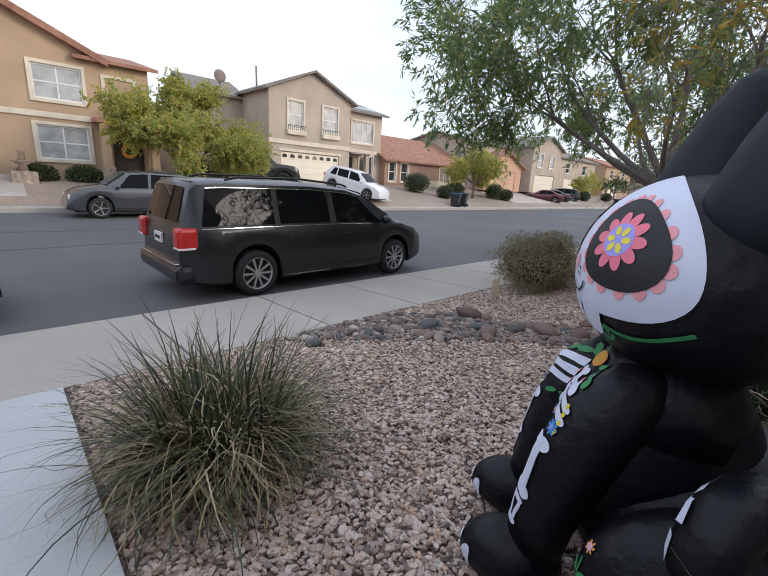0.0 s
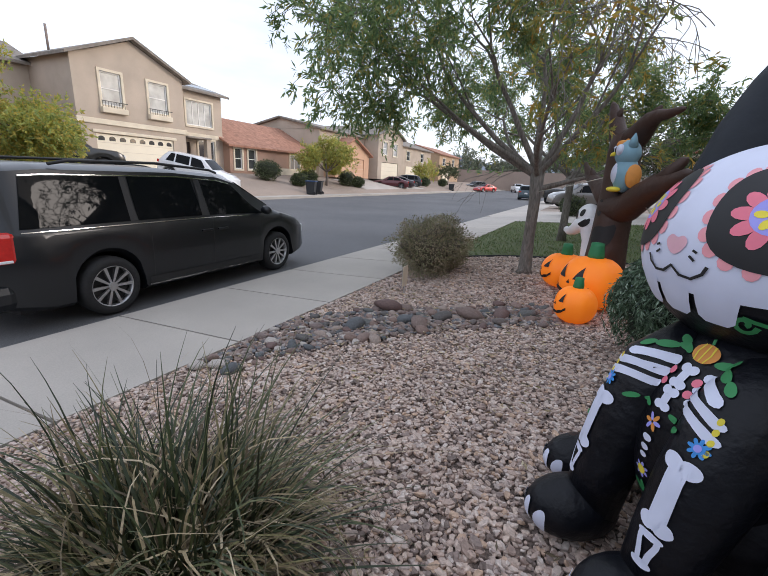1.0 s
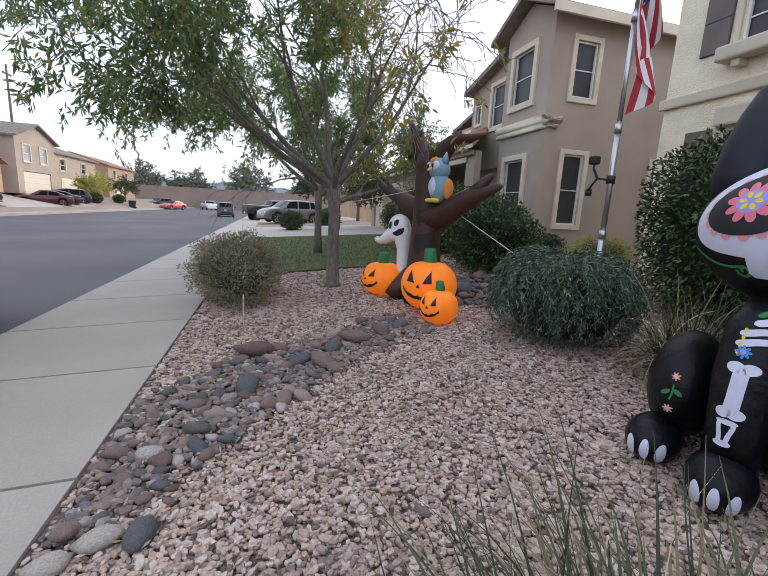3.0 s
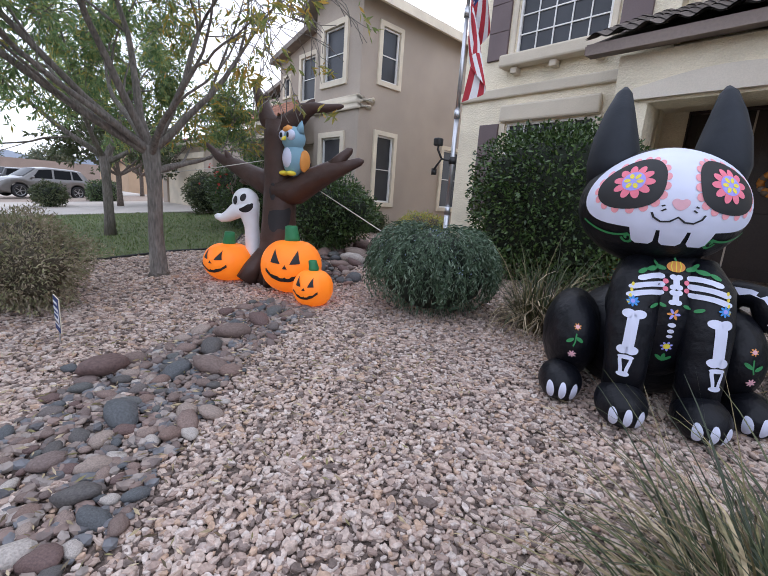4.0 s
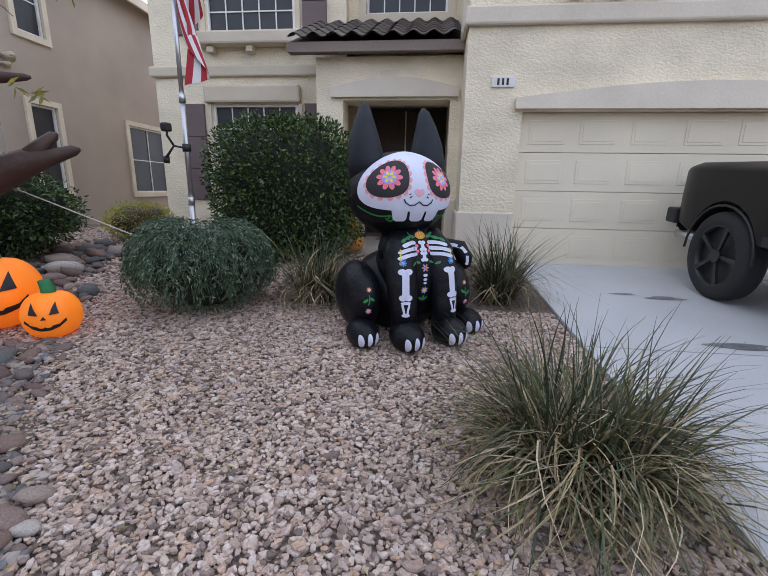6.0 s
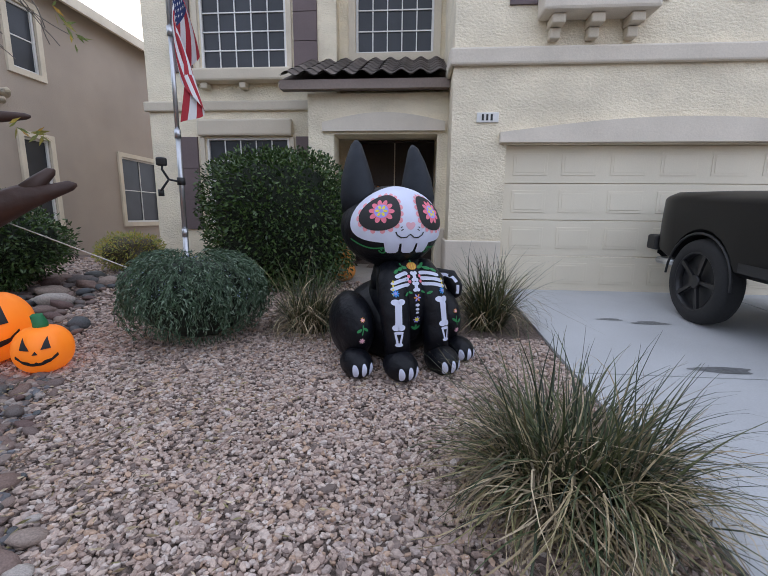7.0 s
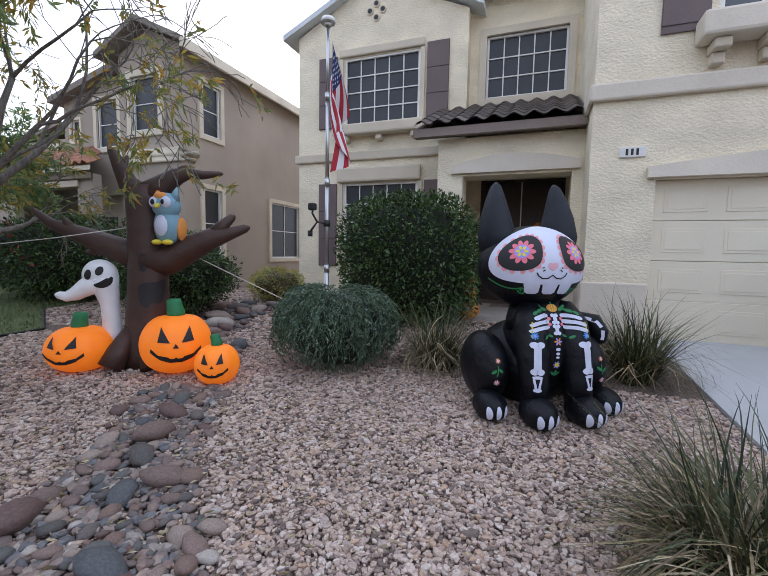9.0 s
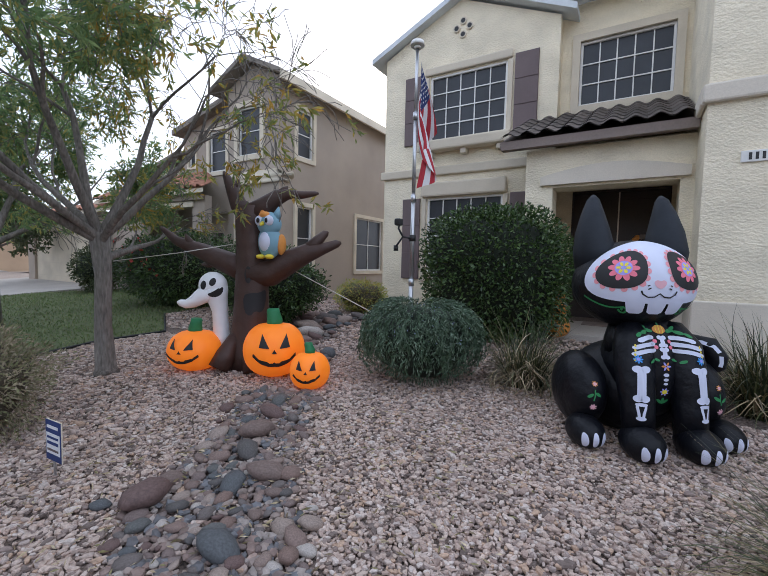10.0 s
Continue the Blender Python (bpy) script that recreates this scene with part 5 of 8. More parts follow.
def door_seams(c, s, xs, zlo, mat):
    for sd in (-1, 1):
        for x in xs:
            bm = bmesh.new()
            pts = []
            for k in (2, 3, 4, 5):
                q = s.ring(x)[k]
                pts.append((q[0] + 0.0035, max(q[1], zlo)))
            for (ya, za), (yb, zb) in zip(pts, pts[1:]):
                bm.faces.new([bm.verts.new(p) for p in ((x - 0.005, sd * ya, za), (x + 0.005, sd * ya, za), (x + 0.005, sd * yb, zb), (x - 0.005, sd * yb, zb))])
            part("door_seam", bm, mat, c)


def handles(c, s, xs, z, mat):
    for sd in (-1, 1):
        for x in xs:
            y = s.W / 2 - 0.005
            part("door_handle", box(bmesh.new(), x, x + 0.2, sd * y - 0.022, sd * y + 0.022, z, z + 0.03, 0.008), mat, c)


van_paint = paint("granite_grey_paint", (0.010, 0.0115, 0.0145), 0.34, 0.2, 0.28)
van_s = Shape(5.15, 2.0, [(0, 0.50), (0.01, 0.62), (0.03, 0.95), (0.06, 1.10), (0.22, 1.66), (0.30, 1.73), (0.6, 1.76), (2.2, 1.77), (3.0, 1.72), (3.35, 1.63), (4.15, 1.18), (4.25, 1.13), (4.75, 1.00), (5.0, 0.86), (5.10, 0.70), (5.15, 0.45)],
              [(0, 1.07), (2.5, 1.085), (4.4, 1.06)], 0.22, (1.12, 4.20), 0.362)
VX, VY = 1.70, 5.86
van = car("minivan", (VX, VY + 1.0, -0.36), 1.5, "dark grey minivan with tinted windows parked at the kerb", van_s, van_paint,
          ((0.30, 0.42, 1.44, 1.44), (1.54, 1.54, 2.54, 2.48), (2.66, 2.62, 3.86, 3.24)), (3.42, 4.12), (0.075, 0.215), M["rim"], spokes=10, category="minivan")
for sd in (-1, 1):
    bm = bmesh.new()
    box(bm, -0.03, 0.26, min(sd * 0.72, sd * 0.965), max(sd * 0.72, sd * 0.965), 0.78, 1.10, 0.05)
    lamp = part("tail_lamp", bm, M["lamp_red"], van, "red tail lamp")
    part("reversing_lens", box(bmesh.new(), -0.035, 0.20, min(sd * 0.76, sd * 0.97), max(sd * 0.76, sd * 0.97), 0.80, 0.83, 0.008), M["lamp_clear"], lamp)
    bm = bmesh.new()
    tube(bm, [(0.75, sd * 0.72, 1.77), (0.95, sd * 0.73, 1.815), (2.0, sd * 0.74, 1.835), (2.9, sd * 0.73, 1.78), (3.05, sd * 0.72, 1.74)], 0.018, 8)
    part("roof_rail", bm, M["car_plastic"], van)
    for xa, xb in ((1.44, 1.54), (2.53, 2.67)):
        part("pillar", van_s.side(xa, xa, xb, xb - 0.04, sd), M["car_plastic"], van)
    part("upper_trim", van_s.side(0.42, 0.42, 3.2, 3.2, sd, 0.91, 0.93, 0.010), M["chrome"], van, "thin chrome strip")
    part("window_trim", van_s.side(0.30, 0.30, 3.9, 3.9, sd, 0.0, 0.016, 0.012), M["chrome"], van, "thin chrome strip")
    part("side_moulding", van_s.side(1.6, 1.6, 3.65, 3.65, sd, 0.0, 0.06, 0.012, 2, 3), M["chrome"], van)
part("spoiler", box(bmesh.new(), 0.28, 0.62, -0.66, 0.66, 1.70, 1.735, 0.012), van_paint, van)
part("rear_bumper", box(bmesh.new(), -0.06, 0.22, -0.95, 0.95, 0.30, 0.58, 0.09), van_paint, van)
part("bumper_trim", box(bmesh.new(), -0.055, 0.05, -0.82, 0.82, 0.572, 0.592, 0.008), M["chrome"], van)
plate_ob = part("registration_plate", box(bmesh.new(), -0.012, 0.02, -0.16, 0.16, 0.80, 0.95, 0.005), M["white"], van)
part("bar", boxes((-0.016, -0.0125, -0.11, 0.11, 0.85, 0.90)), M["car_plastic"], plate_ob)
part("rear_wiper", tube(bmesh.new(), [(0.10, 0.0, 1.13), (0.14, 0.3, 1.18), (0.15, 0.42, 1.17)], 0.012, 6), M["car_plastic"], van)
door_seams(van, van_s, (1.68, 2.70, 3.78), 0.3, M["car_plastic"])
handles(van, van_s, (2.48, 2.78), 0.90, van_paint)

suv_s = Shape(4.6, 1.85, [(0, 0.55), (0.03, 0.9), (0.12, 1.1), (0.55, 1.60), (0.9, 1.66), (2.2, 1.69), (2.75, 1.62), (3.45, 1.12), (4.15, 1.0), (4.45, 0.85), (4.55, 0.65), (4.6, 0.45)],
              [(0, 1.05), (3.6, 1.02)], 0.22, (0.85, 3.65), 0.36)
suv_win = ((0.55, 0.78, 1.05, 1.05), (1.15, 1.12, 2.0, 1.95), (2.1, 2.05, 3.15, 2.65))
sedan_s = Shape(4.7, 1.82, [(0, 0.5), (0.03, 0.85), (0.1, 0.98), (0.6, 1.05), (1.35, 1.38), (1.9, 1.45), (2.5, 1.42), (3.3, 0.98), (4.2, 0.86), (4.55, 0.7), (4.7, 0.4)],
                [(0, 0.95), (3.5, 0.93)], 0.18, (0.95, 3.7), 0.33)
sedan_win = ((1.0, 1.25, 1.95, 1.95), (2.05, 2.0, 2.95, 2.5))
pick_s = Shape(5.85, 2.0, [(0, 0.75), (0.02, 1.38), (0.06, 1.50), (1.95, 1.50), (2.0, 1.50), (2.1, 1.53), (2.35, 1.96), (3.5, 2.0), (3.75, 1.93), (4.35, 1.50), (5.4, 1.40), (5.7, 1.25), (5.85, 0.7)],
               [(0, 1.42), (4.3, 1.42)], 0.66, (1.06, 4.75), 0.49)
pick_win = ((2.25, 2.42, 3.0, 3.0), (3.1, 3.1, 4.1, 3.7))


def simple_car(name, s, wins, at, rz, label, colour, rough=0.3, metal=0.4, rim="rim", screen=(2.78, 3.42), rear=(0.15, 0.5), category="car", coat=0.7):
    c = car(name, at, rz, label, s, paint(name + "_paint", colour, rough, metal, coat), wins, screen, rear, M[rim], category=category, spokes=5, group="parked cars")
    for sd in (-1, 1):
        z = interp(s.belt, 0.2)
        part("tail_lamp", box(bmesh.new(), 0.0, 0.18 if category != "pickup truck" else 0.05, min(sd * (s.W / 2 - 0.36), sd * (s.W / 2 - (0.085 if category != "pickup truck" else 0.17))), max(sd * (s.W / 2 - 0.36), sd * (s.W / 2 - (0.085 if category != "pickup truck" else 0.17))), z - 0.18, z - 0.02, 0.015), M["lamp_red" if name != "pickup_truck" else "rim_dark"], c)
    pl = part("registration_plate", box(bmesh.new(), -0.012, 0.03, -0.16, 0.16, 0.68, 0.83, 0.004), M["white"], c)
    return c


truck = simple_car("pickup_truck", pick_s, pick_win, (-2.68, -2.12, 0.165), 90, "matt black pickup truck with black wheels on the driveway", (0.006, 0.006, 0.0065), 0.45, 0.0, "rim_dark", (3.78, 4.32), (2.1, 2.34), "pickup truck", 0.12)
truck.rotation_euler = Euler((0, radians(3.4), radians(90)))
truck.location.z = 0.235
next(o for o in truck.children if o.name.startswith("body")).data.materials[0].node_tree.nodes["Principled BSDF"].inputs["Specular IOR Level"].default_value = 0.22
for sd in (-1, 1):
    part("rear_bumper", box(bmesh.new(), -0.16, 0.06, min(0, sd * 0.92), max(0, sd * 0.92), 0.72, 0.92, 0.03), M["car_plastic"], truck)
    part("exhaust", tube(bmesh.new(), [(0.0, sd * 0.80, 0.58), (0.4, sd * 0.80, 0.60)], 0.05, 12), M["steel"], truck)
    bm = bmesh.new()
    a = [math.pi * k / 14 for k in range(15)]
    tube(bm, [(1.06 + 0.555 * math.cos(t), sd * 0.985, 0.49 + 0.555 * math.sin(t)) for t in a], 0.014, 8)
    part("wheel_arch", bm, M["car_plastic"], truck)

simple_car("suv", suv_s, suv_win, (6.2, 18.25, -0.36), 180, "dark grey crossover car parked across the street", (0.07, 0.075, 0.085))
white_car = simple_car("suv", suv_s, suv_win, (17.5, 25.0, 0.82), -68, "white family car parked on the sloping driveway", (0.75, 0.75, 0.76), 0.25, 0.0)
white_car.rotation_euler = Euler((0, radians(10.5), radians(-68)))
simple_car("pickup_truck", pick_s, pick_win, (9.2, 26.4, 0.65), -20, "black pickup truck parked beside the house across the street", (0.02, 0.02, 0.02), 0.3, 0.2, "rim_dark", (3.78, 4.32), (2.1, 2.34), "pickup truck")
simple_car("sedan", sedan_s, sedan_win, (48.5, 21.6, 0.10), 120, "dark red saloon car on the driveway across the street", (0.10, 0.02, 0.025), screen=(2.55, 3.25), rear=(0.65, 1.3))
simple_car("sedan", sedan_s, sedan_win, (51.0, 21.8, 0.15), 115, "dark saloon car on the driveway across the street", (0.05, 0.03, 0.035), screen=(2.55, 3.25), rear=(0.65, 1.3))
simple_car("suv", suv_s, suv_win, (54.6, 22.2, 0.2), 115, "black family car on the driveway across the street", (0.02, 0.02, 0.025))
simple_car("sedan", sedan_s, sedan_win, (80, 17.5, -0.36), 150, "bright red small car parked at the end of the street", (0.45, 0.03, 0.03), screen=(2.55, 3.25), rear=(0.65, 1.3))
simple_car("suv", suv_s, suv_win, (88, 21, -0.2), 140, "black car parked at the end of the street", (0.02, 0.02, 0.02))
simple_car("pickup_truck", pick_s, pick_win, (92, 15.5, -0.6), 200, "white pickup truck at the end of the street", (0.75, 0.75, 0.76), 0.3, 0.0, "rim", (3.78, 4.32), (2.1, 2.34), "pickup truck")
simple_car("suv", suv_s, suv_win, (50.5, 7.6, -0.36), 4, "dark teal hatchback parked at the near kerb", (0.03, 0.05, 0.06))
simple_car("suv", suv_s, suv_win, (32.8, -0.9, 0.02), 110, "grey-brown crossover car parked on the driveway", (0.16, 0.15, 0.14))
simple_car("pickup_truck", pick_s, pick_win, (40.9, 5.0, -0.3), -70, "black pickup truck parked on the driveway", (0.015, 0.015, 0.015), 0.35, 0.2, "rim_dark", (3.78, 4.32), (2.1, 2.34), "pickup truck")
simple_car("suv", suv_s, suv_win, (-4.75, 6.95, -0.36), 1.5, "black car parked at the kerb with its front end showing", (0.015, 0.016, 0.02))


# ---- plants ----
def frames_from(dirs, rng):
    """Turns whose x axis follows dirs, rolled at random."""
    d = dirs / np.linalg.norm(dirs, axis=1, keepdims=True)
    r = rng.normal(size=d.shape)
    b = np.cross(d, r)
    b /= np.linalg.norm(b, axis=1, keepdims=True)
    c = np.cross(d, b)
    return np.stack([d, b, c], axis=2)


LEAF_V = np.array([(0, 0, 0), (0.30, 0.5, 0.06), (0.30, -0.5, 0.06), (0.68, 0.42, 0.03), (0.68, -0.42, 0.03), (1, 0, -0.06), (0.30, 0, 0), (0.68, 0, -0.02)], float)
LEAF_F = np.array([(0, 6, 1), (0, 2, 6), (6, 7, 3), (6, 3, 1), (2, 4, 7), (2, 7, 6), (7, 5, 3), (4, 5, 7)])
LEAFQ_V = np.array([(0, 0, 0), (0.45, 0.5, 0.08), (1, 0, 0), (0.45, -0.5, 0.08)], float)
LEAFQ_F = np.array([(0, 1, 2), (0, 2, 3)])


def leaves(pos, dirs, length, width, rng, name, mat, fine=False):
    n = len(pos)
    k = rng.uniform(0.7, 1.25, n)
    sc = np.stack([length * k, width * k, width * k], 1)
    tv, tf = (LEAF_V, LEAF_F) if fine else (LEAFQ_V, LEAFQ_F)
    v, f = scatter(tv, tf, pos, frames_from(dirs, rng), sc)
    return soup(v, f, name, mat)


def tree(at, label, trunk_pts, trunk_r, limbs, seed, n_leaf, leaf_len, leaf_w, leaf_mat, bark, turning=None, levels=3, shrink=0.66, length=1.5, droop=0.10, split=3, spread=0.55, pad=0.22, name="tree", min_z=0.0, squash=1.0, thin_side=(0.0, 0.0, 0.0)):
    """A tree: a tapered trunk that forks into limbs, twigs, and many small leaves round the twigs."""
    rng = np.random.default_rng(seed)
    t = thing(name, at, 0, label, "tree", "street trees")
    bm = bmesh.new()
    tube(bm, trunk_pts, trunk_r, 14)
    ends = []

    def grow(p, d, ln, r, lev):
        n = 5
        pts, rs = [p.copy()], [r]
        q, dd = p.copy(), d.copy()
        for i in range(n):
            dd = (dd + Vector(rng.normal(0, 0.16, 3)) * (1.0 if lev else 0.5) + Vector((0, 0, 0.05 if lev < 2 else -droop))).normalized()
            q = q + dd * ln / n
            pts.append(q.copy())
            rs.append(max(0.004, r * (1 - 0.5 * (i + 1) / n)))
        tube(bm, pts, rs, 8 if lev < 2 else 5, False)
        if lev >= levels:
            for a, b in zip(pts, pts[1:]):
                ends.append((a, b))
            return
        if lev >= 1:
            for a, b in zip(pts[2:], pts[3:]):
                if lev >= 2 or rng.random() < 0.4:
                    ends.append((a, b))
        for k in range(split + (1 if lev == levels - 1 else 0)):
            ax = Vector(rng.normal(0, 1, 3)).normalized()
            nd = (dd + ax * spread * rng.uniform(0.7, 1.4)).normalized()
            nd.z *= squash
            st = pts[-1] if k < 2 else pts[int(rng.integers(2, n))]
            grow(st, nd.normalized(), ln * shrink * rng.uniform(0.8, 1.2), rs[-1] * 0.76, lev + 1)

    for (p, d, ln, r) in limbs:
        grow(Vector(p), Vector(d).normalized(), ln, r, 0)
    part("trunk", bm, bark, t)
    a = np.array([e[0] for e in ends])
    b = np.array([e[1] for e in ends])
    # leaves stand in sprays along short hanging twigs
    per = 14
    nc = n_leaf // per
    i = rng.integers(0, len(a), nc)
    g = rng.random((nc, 1))
    root = a[i] * (1 - g) + b[i] * g + rng.normal(0, pad * 0.22, (nc, 3))
    twig = (b - a)[i]
    twig /= np.linalg.norm(twig, axis=1, keepdims=True) + 1e-9
    twig = twig * 0.6 + rng.normal(0, 0.55, (nc, 3)) + np.array([0, 0, -0.2])
    twig /= np.linalg.norm(twig, axis=1, keepdims=True)
    c = np.repeat(np.arange(nc), per)
    n_leaf = len(c)
    pos = root[c] + twig[c] * rng.uniform(0, 1, (n_leaf, 1)) * leaf_len * 2.4 + rng.normal(0, leaf_len * 0.10, (n_leaf, 3))
    dirs = twig[c] * 0.8 + rng.normal(0, 0.62, (n_leaf, 3)) + np.array([0, 0, -0.2])
    far = root[c] @ np.array(thin_side) + rng.normal(0, 0.25, nc)[c]
    keep = (pos[:, 2] > min_z) & ((far < 0.45) | (rng.random(nc)[c] < 0.07))
    dry = far > (0.2 if turning else 99.0)
    for mask_, mat_ in ((keep & ~dry, leaf_mat), (keep & dry, turning)):
        if mat_:
            crown = new("crown", leaves(pos[mask_], dirs[mask_], leaf_len, leaf_w, rng, "crown", mat_))
            crown.parent = t
    return t


tree((7.15, 1.68, slope(1.68) - 0.03), "young desert willow with grey trunk and narrow yellowing leaves",
     [(0, 0, 0), (0.02, 0.0, 0.08), (0.05, 0.01, 0.6), (0.04, 0.0, 1.2), (0.08, 0.02, 1.72)], [0.16, 0.115, 0.092, 0.09, 0.115],
     [((0.06, 0.02, 1.62), (-0.05, 1.0, 0.44), 2.15, 0.058), ((0.06, 0.02, 1.66), (-0.3, 1.0, 0.55), 2.2, 0.05), ((0.06, 0.03, 1.64), (0.5, 0.95, 0.58), 1.75, 0.044), ((0.06, 0.03, 1.64), (-0.5, 0.95, 0.66), 1.95, 0.044), ((0.08, 0.02, 1.68), (-0.45, 0.55, 0.85), 1.8, 0.055), ((0.08, 0.02, 1.7), (0.05, 0.32, 1.0), 1.8, 0.055), ((0.08, 0.0, 1.7), (0.1, -0.55, 1.0), 1.7, 0.055),
      ((0.06, 0.0, 1.66), (-0.55, -0.75, 0.70), 1.7, 0.05), ((0.1, 0.0, 1.66), (0.8, 0.2, 0.85), 1.7, 0.052), ((0.02, 0.02, 1.62), (-0.9, 0.15, 0.75), 1.5, 0.045), ((0.06, -0.05, 1.42), (0.25, -0.85, 0.30), 0.75, 0.05)],
     11, 58000, 0.115, 0.028, M["leaf"], M["bark"], M["leaf_turning"], levels=4, shrink=0.66, length=1.8, droop=0.09, spread=0.62, pad=0.42, min_z=1.85, thin_side=(-0.35, -0.94, 0.0))
tree((12.05, 1.4, slope(1.4) - 0.03), "smaller tree with pale trunk standing on the lawn",
     [(0, 0, 0), (0.0, 0.0, 0.5), (0.03, 0.0, 1.3), (0.0, 0.02, 1.75)], [0.13, 0.10, 0.09, 0.11],
     [((0, 0.02, 1.7), (0.1, 0.9, 0.7), 1.6, 0.07), ((0, 0.02, 1.7), (-0.5, 0.3, 0.8), 1.5, 0.06), ((0, 0, 1.7), (0.3, -0.4, 0.9), 1.6, 0.07), ((0, 0, 1.5), (0.7, -0.3, 0.7), 1.4, 0.06), ((0, 0, 1.6), (-0.2, -0.9, 0.6), 1.4, 0.06)],
     12, 30000, 0.13, 0.03, M["leaf"], M["bark"], levels=3, shrink=0.72, spread=0.6, min_z=1.7)


def street_tree(at, h, seed, mat, n=5000, label="", leaf=0.22, w=0.09, wide=1.0):
    k = h / 4.5
    limbs = []
    r = random.Random(seed)
    for i in range(6):
        a = 2 * math.pi * i / 6 + r.uniform(-0.3, 0.3)
        limbs.append(((0, 0, 1.2 * k), (math.cos(a) * wide, math.sin(a) * wide, r.uniform(0.4, 1.3)), (1.0 + 0.2 * wide) * k, 0.06 * k))
    limbs.append(((0, 0, 1.3 * k), (0, 0, 1), 1.4 * k, 0.06 * k))
    return tree(at, label, [(0, 0, 0), (0.03, 0, 0.6 * k), (0, 0, 1.35 * k)], [0.12 * k, 0.09 * k, 0.09 * k], limbs, seed, n, leaf, w, mat, M["bark_far"], levels=2, shrink=0.72, spread=0.7, pad=0.85 * k, min_z=1.0 * k)


street_tree((7.0, 21.6, 0.0), 6.0, 21, M["leaf_yellow"], 70000, "yellow-green tree in the front yard across the street", 0.16, 0.07, 2.1)
street_tree((32.5, 23.0, 0.3), 5.0, 22, M["leaf_yellow"], 20000, "small yellowing tree across the street", 0.18, 0.07, 1.2)
street_tree((60, 23.5, 0.3), 4.2, 23, M["leaf_yellow"], 3500, "small yellow-green tree down the street", 0.28, 0.1, 1.2)
street_tree((72, 24, 0.3), 4.6, 24, M["leaf_far"], 3500, "small green tree down the street", 0.28, 0.1, 1.2)
street_tree((22.5, -0.8, 0.1), 5.2, 25, M["leaf_far"], 7000, "dense green tree beyond the lawn", 0.2, 0.08, 1.3)
street_tree((33.5, -4.2, 0.1), 6.0, 26, M["leaf_far"], 8000, "dense dark green tree beside the far driveway", 0.24, 0.1, 1.4)
for i, (x, y, h) in enumerate(((112, 8, 13), (116, 22, 10), (112, 32, 11), (114, -6, 9), (108, 40, 8))):
    street_tree((x, y, -0.5), h, 40 + i, M["leaf_haze"], 5000, "tall hazy tree behind the block wall", 0.7, 0.25, 1.3)


def bush(at, radii, n, leaf, width, mat, shade_core, label, seed, droop=0.0, boxy=2.0, rough=0.10, fine=False, name="bush", category="bush", inner=0.8, outward=1.0, jitter=0.7, group=""):
    """A rounded bush: a core coloured dark for the shade inside, and a thick coat of leaves."""
    rng = np.random.default_rng(seed)
    t = thing(name, at, 0, label, category, group)
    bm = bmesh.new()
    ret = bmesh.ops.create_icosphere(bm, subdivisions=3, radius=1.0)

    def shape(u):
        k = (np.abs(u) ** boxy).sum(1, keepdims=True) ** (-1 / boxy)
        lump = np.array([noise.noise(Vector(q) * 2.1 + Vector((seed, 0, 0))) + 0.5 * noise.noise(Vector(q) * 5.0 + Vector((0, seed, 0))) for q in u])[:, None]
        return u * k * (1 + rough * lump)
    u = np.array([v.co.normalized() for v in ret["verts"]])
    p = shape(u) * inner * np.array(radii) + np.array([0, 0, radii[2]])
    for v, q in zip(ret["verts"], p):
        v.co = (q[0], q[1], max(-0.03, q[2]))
    part("shade_core", bm, shade_core, t, smooth=True)
    u = rng.normal(size=(n, 3))
    u /= np.linalg.norm(u, axis=1, keepdims=True)
    pos = shape(u) * np.array(radii) * rng.uniform(inner * 0.97, 1.03, (n, 1)) + np.array([0, 0, radii[2]])
    nrm = u / np.array(radii)
    nrm /= np.linalg.norm(nrm, axis=1, keepdims=True)
    dirs = nrm * outward + rng.normal(0, jitter, (n, 3)) + np.array([0, 0, -droop])
    keep = pos[:, 2] > 0.0
    ob = new("leaves", leaves(pos[keep], dirs[keep], leaf, width, rng, "leaves", mat, fine))
    ob.parent = t
    return t


rosemary = bush((3.78, -0.08, slope(0.0) - 0.02), (0.66, 0.62, 0.45), 4500, 0.05, 0.009, M["rosemary"], M["rosemary_shade_core"], "rounded blue-green rosemary bush with drooping stems", 31, droop=1.0, boxy=2.2, rough=0.12, name="rosemary_bush", inner=0.86, outward=0.9, jitter=0.45)
# stems that arch over the top and hang down the sides, thick with needles
rng = np.random.default_rng(17)
ns, k = 430, 48
az = rng.uniform(0, 2 * np.pi, (ns, 1)) + rng.normal(0, 0.05, (ns, k)).cumsum(1) * 0.25
e0 = rng.uniform(0.15, 1.45, (ns, 1))
el = e0 - np.linspace(0, 1, k)[None] * rng.uniform(0.5, 1.05, (ns, 1))
el = np.maximum(el, -0.85)
rad = 0.97 + 0.12 * np.sin(np.linspace(0.2, 2.9, k))[None] * rng.uniform(0.3, 1.2, (ns, 1)) + rng.normal(0, 0.04, (ns, 1))
flat = np.where(el > 0, np.abs(np.cos(el)) ** 0.7, np.abs(np.cos(el)) ** 0.25)
sp = np.stack([0.66 * rad * flat * np.cos(az), 0.62 * rad * flat * np.sin(az), 0.45 + 0.46 * rad * np.sin(el)], 2)
tan = np.gradient(sp, axis=1).reshape(-1, 3)
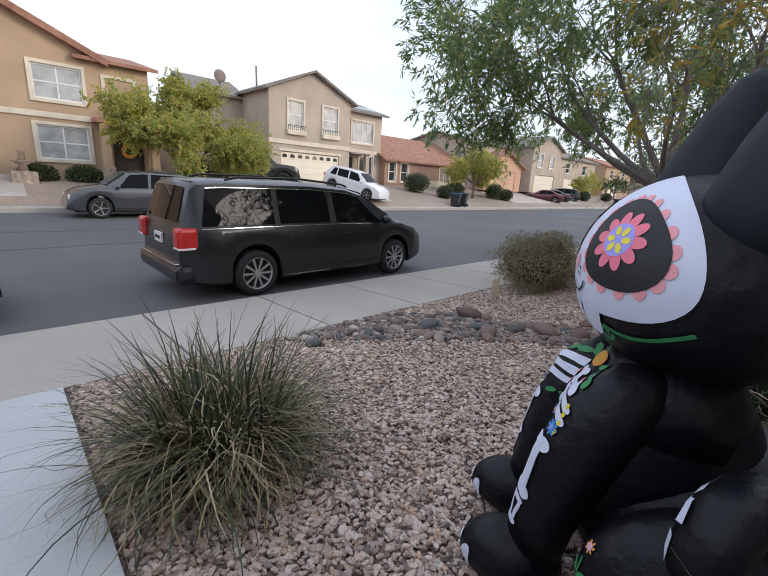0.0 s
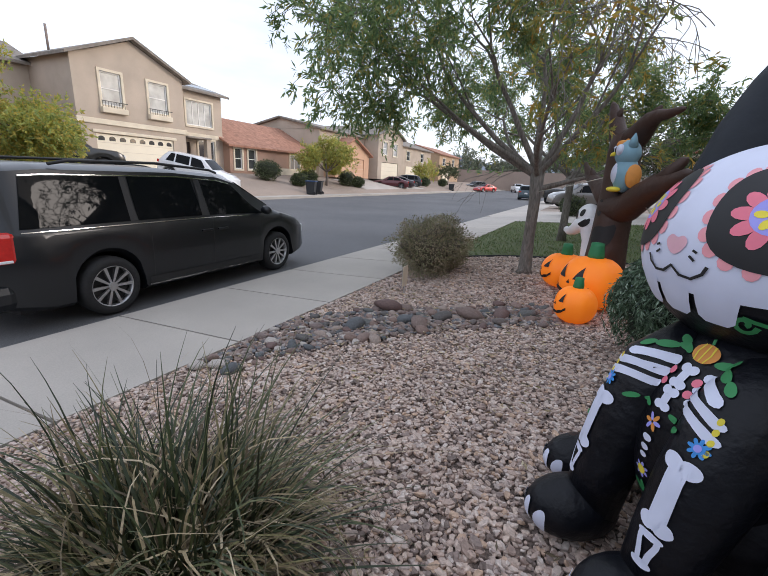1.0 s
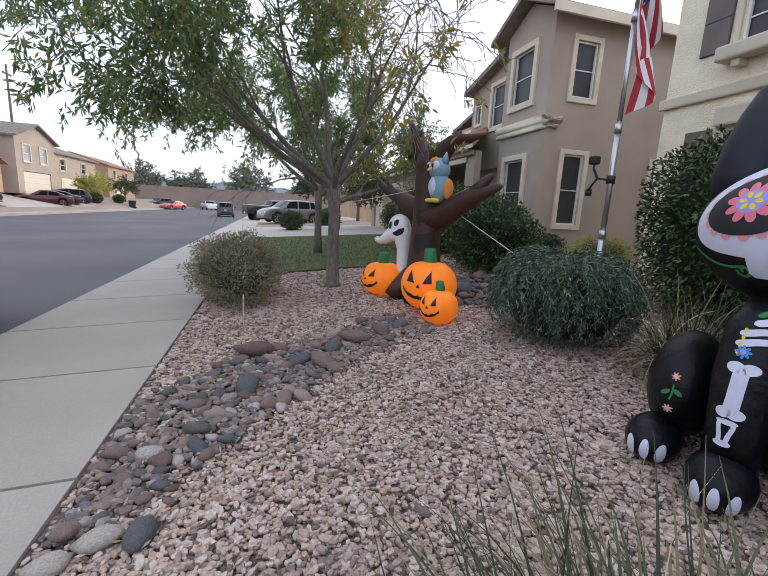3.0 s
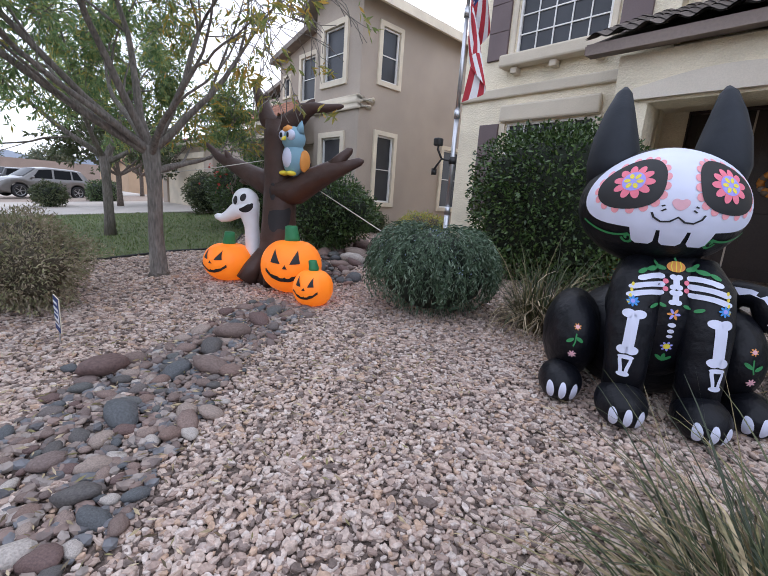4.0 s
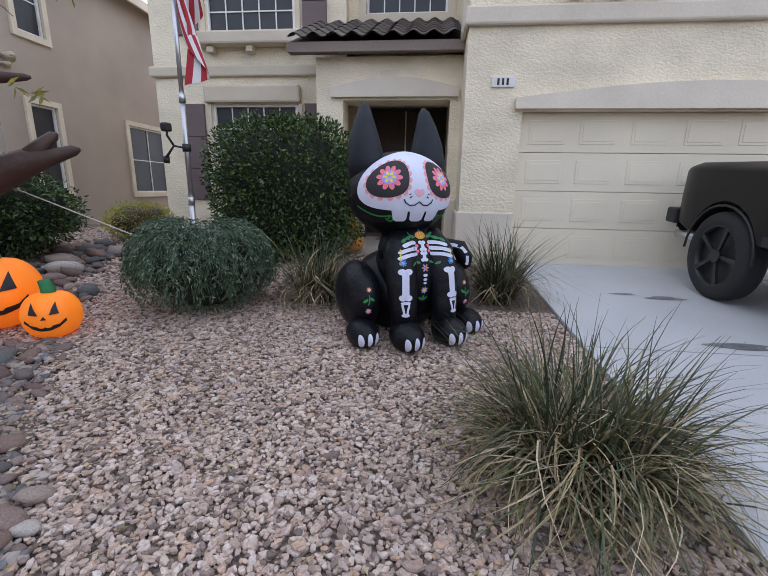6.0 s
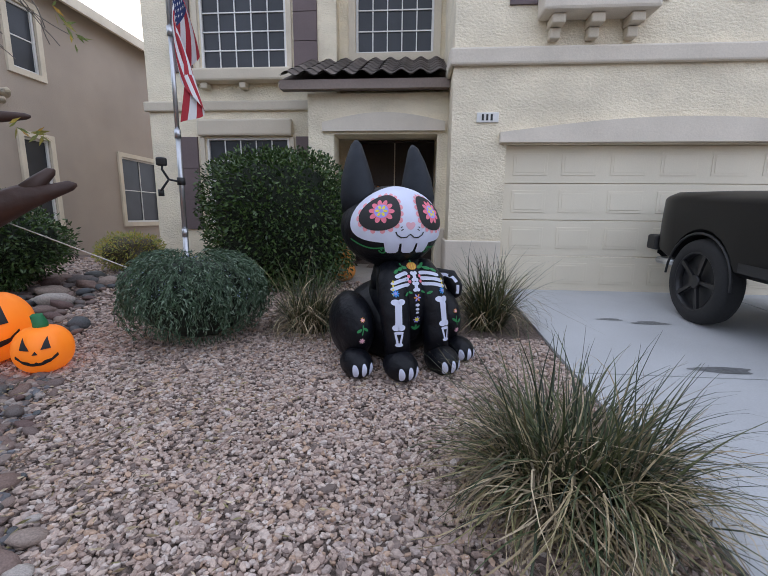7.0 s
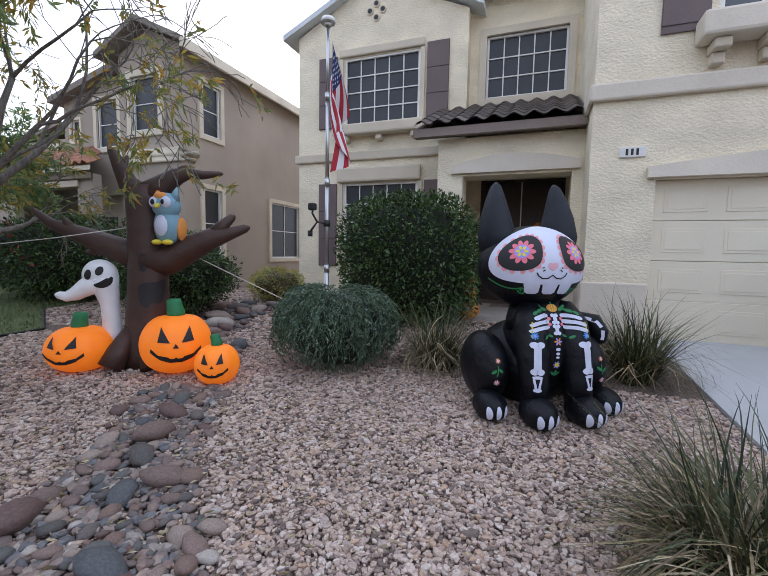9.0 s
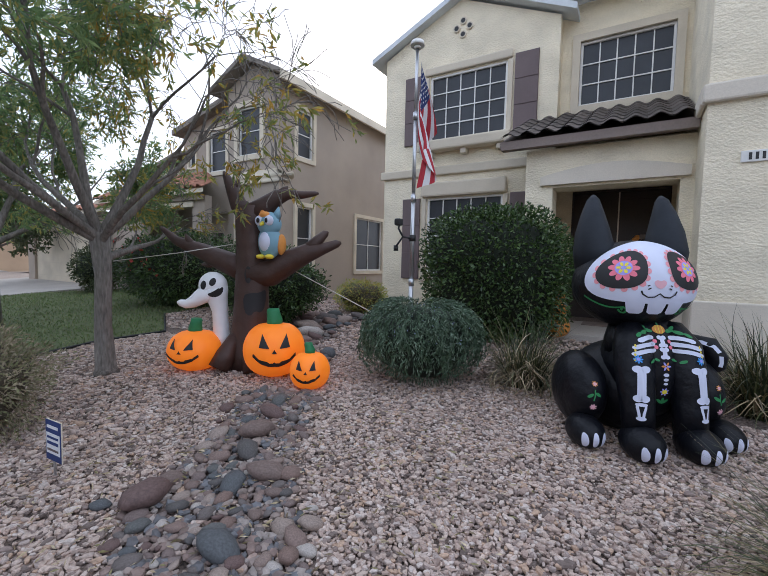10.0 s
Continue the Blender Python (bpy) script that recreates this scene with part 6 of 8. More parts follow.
tan /= np.linalg.norm(tan, axis=1, keepdims=True)
sp = sp.reshape(-1, 3)
ok = sp[:, 2] > 0.02
ob = new("foliage", leaves(sp[ok], tan[ok] * 1.0 + rng.normal(0, 0.30, tan[ok].shape), 0.046, 0.010, rng, "foliage", M["rosemary"]))
tagged(ob, kind="stuff")
ob.parent = rosemary
rng = np.random.default_rng(7)
u = rng.normal(size=(130, 3))
u /= np.linalg.norm(u, axis=1, keepdims=True)
u[:, 2] = np.abs(u[:, 2]) * 0.8
u[:, 1] = np.abs(u[:, 1])
ob = new("flowers", leaves(u * np.array([0.64, 0.60, 0.46]) + np.array([0, 0, 0.50]), rng.normal(size=(130, 3)), 0.022, 0.018, rng, "flowers", M["petal_blue"]))
ob.parent = rosemary
tagged(ob, kind="stuff")
bush((3.62, -2.35, slope(-2.3)), (1.14, 0.82, 1.04), 17000, 0.062, 0.026, M["leaf_bush"], M["bush_shade_core"], "large clipped dark green shrub under the window", 32, droop=0.1, boxy=2.9, rough=0.10, fine=True)
bush((6.58, 3.14, slope(3.2) - 0.02), (0.96, 0.62, 0.47), 17000, 0.045, 0.012, M["sage"], M["sage_shade_core"], "dry brownish-green desert shrub beside the pavement", 33, boxy=2.0, rough=0.35, inner=0.74, name="shrub", category="shrub")
bush((7.75, -1.5, slope(-1.5)), (1.15, 0.8, 0.72), 9000, 0.07, 0.03, M["leaf_bush"], M["bush_shade_core"], "dark green shrub in front of the neighbouring house", 34, rough=0.25)
bush((11.6, -2.0, slope(-2.0)), (2.2, 1.0, 0.92), 14000, 0.08, 0.034, M["leaf_bush"], M["bush_shade_core"], "dark green shrub with red blossoms", 35, rough=0.25)
rng = np.random.default_rng(8)
pos = np.stack([12.4 + rng.uniform(-1.3, 1.2, 40), -2.0 + rng.uniform(0.55, 1.0, 40), rng.uniform(1.0, 1.9, 40)], 1)
me = leaves(pos, rng.normal(size=(40, 3)), 0.09, 0.08, rng, "blossoms", M["petal_red"])
tagged(new("blossoms", me), "red blossoms on the shrub", "flowers", kind="stuff")
bush((6.9, -3.4, slope(-3.4)), (0.62, 0.5, 0.36), 3500, 0.06, 0.016, M["leaf_yellow"], M["sage_shade_core"], "small light green shrub by the wall", 36, rough=0.25, name="shrub", category="shrub")
bush((9.3, -4.0, slope(-4)), (0.5, 0.4, 0.3), 2500, 0.06, 0.02, M["leaf_far"], M["bush_shade_core"], "low green shrub against the wall", 37, rough=0.3, name="shrub", category="shrub")
bush((17.0, -2.5, slope(-2.5)), (0.8, 0.7, 0.75), 3500, 0.09, 0.04, M["leaf_far"], M["bush_shade_core"], "green shrub beside the pale garage", 38, rough=0.25)
bush((23.0, 1.6, 0), (0.9, 0.6, 0.5), 2500, 0.1, 0.04, M["leaf_far"], M["bush_shade_core"], "low shrub beside the driveway", 39, rough=0.3)
bush((27.5, -1.0, 0), (1.1, 0.7, 0.6), 2500, 0.1, 0.05, M["leaf_bush"], M["bush_shade_core"], "clipped dark hedge beside the far driveway", 47, boxy=4)
for i, (x, y, z, r, h) in enumerate(((26.4, 24.6, 0.7, 1.2, 0.8), (28.2, 22.8, 0.35, 0.8, 0.5), (30.6, 23.6, 0.5, 0.9, 0.6), (36.0, 23.0, 0.4, 1.0, 0.7), (37.2, 22.4, 0.3, 0.8, 0.5), (-1.2, 24.3, 0.5, 0.9, 0.45), (1.4, 24.4, 0.5, 0.7, 0.4), (3.1, 24.4, 0.5, 0.7, 0.4), (58, 23, 0.4, 0.9, 0.6), (66, 23, 0.4, 0.9, 0.6))):
    bush((x, y, z), (r, r * 0.8, h), 1800, 0.13, 0.06, M["leaf_far"], M["bush_shade_core"], "clipped round green shrub across the street", 50 + i, rough=0.12, group="shrubs across the street")


def clump(at, n, height, reach, seed, label, width=0.013, dry=0.25):
    """A fountain of long arching grass blades, the withered ones curled over at their tips."""
    rng = np.random.default_rng(seed)
    k = 9
    a = rng.uniform(0, 2 * np.pi, n)
    lean = np.abs(rng.normal(0.62, 0.48, n)).clip(0.02, 1.6)
    ln = height * rng.uniform(0.5, 1.25, n)
    r0 = reach * 0.34 * np.sqrt(rng.random(n))
    a0 = a + rng.normal(0, 0.9, n)
    p = np.stack([r0 * np.cos(a0), r0 * np.sin(a0), np.zeros(n)], 1)
    side = np.stack([-np.sin(a), np.cos(a), np.zeros(n)], 1)
    out = np.stack([np.cos(a), np.sin(a), np.zeros(n)], 1)
    withered = np.arange(n) < n * dry
    curl = np.where(withered, rng.uniform(0.12, 0.75, n), np.where(rng.random(n) < 0.4, rng.uniform(0.12, 0.42, n), rng.uniform(0.0, 0.14, n)))
    sway = rng.normal(0, 0.12, n)
    turn = np.where(withered, rng.normal(0, 0.34, n), rng.normal(0, 0.05, n))
    kink = np.where(withered, rng.normal(0, 0.55, n), 0.0)
    ln = np.where(withered, ln * 0.92, ln)
    verts = []
    ang = lean * 0.55
    w0 = width * rng.uniform(0.5, 1.15, n)
    for i in range(k + 1):
        f = i / k
        w = w0 * (1 - f ** 1.6) + 0.0012
        verts += [p - side * w[:, None] / 2, p + side * w[:, None] / 2]
        step = (ln / k)[:, None]
        p = p + step * (out * np.sin(ang)[:, None] + np.array([0, 0, 1.0]) * np.cos(ang)[:, None] + side * sway[:, None])
        p[:, 2] = np.maximum(p[:, 2], 0.02 + 0.02 * rng.random(n))
        ang = np.minimum(ang + curl * (0.25 + 1.5 * f) + 0.06 * lean + kink * (i == k - 3), 3.6)
        sway = sway + turn * f * 1.6
    v = np.stack(verts, 1).reshape(-1, 3)
    m = 2 * (k + 1)
    f = np.array([(2 * i, 2 * i + 1, 2 * i + 3, 2 * i + 2) for i in range(k)])
    t = thing("ornamental_grass", at, 0, label, "grass clump", "grass clumps")
    nd = int(n * dry)
    for nm, a0_, a1_, mat in (("dry_blades", 0, nd, "straw"), ("blades", nd, n, "grass")):
        c = a1_ - a0_
        faces = (f[None] + (np.arange(c) * m)[:, None, None]).reshape(-1, 4)
        ob = new(nm, soup(v[a0_ * m:a1_ * m], faces, nm, M[mat]))
        ob.parent = t
    return t


clump((0.72, 2.02, slope(2.0) - 0.02), 1950, 0.75, 0.85, 61, "large clump of arching green and straw grass beside the driveway", 0.015, 0.58)
clump((0.70, -0.68, slope(-0.7) - 0.02), 620, 0.88, 0.50, 62, "clump of tall green grass by the garage corner", 0.015, 0.22)
clump((2.68, -0.40, slope(-0.4) - 0.02), 640, 0.80, 0.55, 63, "clump of dry straw-green grass behind the gravel", 0.013, 0.5)
bm = bmesh.new()
rng = random.Random(4)
for i in range(34):
    a, e, ln = rng.uniform(0, 6.28), rng.uniform(0.25, 1.3), rng.uniform(0.35, 0.6)
    d = Vector((math.cos(a) * math.cos(e), math.sin(a) * math.cos(e), math.sin(e)))
    s = Vector((-math.sin(a), math.cos(a), 0)) * 0.03
    q = [Vector((0, 0, 0.05)), d * ln * 0.5, d * ln]
    vs = [bm.verts.new(p) for p in (q[0] - s * 0.6, q[0] + s * 0.6, q[1] + s, q[1] - s, q[2])]
    bm.faces.new((vs[0], vs[1], vs[2], vs[3]))
    bm.faces.new((vs[3], vs[2], vs[4]))
solid("agave", bm, M["agave"], "spiky green yucca beside the house corner", "yucca", at=(5.75, -2.9, slope(-2.9)))

# lawn blades
rng = np.random.default_rng(9)
n = 26000
pos = np.stack([rng.uniform(8.0, 18.3, n), rng.uniform(-4.8, 3.6, n), np.zeros(n)], 1)


def inside(px, py, pts):
    r = np.zeros(len(px), bool)
    for (x0, y0), (x1, y1) in zip(pts, pts[1:] + pts[:1]):
        c = ((y0 > py) != (y1 > py)) & (px < (x1 - x0) * (py - y0) / ((y1 - y0) + 1e-12) + x0)
        r ^= c
    return r


pos = pos[inside(pos[:, 0], pos[:, 1], lawn_pts)]
pos[:, 2] = 0.10 - 0.06 * pos[:, 1] - 0.01
dirs = rng.normal(0, 0.5, pos.shape) + np.array([0, 0, 1.0])
tagged(new("lawn_grass", leaves(pos, dirs, 0.06, 0.014, rng, "lawn_grass", M["blade"])), "short green lawn grass", "grass", kind="stuff")

# ---- inflatable decorations ----
from mathutils.bvhtree import BVHTree


class Print:
    """Lays printed shapes onto a blown-up form, a few millimetres proud."""

    def __init__(self, bm):
        self.bm = bm
        bm.normal_update()
        self.tree = BVHTree.FromBMesh(bm)
        self.layer = 0.004

    def ray(self, o, d, lift):
        p, n, _, _ = self.tree.ray_cast(Vector(o), Vector(d).normalized(), 6.0)
        if p is None:
            p, n, _, _ = self.tree.find_nearest(Vector(o) + Vector(d).normalized() * 1.0)
        if n.dot(Vector(d)) > 0:
            n = -n
        return p + n * lift

    def shape(self, pts, place, mi, lift, rings=4):
        cx, cy = sum(p[0] for p in pts) / len(pts), sum(p[1] for p in pts) / len(pts)
        rows = []
        for r in range(1, rings + 1):
            k = r / rings
            rows.append([self.bm.verts.new(place(cx + (x - cx) * k, cy + (y - cy) * k, lift)) for x, y in pts])
        c = self.bm.verts.new(place(cx, cy, lift))
        n = len(pts)
        for i in range(n):
            f = self.bm.faces.new((c, rows[0][i], rows[0][(i + 1) % n]))
            f.material_index, f.smooth = mi, True
            for a, b in zip(rows, rows[1:]):
                f = self.bm.faces.new((a[i], b[i], b[(i + 1) % n], a[(i + 1) % n]))
                f.material_index, f.smooth = mi, True


def oval(cx, cy, rx, ry, turn=0.0, n=20):
    c, s = math.cos(turn), math.sin(turn)
    return [(cx + rx * math.cos(a) * c - ry * math.sin(a) * s, cy + rx * math.cos(a) * s + ry * math.sin(a) * c) for a in [2 * math.pi * i / n for i in range(n)]]


def dense(pts, k=4):
    out = []
    for (x0, y0), (x1, y1) in zip(pts, pts[1:] + pts[:1]):
        out += [(x0 + (x1 - x0) * i / k, y0 + (y1 - y0) * i / k) for i in range(k)]
    return out


def smooth_loop(pts, times=2):
    for _ in range(times):
        out = []
        for (x0, y0), (x1, y1) in zip(pts, pts[1:] + pts[:1]):
            out += [(0.75 * x0 + 0.25 * x1, 0.75 * y0 + 0.25 * y1), (0.25 * x0 + 0.75 * x1, 0.25 * y0 + 0.75 * y1)]
        pts = out
    return pts


def strip(pr, line, width, place, mi, lift, taper=False):
    """A printed line of even width."""
    vs = []
    for i, (x, y) in enumerate(line):
        x0, y0 = line[max(0, i - 1)]
        x1, y1 = line[min(len(line) - 1, i + 1)]
        l = math.hypot(x1 - x0, y1 - y0) or 1
        w = width / 2 * (math.sin(math.pi * (0.08 + 0.84 * i / (len(line) - 1))) if taper else 1)
        nx, ny = -(y1 - y0) / l * w, (x1 - x0) / l * w
        vs.append((pr.bm.verts.new(place(x + nx, y + ny, lift)), pr.bm.verts.new(place(x - nx, y - ny, lift))))
    for a, b in zip(vs, vs[1:]):
        f = pr.bm.faces.new((a[0], b[0], b[1], a[1]))
        f.material_index, f.smooth = mi, True


def flower(pr, cx, cy, r, place, petals, petal_mi, mid_mi, dot_mi, lift, sx=1.0, sy=1.0):
    for k in range(petals):
        a = 2 * math.pi * k / petals
        pts = oval(0.68 * math.cos(a), 0.68 * math.sin(a), 0.34, 0.20, a, 12)
        pr.shape([(cx + x * r * sx, cy + y * r * sy) for x, y in pts], place, petal_mi, lift, 2)
    pr.shape([(cx + x * r * sx, cy + y * r * sy) for x, y in oval(0, 0, 0.56, 0.56)], place, mid_mi, lift + 0.001, 2)
    if dot_mi is not None:
        for k in range(6):
            a = 2 * math.pi * k / 6
            pts = oval(0.31 * math.cos(a), 0.31 * math.sin(a), 0.17, 0.11, a, 10)
            pr.shape([(cx + x * r * sx, cy + y * r * sy) for x, y in pts], place, dot_mi, lift + 0.002, 1)


CAT_MATS = ["nylon_black", "nylon_navy", "nylon_white", "ink_black", "ink_pink", "ink_blush", "ink_lilac", "ink_yellow", "ink_green", "ink_blue", "ink_orange", "ink_rose"]
BLACK, NAVY, WHITE, INK, PINK, BLUSH, LILAC, YELLOW, GREEN, BLUE, ORANGE, ROSE = range(12)


def build_cat():
    bm = bmesh.new()
    bx = -0.08
    HC, HR = Vector((0.0, 0.10, 1.222)), (0.445, 0.375, 0.35)
    # torso, neck, haunches, feet
    blob(bm, (bx, 0.14, 0.56), (0.28, 0.34, 0.42), 32, 20)
    blob(bm, (bx, -0.08, 0.36), (0.44, 0.46, 0.38), 32, 20)
    tube(bm, [(bx, 0.14, 0.70), (bx + 0.01, 0.13, 0.82), (bx + 0.04, 0.11, 0.95)], [0.27, 0.255, 0.19], 24)
    for s in (-1, 1):
        blob(bm, (bx + s * 0.44, 0.06, 0.36), (0.18, 0.34, 0.30), 24, 16)
        blob(bm, (bx + s * 0.50, 0.36, 0.11), (0.13, 0.19, 0.12), 24, 14)
        x = bx + s * 0.185
        tube(bm, [(x - s * 0.06, 0.16, 0.93), (x - s * 0.035, 0.25, 0.875), (x - s * 0.01, 0.345, 0.76), (x, 0.42, 0.55), (x, 0.475, 0.33), (x, 0.50, 0.14)], [0.02, 0.10, 0.135, 0.130, 0.112, 0.105], 22)
        blob(bm, (x + s * 0.01, 0.57, 0.115), (0.135, 0.19, 0.125), 24, 14)
    # tail curled up beside the haunch
    tube(bm, [(bx - 0.36, -0.18, 0.30), (bx - 0.42, -0.14, 0.48), (bx - 0.42, -0.05, 0.66), (bx - 0.46, 0.05, 0.75), (bx - 0.54, 0.13, 0.74), (bx - 0.575, 0.17, 0.65), (bx - 0.57, 0.18, 0.58), (bx - 0.565, 0.185, 0.55)],
         [0.11, 0.095, 0.085, 0.08, 0.08, 0.078, 0.06, 0.02], 16)
    # head and ears
    blob(bm, HC, HR, 48, 30, BLACK)
    for s in (-1, 1):
        before = set(bm.verts)
        pts = [(s * 0.265, 0.04, 1.36), (s * 0.285, 0.04, 1.49), (s * 0.29, 0.02, 1.64), (s * 0.285, 0.0, 1.79), (s * 0.275, -0.02, 1.91), (s * 0.27, -0.03, 1.95)]
        tube(bm, pts, [0.15, 0.15, 0.125, 0.085, 0.045, 0.012], 22, True, NAVY)
        for q in set(bm.verts) - before:
            q.co.y = 0.02 + (q.co.y - 0.02) * 1.22
    pr = Print(bm)

    def on_head(u, v, lift):
        a, b = radians(u), radians(v)
        d = Vector((math.sin(a) * math.cos(b) * HR[0], math.cos(a) * math.cos(b) * HR[1], math.sin(b) * HR[2]))
        n = Vector((d.x / HR[0] ** 2, d.y / HR[1] ** 2, d.z / HR[2] ** 2)).normalized()
        return HC + d + n * lift

    # the pale mask
    half = [(0, 74), (26, 70), (48, 58), (64, 36), (71, 12), (69, -5), (55, -16), (30, -20), (0, -21)]
    mask = half + [(-u, v) for u, v in half[-2:0:-1]]
    pr.shape(smooth_loop(mask, 2), on_head, WHITE, 0.006, 12)
    # nose blush, smile, whisker dots
    pr.shape(smooth_loop([(-6, 5), (-3, 8), (0, 6), (3, 8), (6, 5), (4, 0), (0, -3), (-4, 0)], 2), on_head, BLUSH, 0.009, 3)
    strip(pr, [(-16, -5), (-14.5, -9), (-10, -12.5), (-4.5, -12), (0, -8), (4.5, -12), (10, -12.5), (14.5, -9), (16, -5)], 1.5, on_head, INK, 0.011)
    for s in (-1, 1):
        strip(pr, [(s * 8, -1.5), (s * 10.5, -3.5)], 1.2, on_head, INK, 0.011)
        strip(pr, [(s * 9, 1.5), (s * 11, 0.5)], 1.2, on_head, INK, 0.011)
        # scalloped pink rim, dark eye patch, flower
        eye = smooth_loop([(s * 10, 20), (s * 12, 38), (s * 23, 47), (s * 40, 43), (s * 56, 26), (s * 59, 9), (s * 48, -3), (s * 27, -4), (s * 13, 4)], 2)
        cx, cy = s * 33, 21
        for k in range(0, len(eye), 2):
            ex, ey = eye[k]
            pr.shape(oval(cx + (ex - cx) * 1.02, cy + (ey - cy) * 1.02, 2.9, 3.8, 0, 10), on_head, ROSE, 0.0085 + 0.0002 * (k % 4), 2)
        pr.shape(eye, on_head, INK, 0.011, 7)
        flower(pr, s * 32, 21, 13.6, on_head, 10, PINK, LILAC, YELLOW, 0.0135, 1.05, 1.15)
        # green scrolls along the jaw
        line = [(s * (72 - 4.2 * k), -15 - 13 * math.sin(math.pi * k / 12 * 0.8)) for k in range(11)]
        strip(pr, line, 2.2, on_head, GREEN, 0.006)
        curl = [(s * (31 + 5 * (1 - k / 16) * math.cos(k * 0.55)), -30 - 6 * (1 - k / 16) * math.sin(k * 0.55)) for k in range(14)]
        strip(pr, curl, 2.4, on_head, GREEN, 0.007)
    # teeth
    for u0, u1 in ((-29, -11), (-9, 9), (11, 29)):
        pr.shape(dense([(u0, -18), (u1, -18), (u1 - 1, -32), (u1 - 4, -35), (u0 + 4, -35), (u0 + 1, -32)], 2), on_head, WHITE, 0.008, 3)

    # prints on the front, laid on from ahead
    def on_front(x, z, lift):
        return pr.ray((x, 2.0, z), (0, -1, 0), lift)

    def leaf(x, z, r, turn, mi=GREEN):
        pr.shape(oval(x, z, r, r * 0.42, turn, 12), on_front, mi, 0.006, 2)
    def round_chest(deg, z, lift):
        a = radians(deg)
        d = Vector((math.sin(a), math.cos(a), 0))
        return pr.ray(Vector((bx, 0.12, z)) + d * 1.5, -d, lift)

    def on_leg(x, z, lift):
        t = 0.24 if x > bx else -0.24
        z = 0.65 - (0.62 - z) * 0.80
        return pr.ray((x + t * 1.55, 2.0, z), (-t, -1, 0), lift)
    for s in (-1, 1):
        for k, (z, x0, x1, dz) in enumerate(((0.838, 14, 28, -0.010), (0.797, 13, 32, -0.020), (0.754, 13, 32, -0.022))):
            ln = [(s * (x0 + (x1 - x0) * i / 8) / 250, z + dz * (i / 8) ** 2 + 0.006 * math.sin(math.pi * i / 8)) for i in range(9)]
            wrap = lambda x, y, lift: round_chest(x * 250, y, lift)
            strip(pr, ln, 0.027, wrap, WHITE, 0.006)
            for ex, ez in (ln[0], ln[-1]):
                pr.shape(oval(ex, ez, 0.013, 0.0135, 0, 10), wrap, WHITE, 0.0062, 1)
        leaf(bx + s * 0.075, 0.886, 0.030, 0.2 * s)
        leaf(bx + s * 0.125, 0.878, 0.030, -0.2 * s)
        leaf(bx + s * 0.175, 0.862, 0.026, -0.5 * s)
        leaf(bx + s * 0.10, 0.905, 0.020, 0.8 * s)
        leaf(bx + s * 0.06, 0.69, 0.022, 0.3)
        leaf(bx + s * 0.11, 0.685, 0.024, -0.5)
        for x, z in ((0.062, 0.815), (0.062, 0.775)):
            pr.shape(oval(bx + s * x * 0.8, z, 0.013, 0.013, 0, 10), on_front, PINK, 0.0065, 1)
        for i in range(4):
            pr.shape(oval(bx + s * (0.222 + 0.004 * i), 0.79 - 0.032 * i, 0.007, 0.011, 0, 10), on_front, YELLOW, 0.0065, 1)
        # shoulder flower and leg bones
        flower(pr, bx + s * 0.215, 0.698, 0.029, on_front, 8, BLUE, BLUE, None, 0.0065)
        pr.shape(oval(bx + s * 0.215, 0.698, 0.011, 0.011, 0, 10), on_front, LILAC, 0.009, 1)
        x = bx + s * 0.185
        for part_pts in (oval(x, 0.46, 0.028, 0.14), oval(x - 0.025, 0.595, 0.034, 0.03), oval(x + 0.025, 0.595, 0.034, 0.03), oval(x - 0.023, 0.345, 0.03, 0.03), oval(x + 0.023, 0.345, 0.03, 0.03)):
            pr.shape(part_pts, on_leg, WHITE, 0.006, 4)
        strip(pr, [(x, 0.36 + 0.02 * i) for i in range(12)], 0.058, on_leg, WHITE, 0.0062)
        for dx in (-1, 1):
            strip(pr, [(x + dx * 0.026, 0.295), (x + dx * 0.026, 0.27), (x + dx * 0.016, 0.22), (x + dx * 0.012, 0.18)], 0.017, on_leg, WHITE, 0.006)
        pr.shape(oval(x, 0.295, 0.04, 0.015), on_leg, WHITE, 0.0062, 1)
        pr.shape(oval(x, 0.175, 0.032, 0.018), on_leg, WHITE, 0.0062, 1)
        # toes
        for fx, fy in ((x + s * 0.01, 0.0), (bx + s * 0.50, 0.0)):
            for k in (-1, 0, 1):
                pr.shape(oval(fx + k * 0.062, 0.105 - 0.008 * abs(k), 0.020, 0.052, -0.12 * k), on_front, WHITE, 0.006, 3)

        # flowers on the haunches, laid on from ahead and the side
        def on_flank(a, z, lift, s=s):
            return pr.ray((bx + s * 0.43 + a, 1.4, z), (0, -1.0, 0), lift)
        fx = 0.0
        for cxx, czz, rr in ((0.02 * s, 0.47, 0.022), (0.03 * s, 0.30, 0.026)):
            flower(pr, cxx, czz, rr * 0.9, on_flank, 7, ORANGE if czz > 0.4 else BLUSH, BLUSH, None, 0.006)
        strip(pr, [(0.02 * s, 0.43), (0.022 * s, 0.38), (0.03 * s, 0.35)], 0.008, on_flank, GREEN, 0.005)
        pr.shape(oval(0.0, 0.395, 0.024, 0.011, 0.7, 10), on_flank, GREEN, 0.006, 1)
        pr.shape(oval(0.05 * s, 0.385, 0.024, 0.011, -0.7, 10), on_flank, GREEN, 0.006, 1)
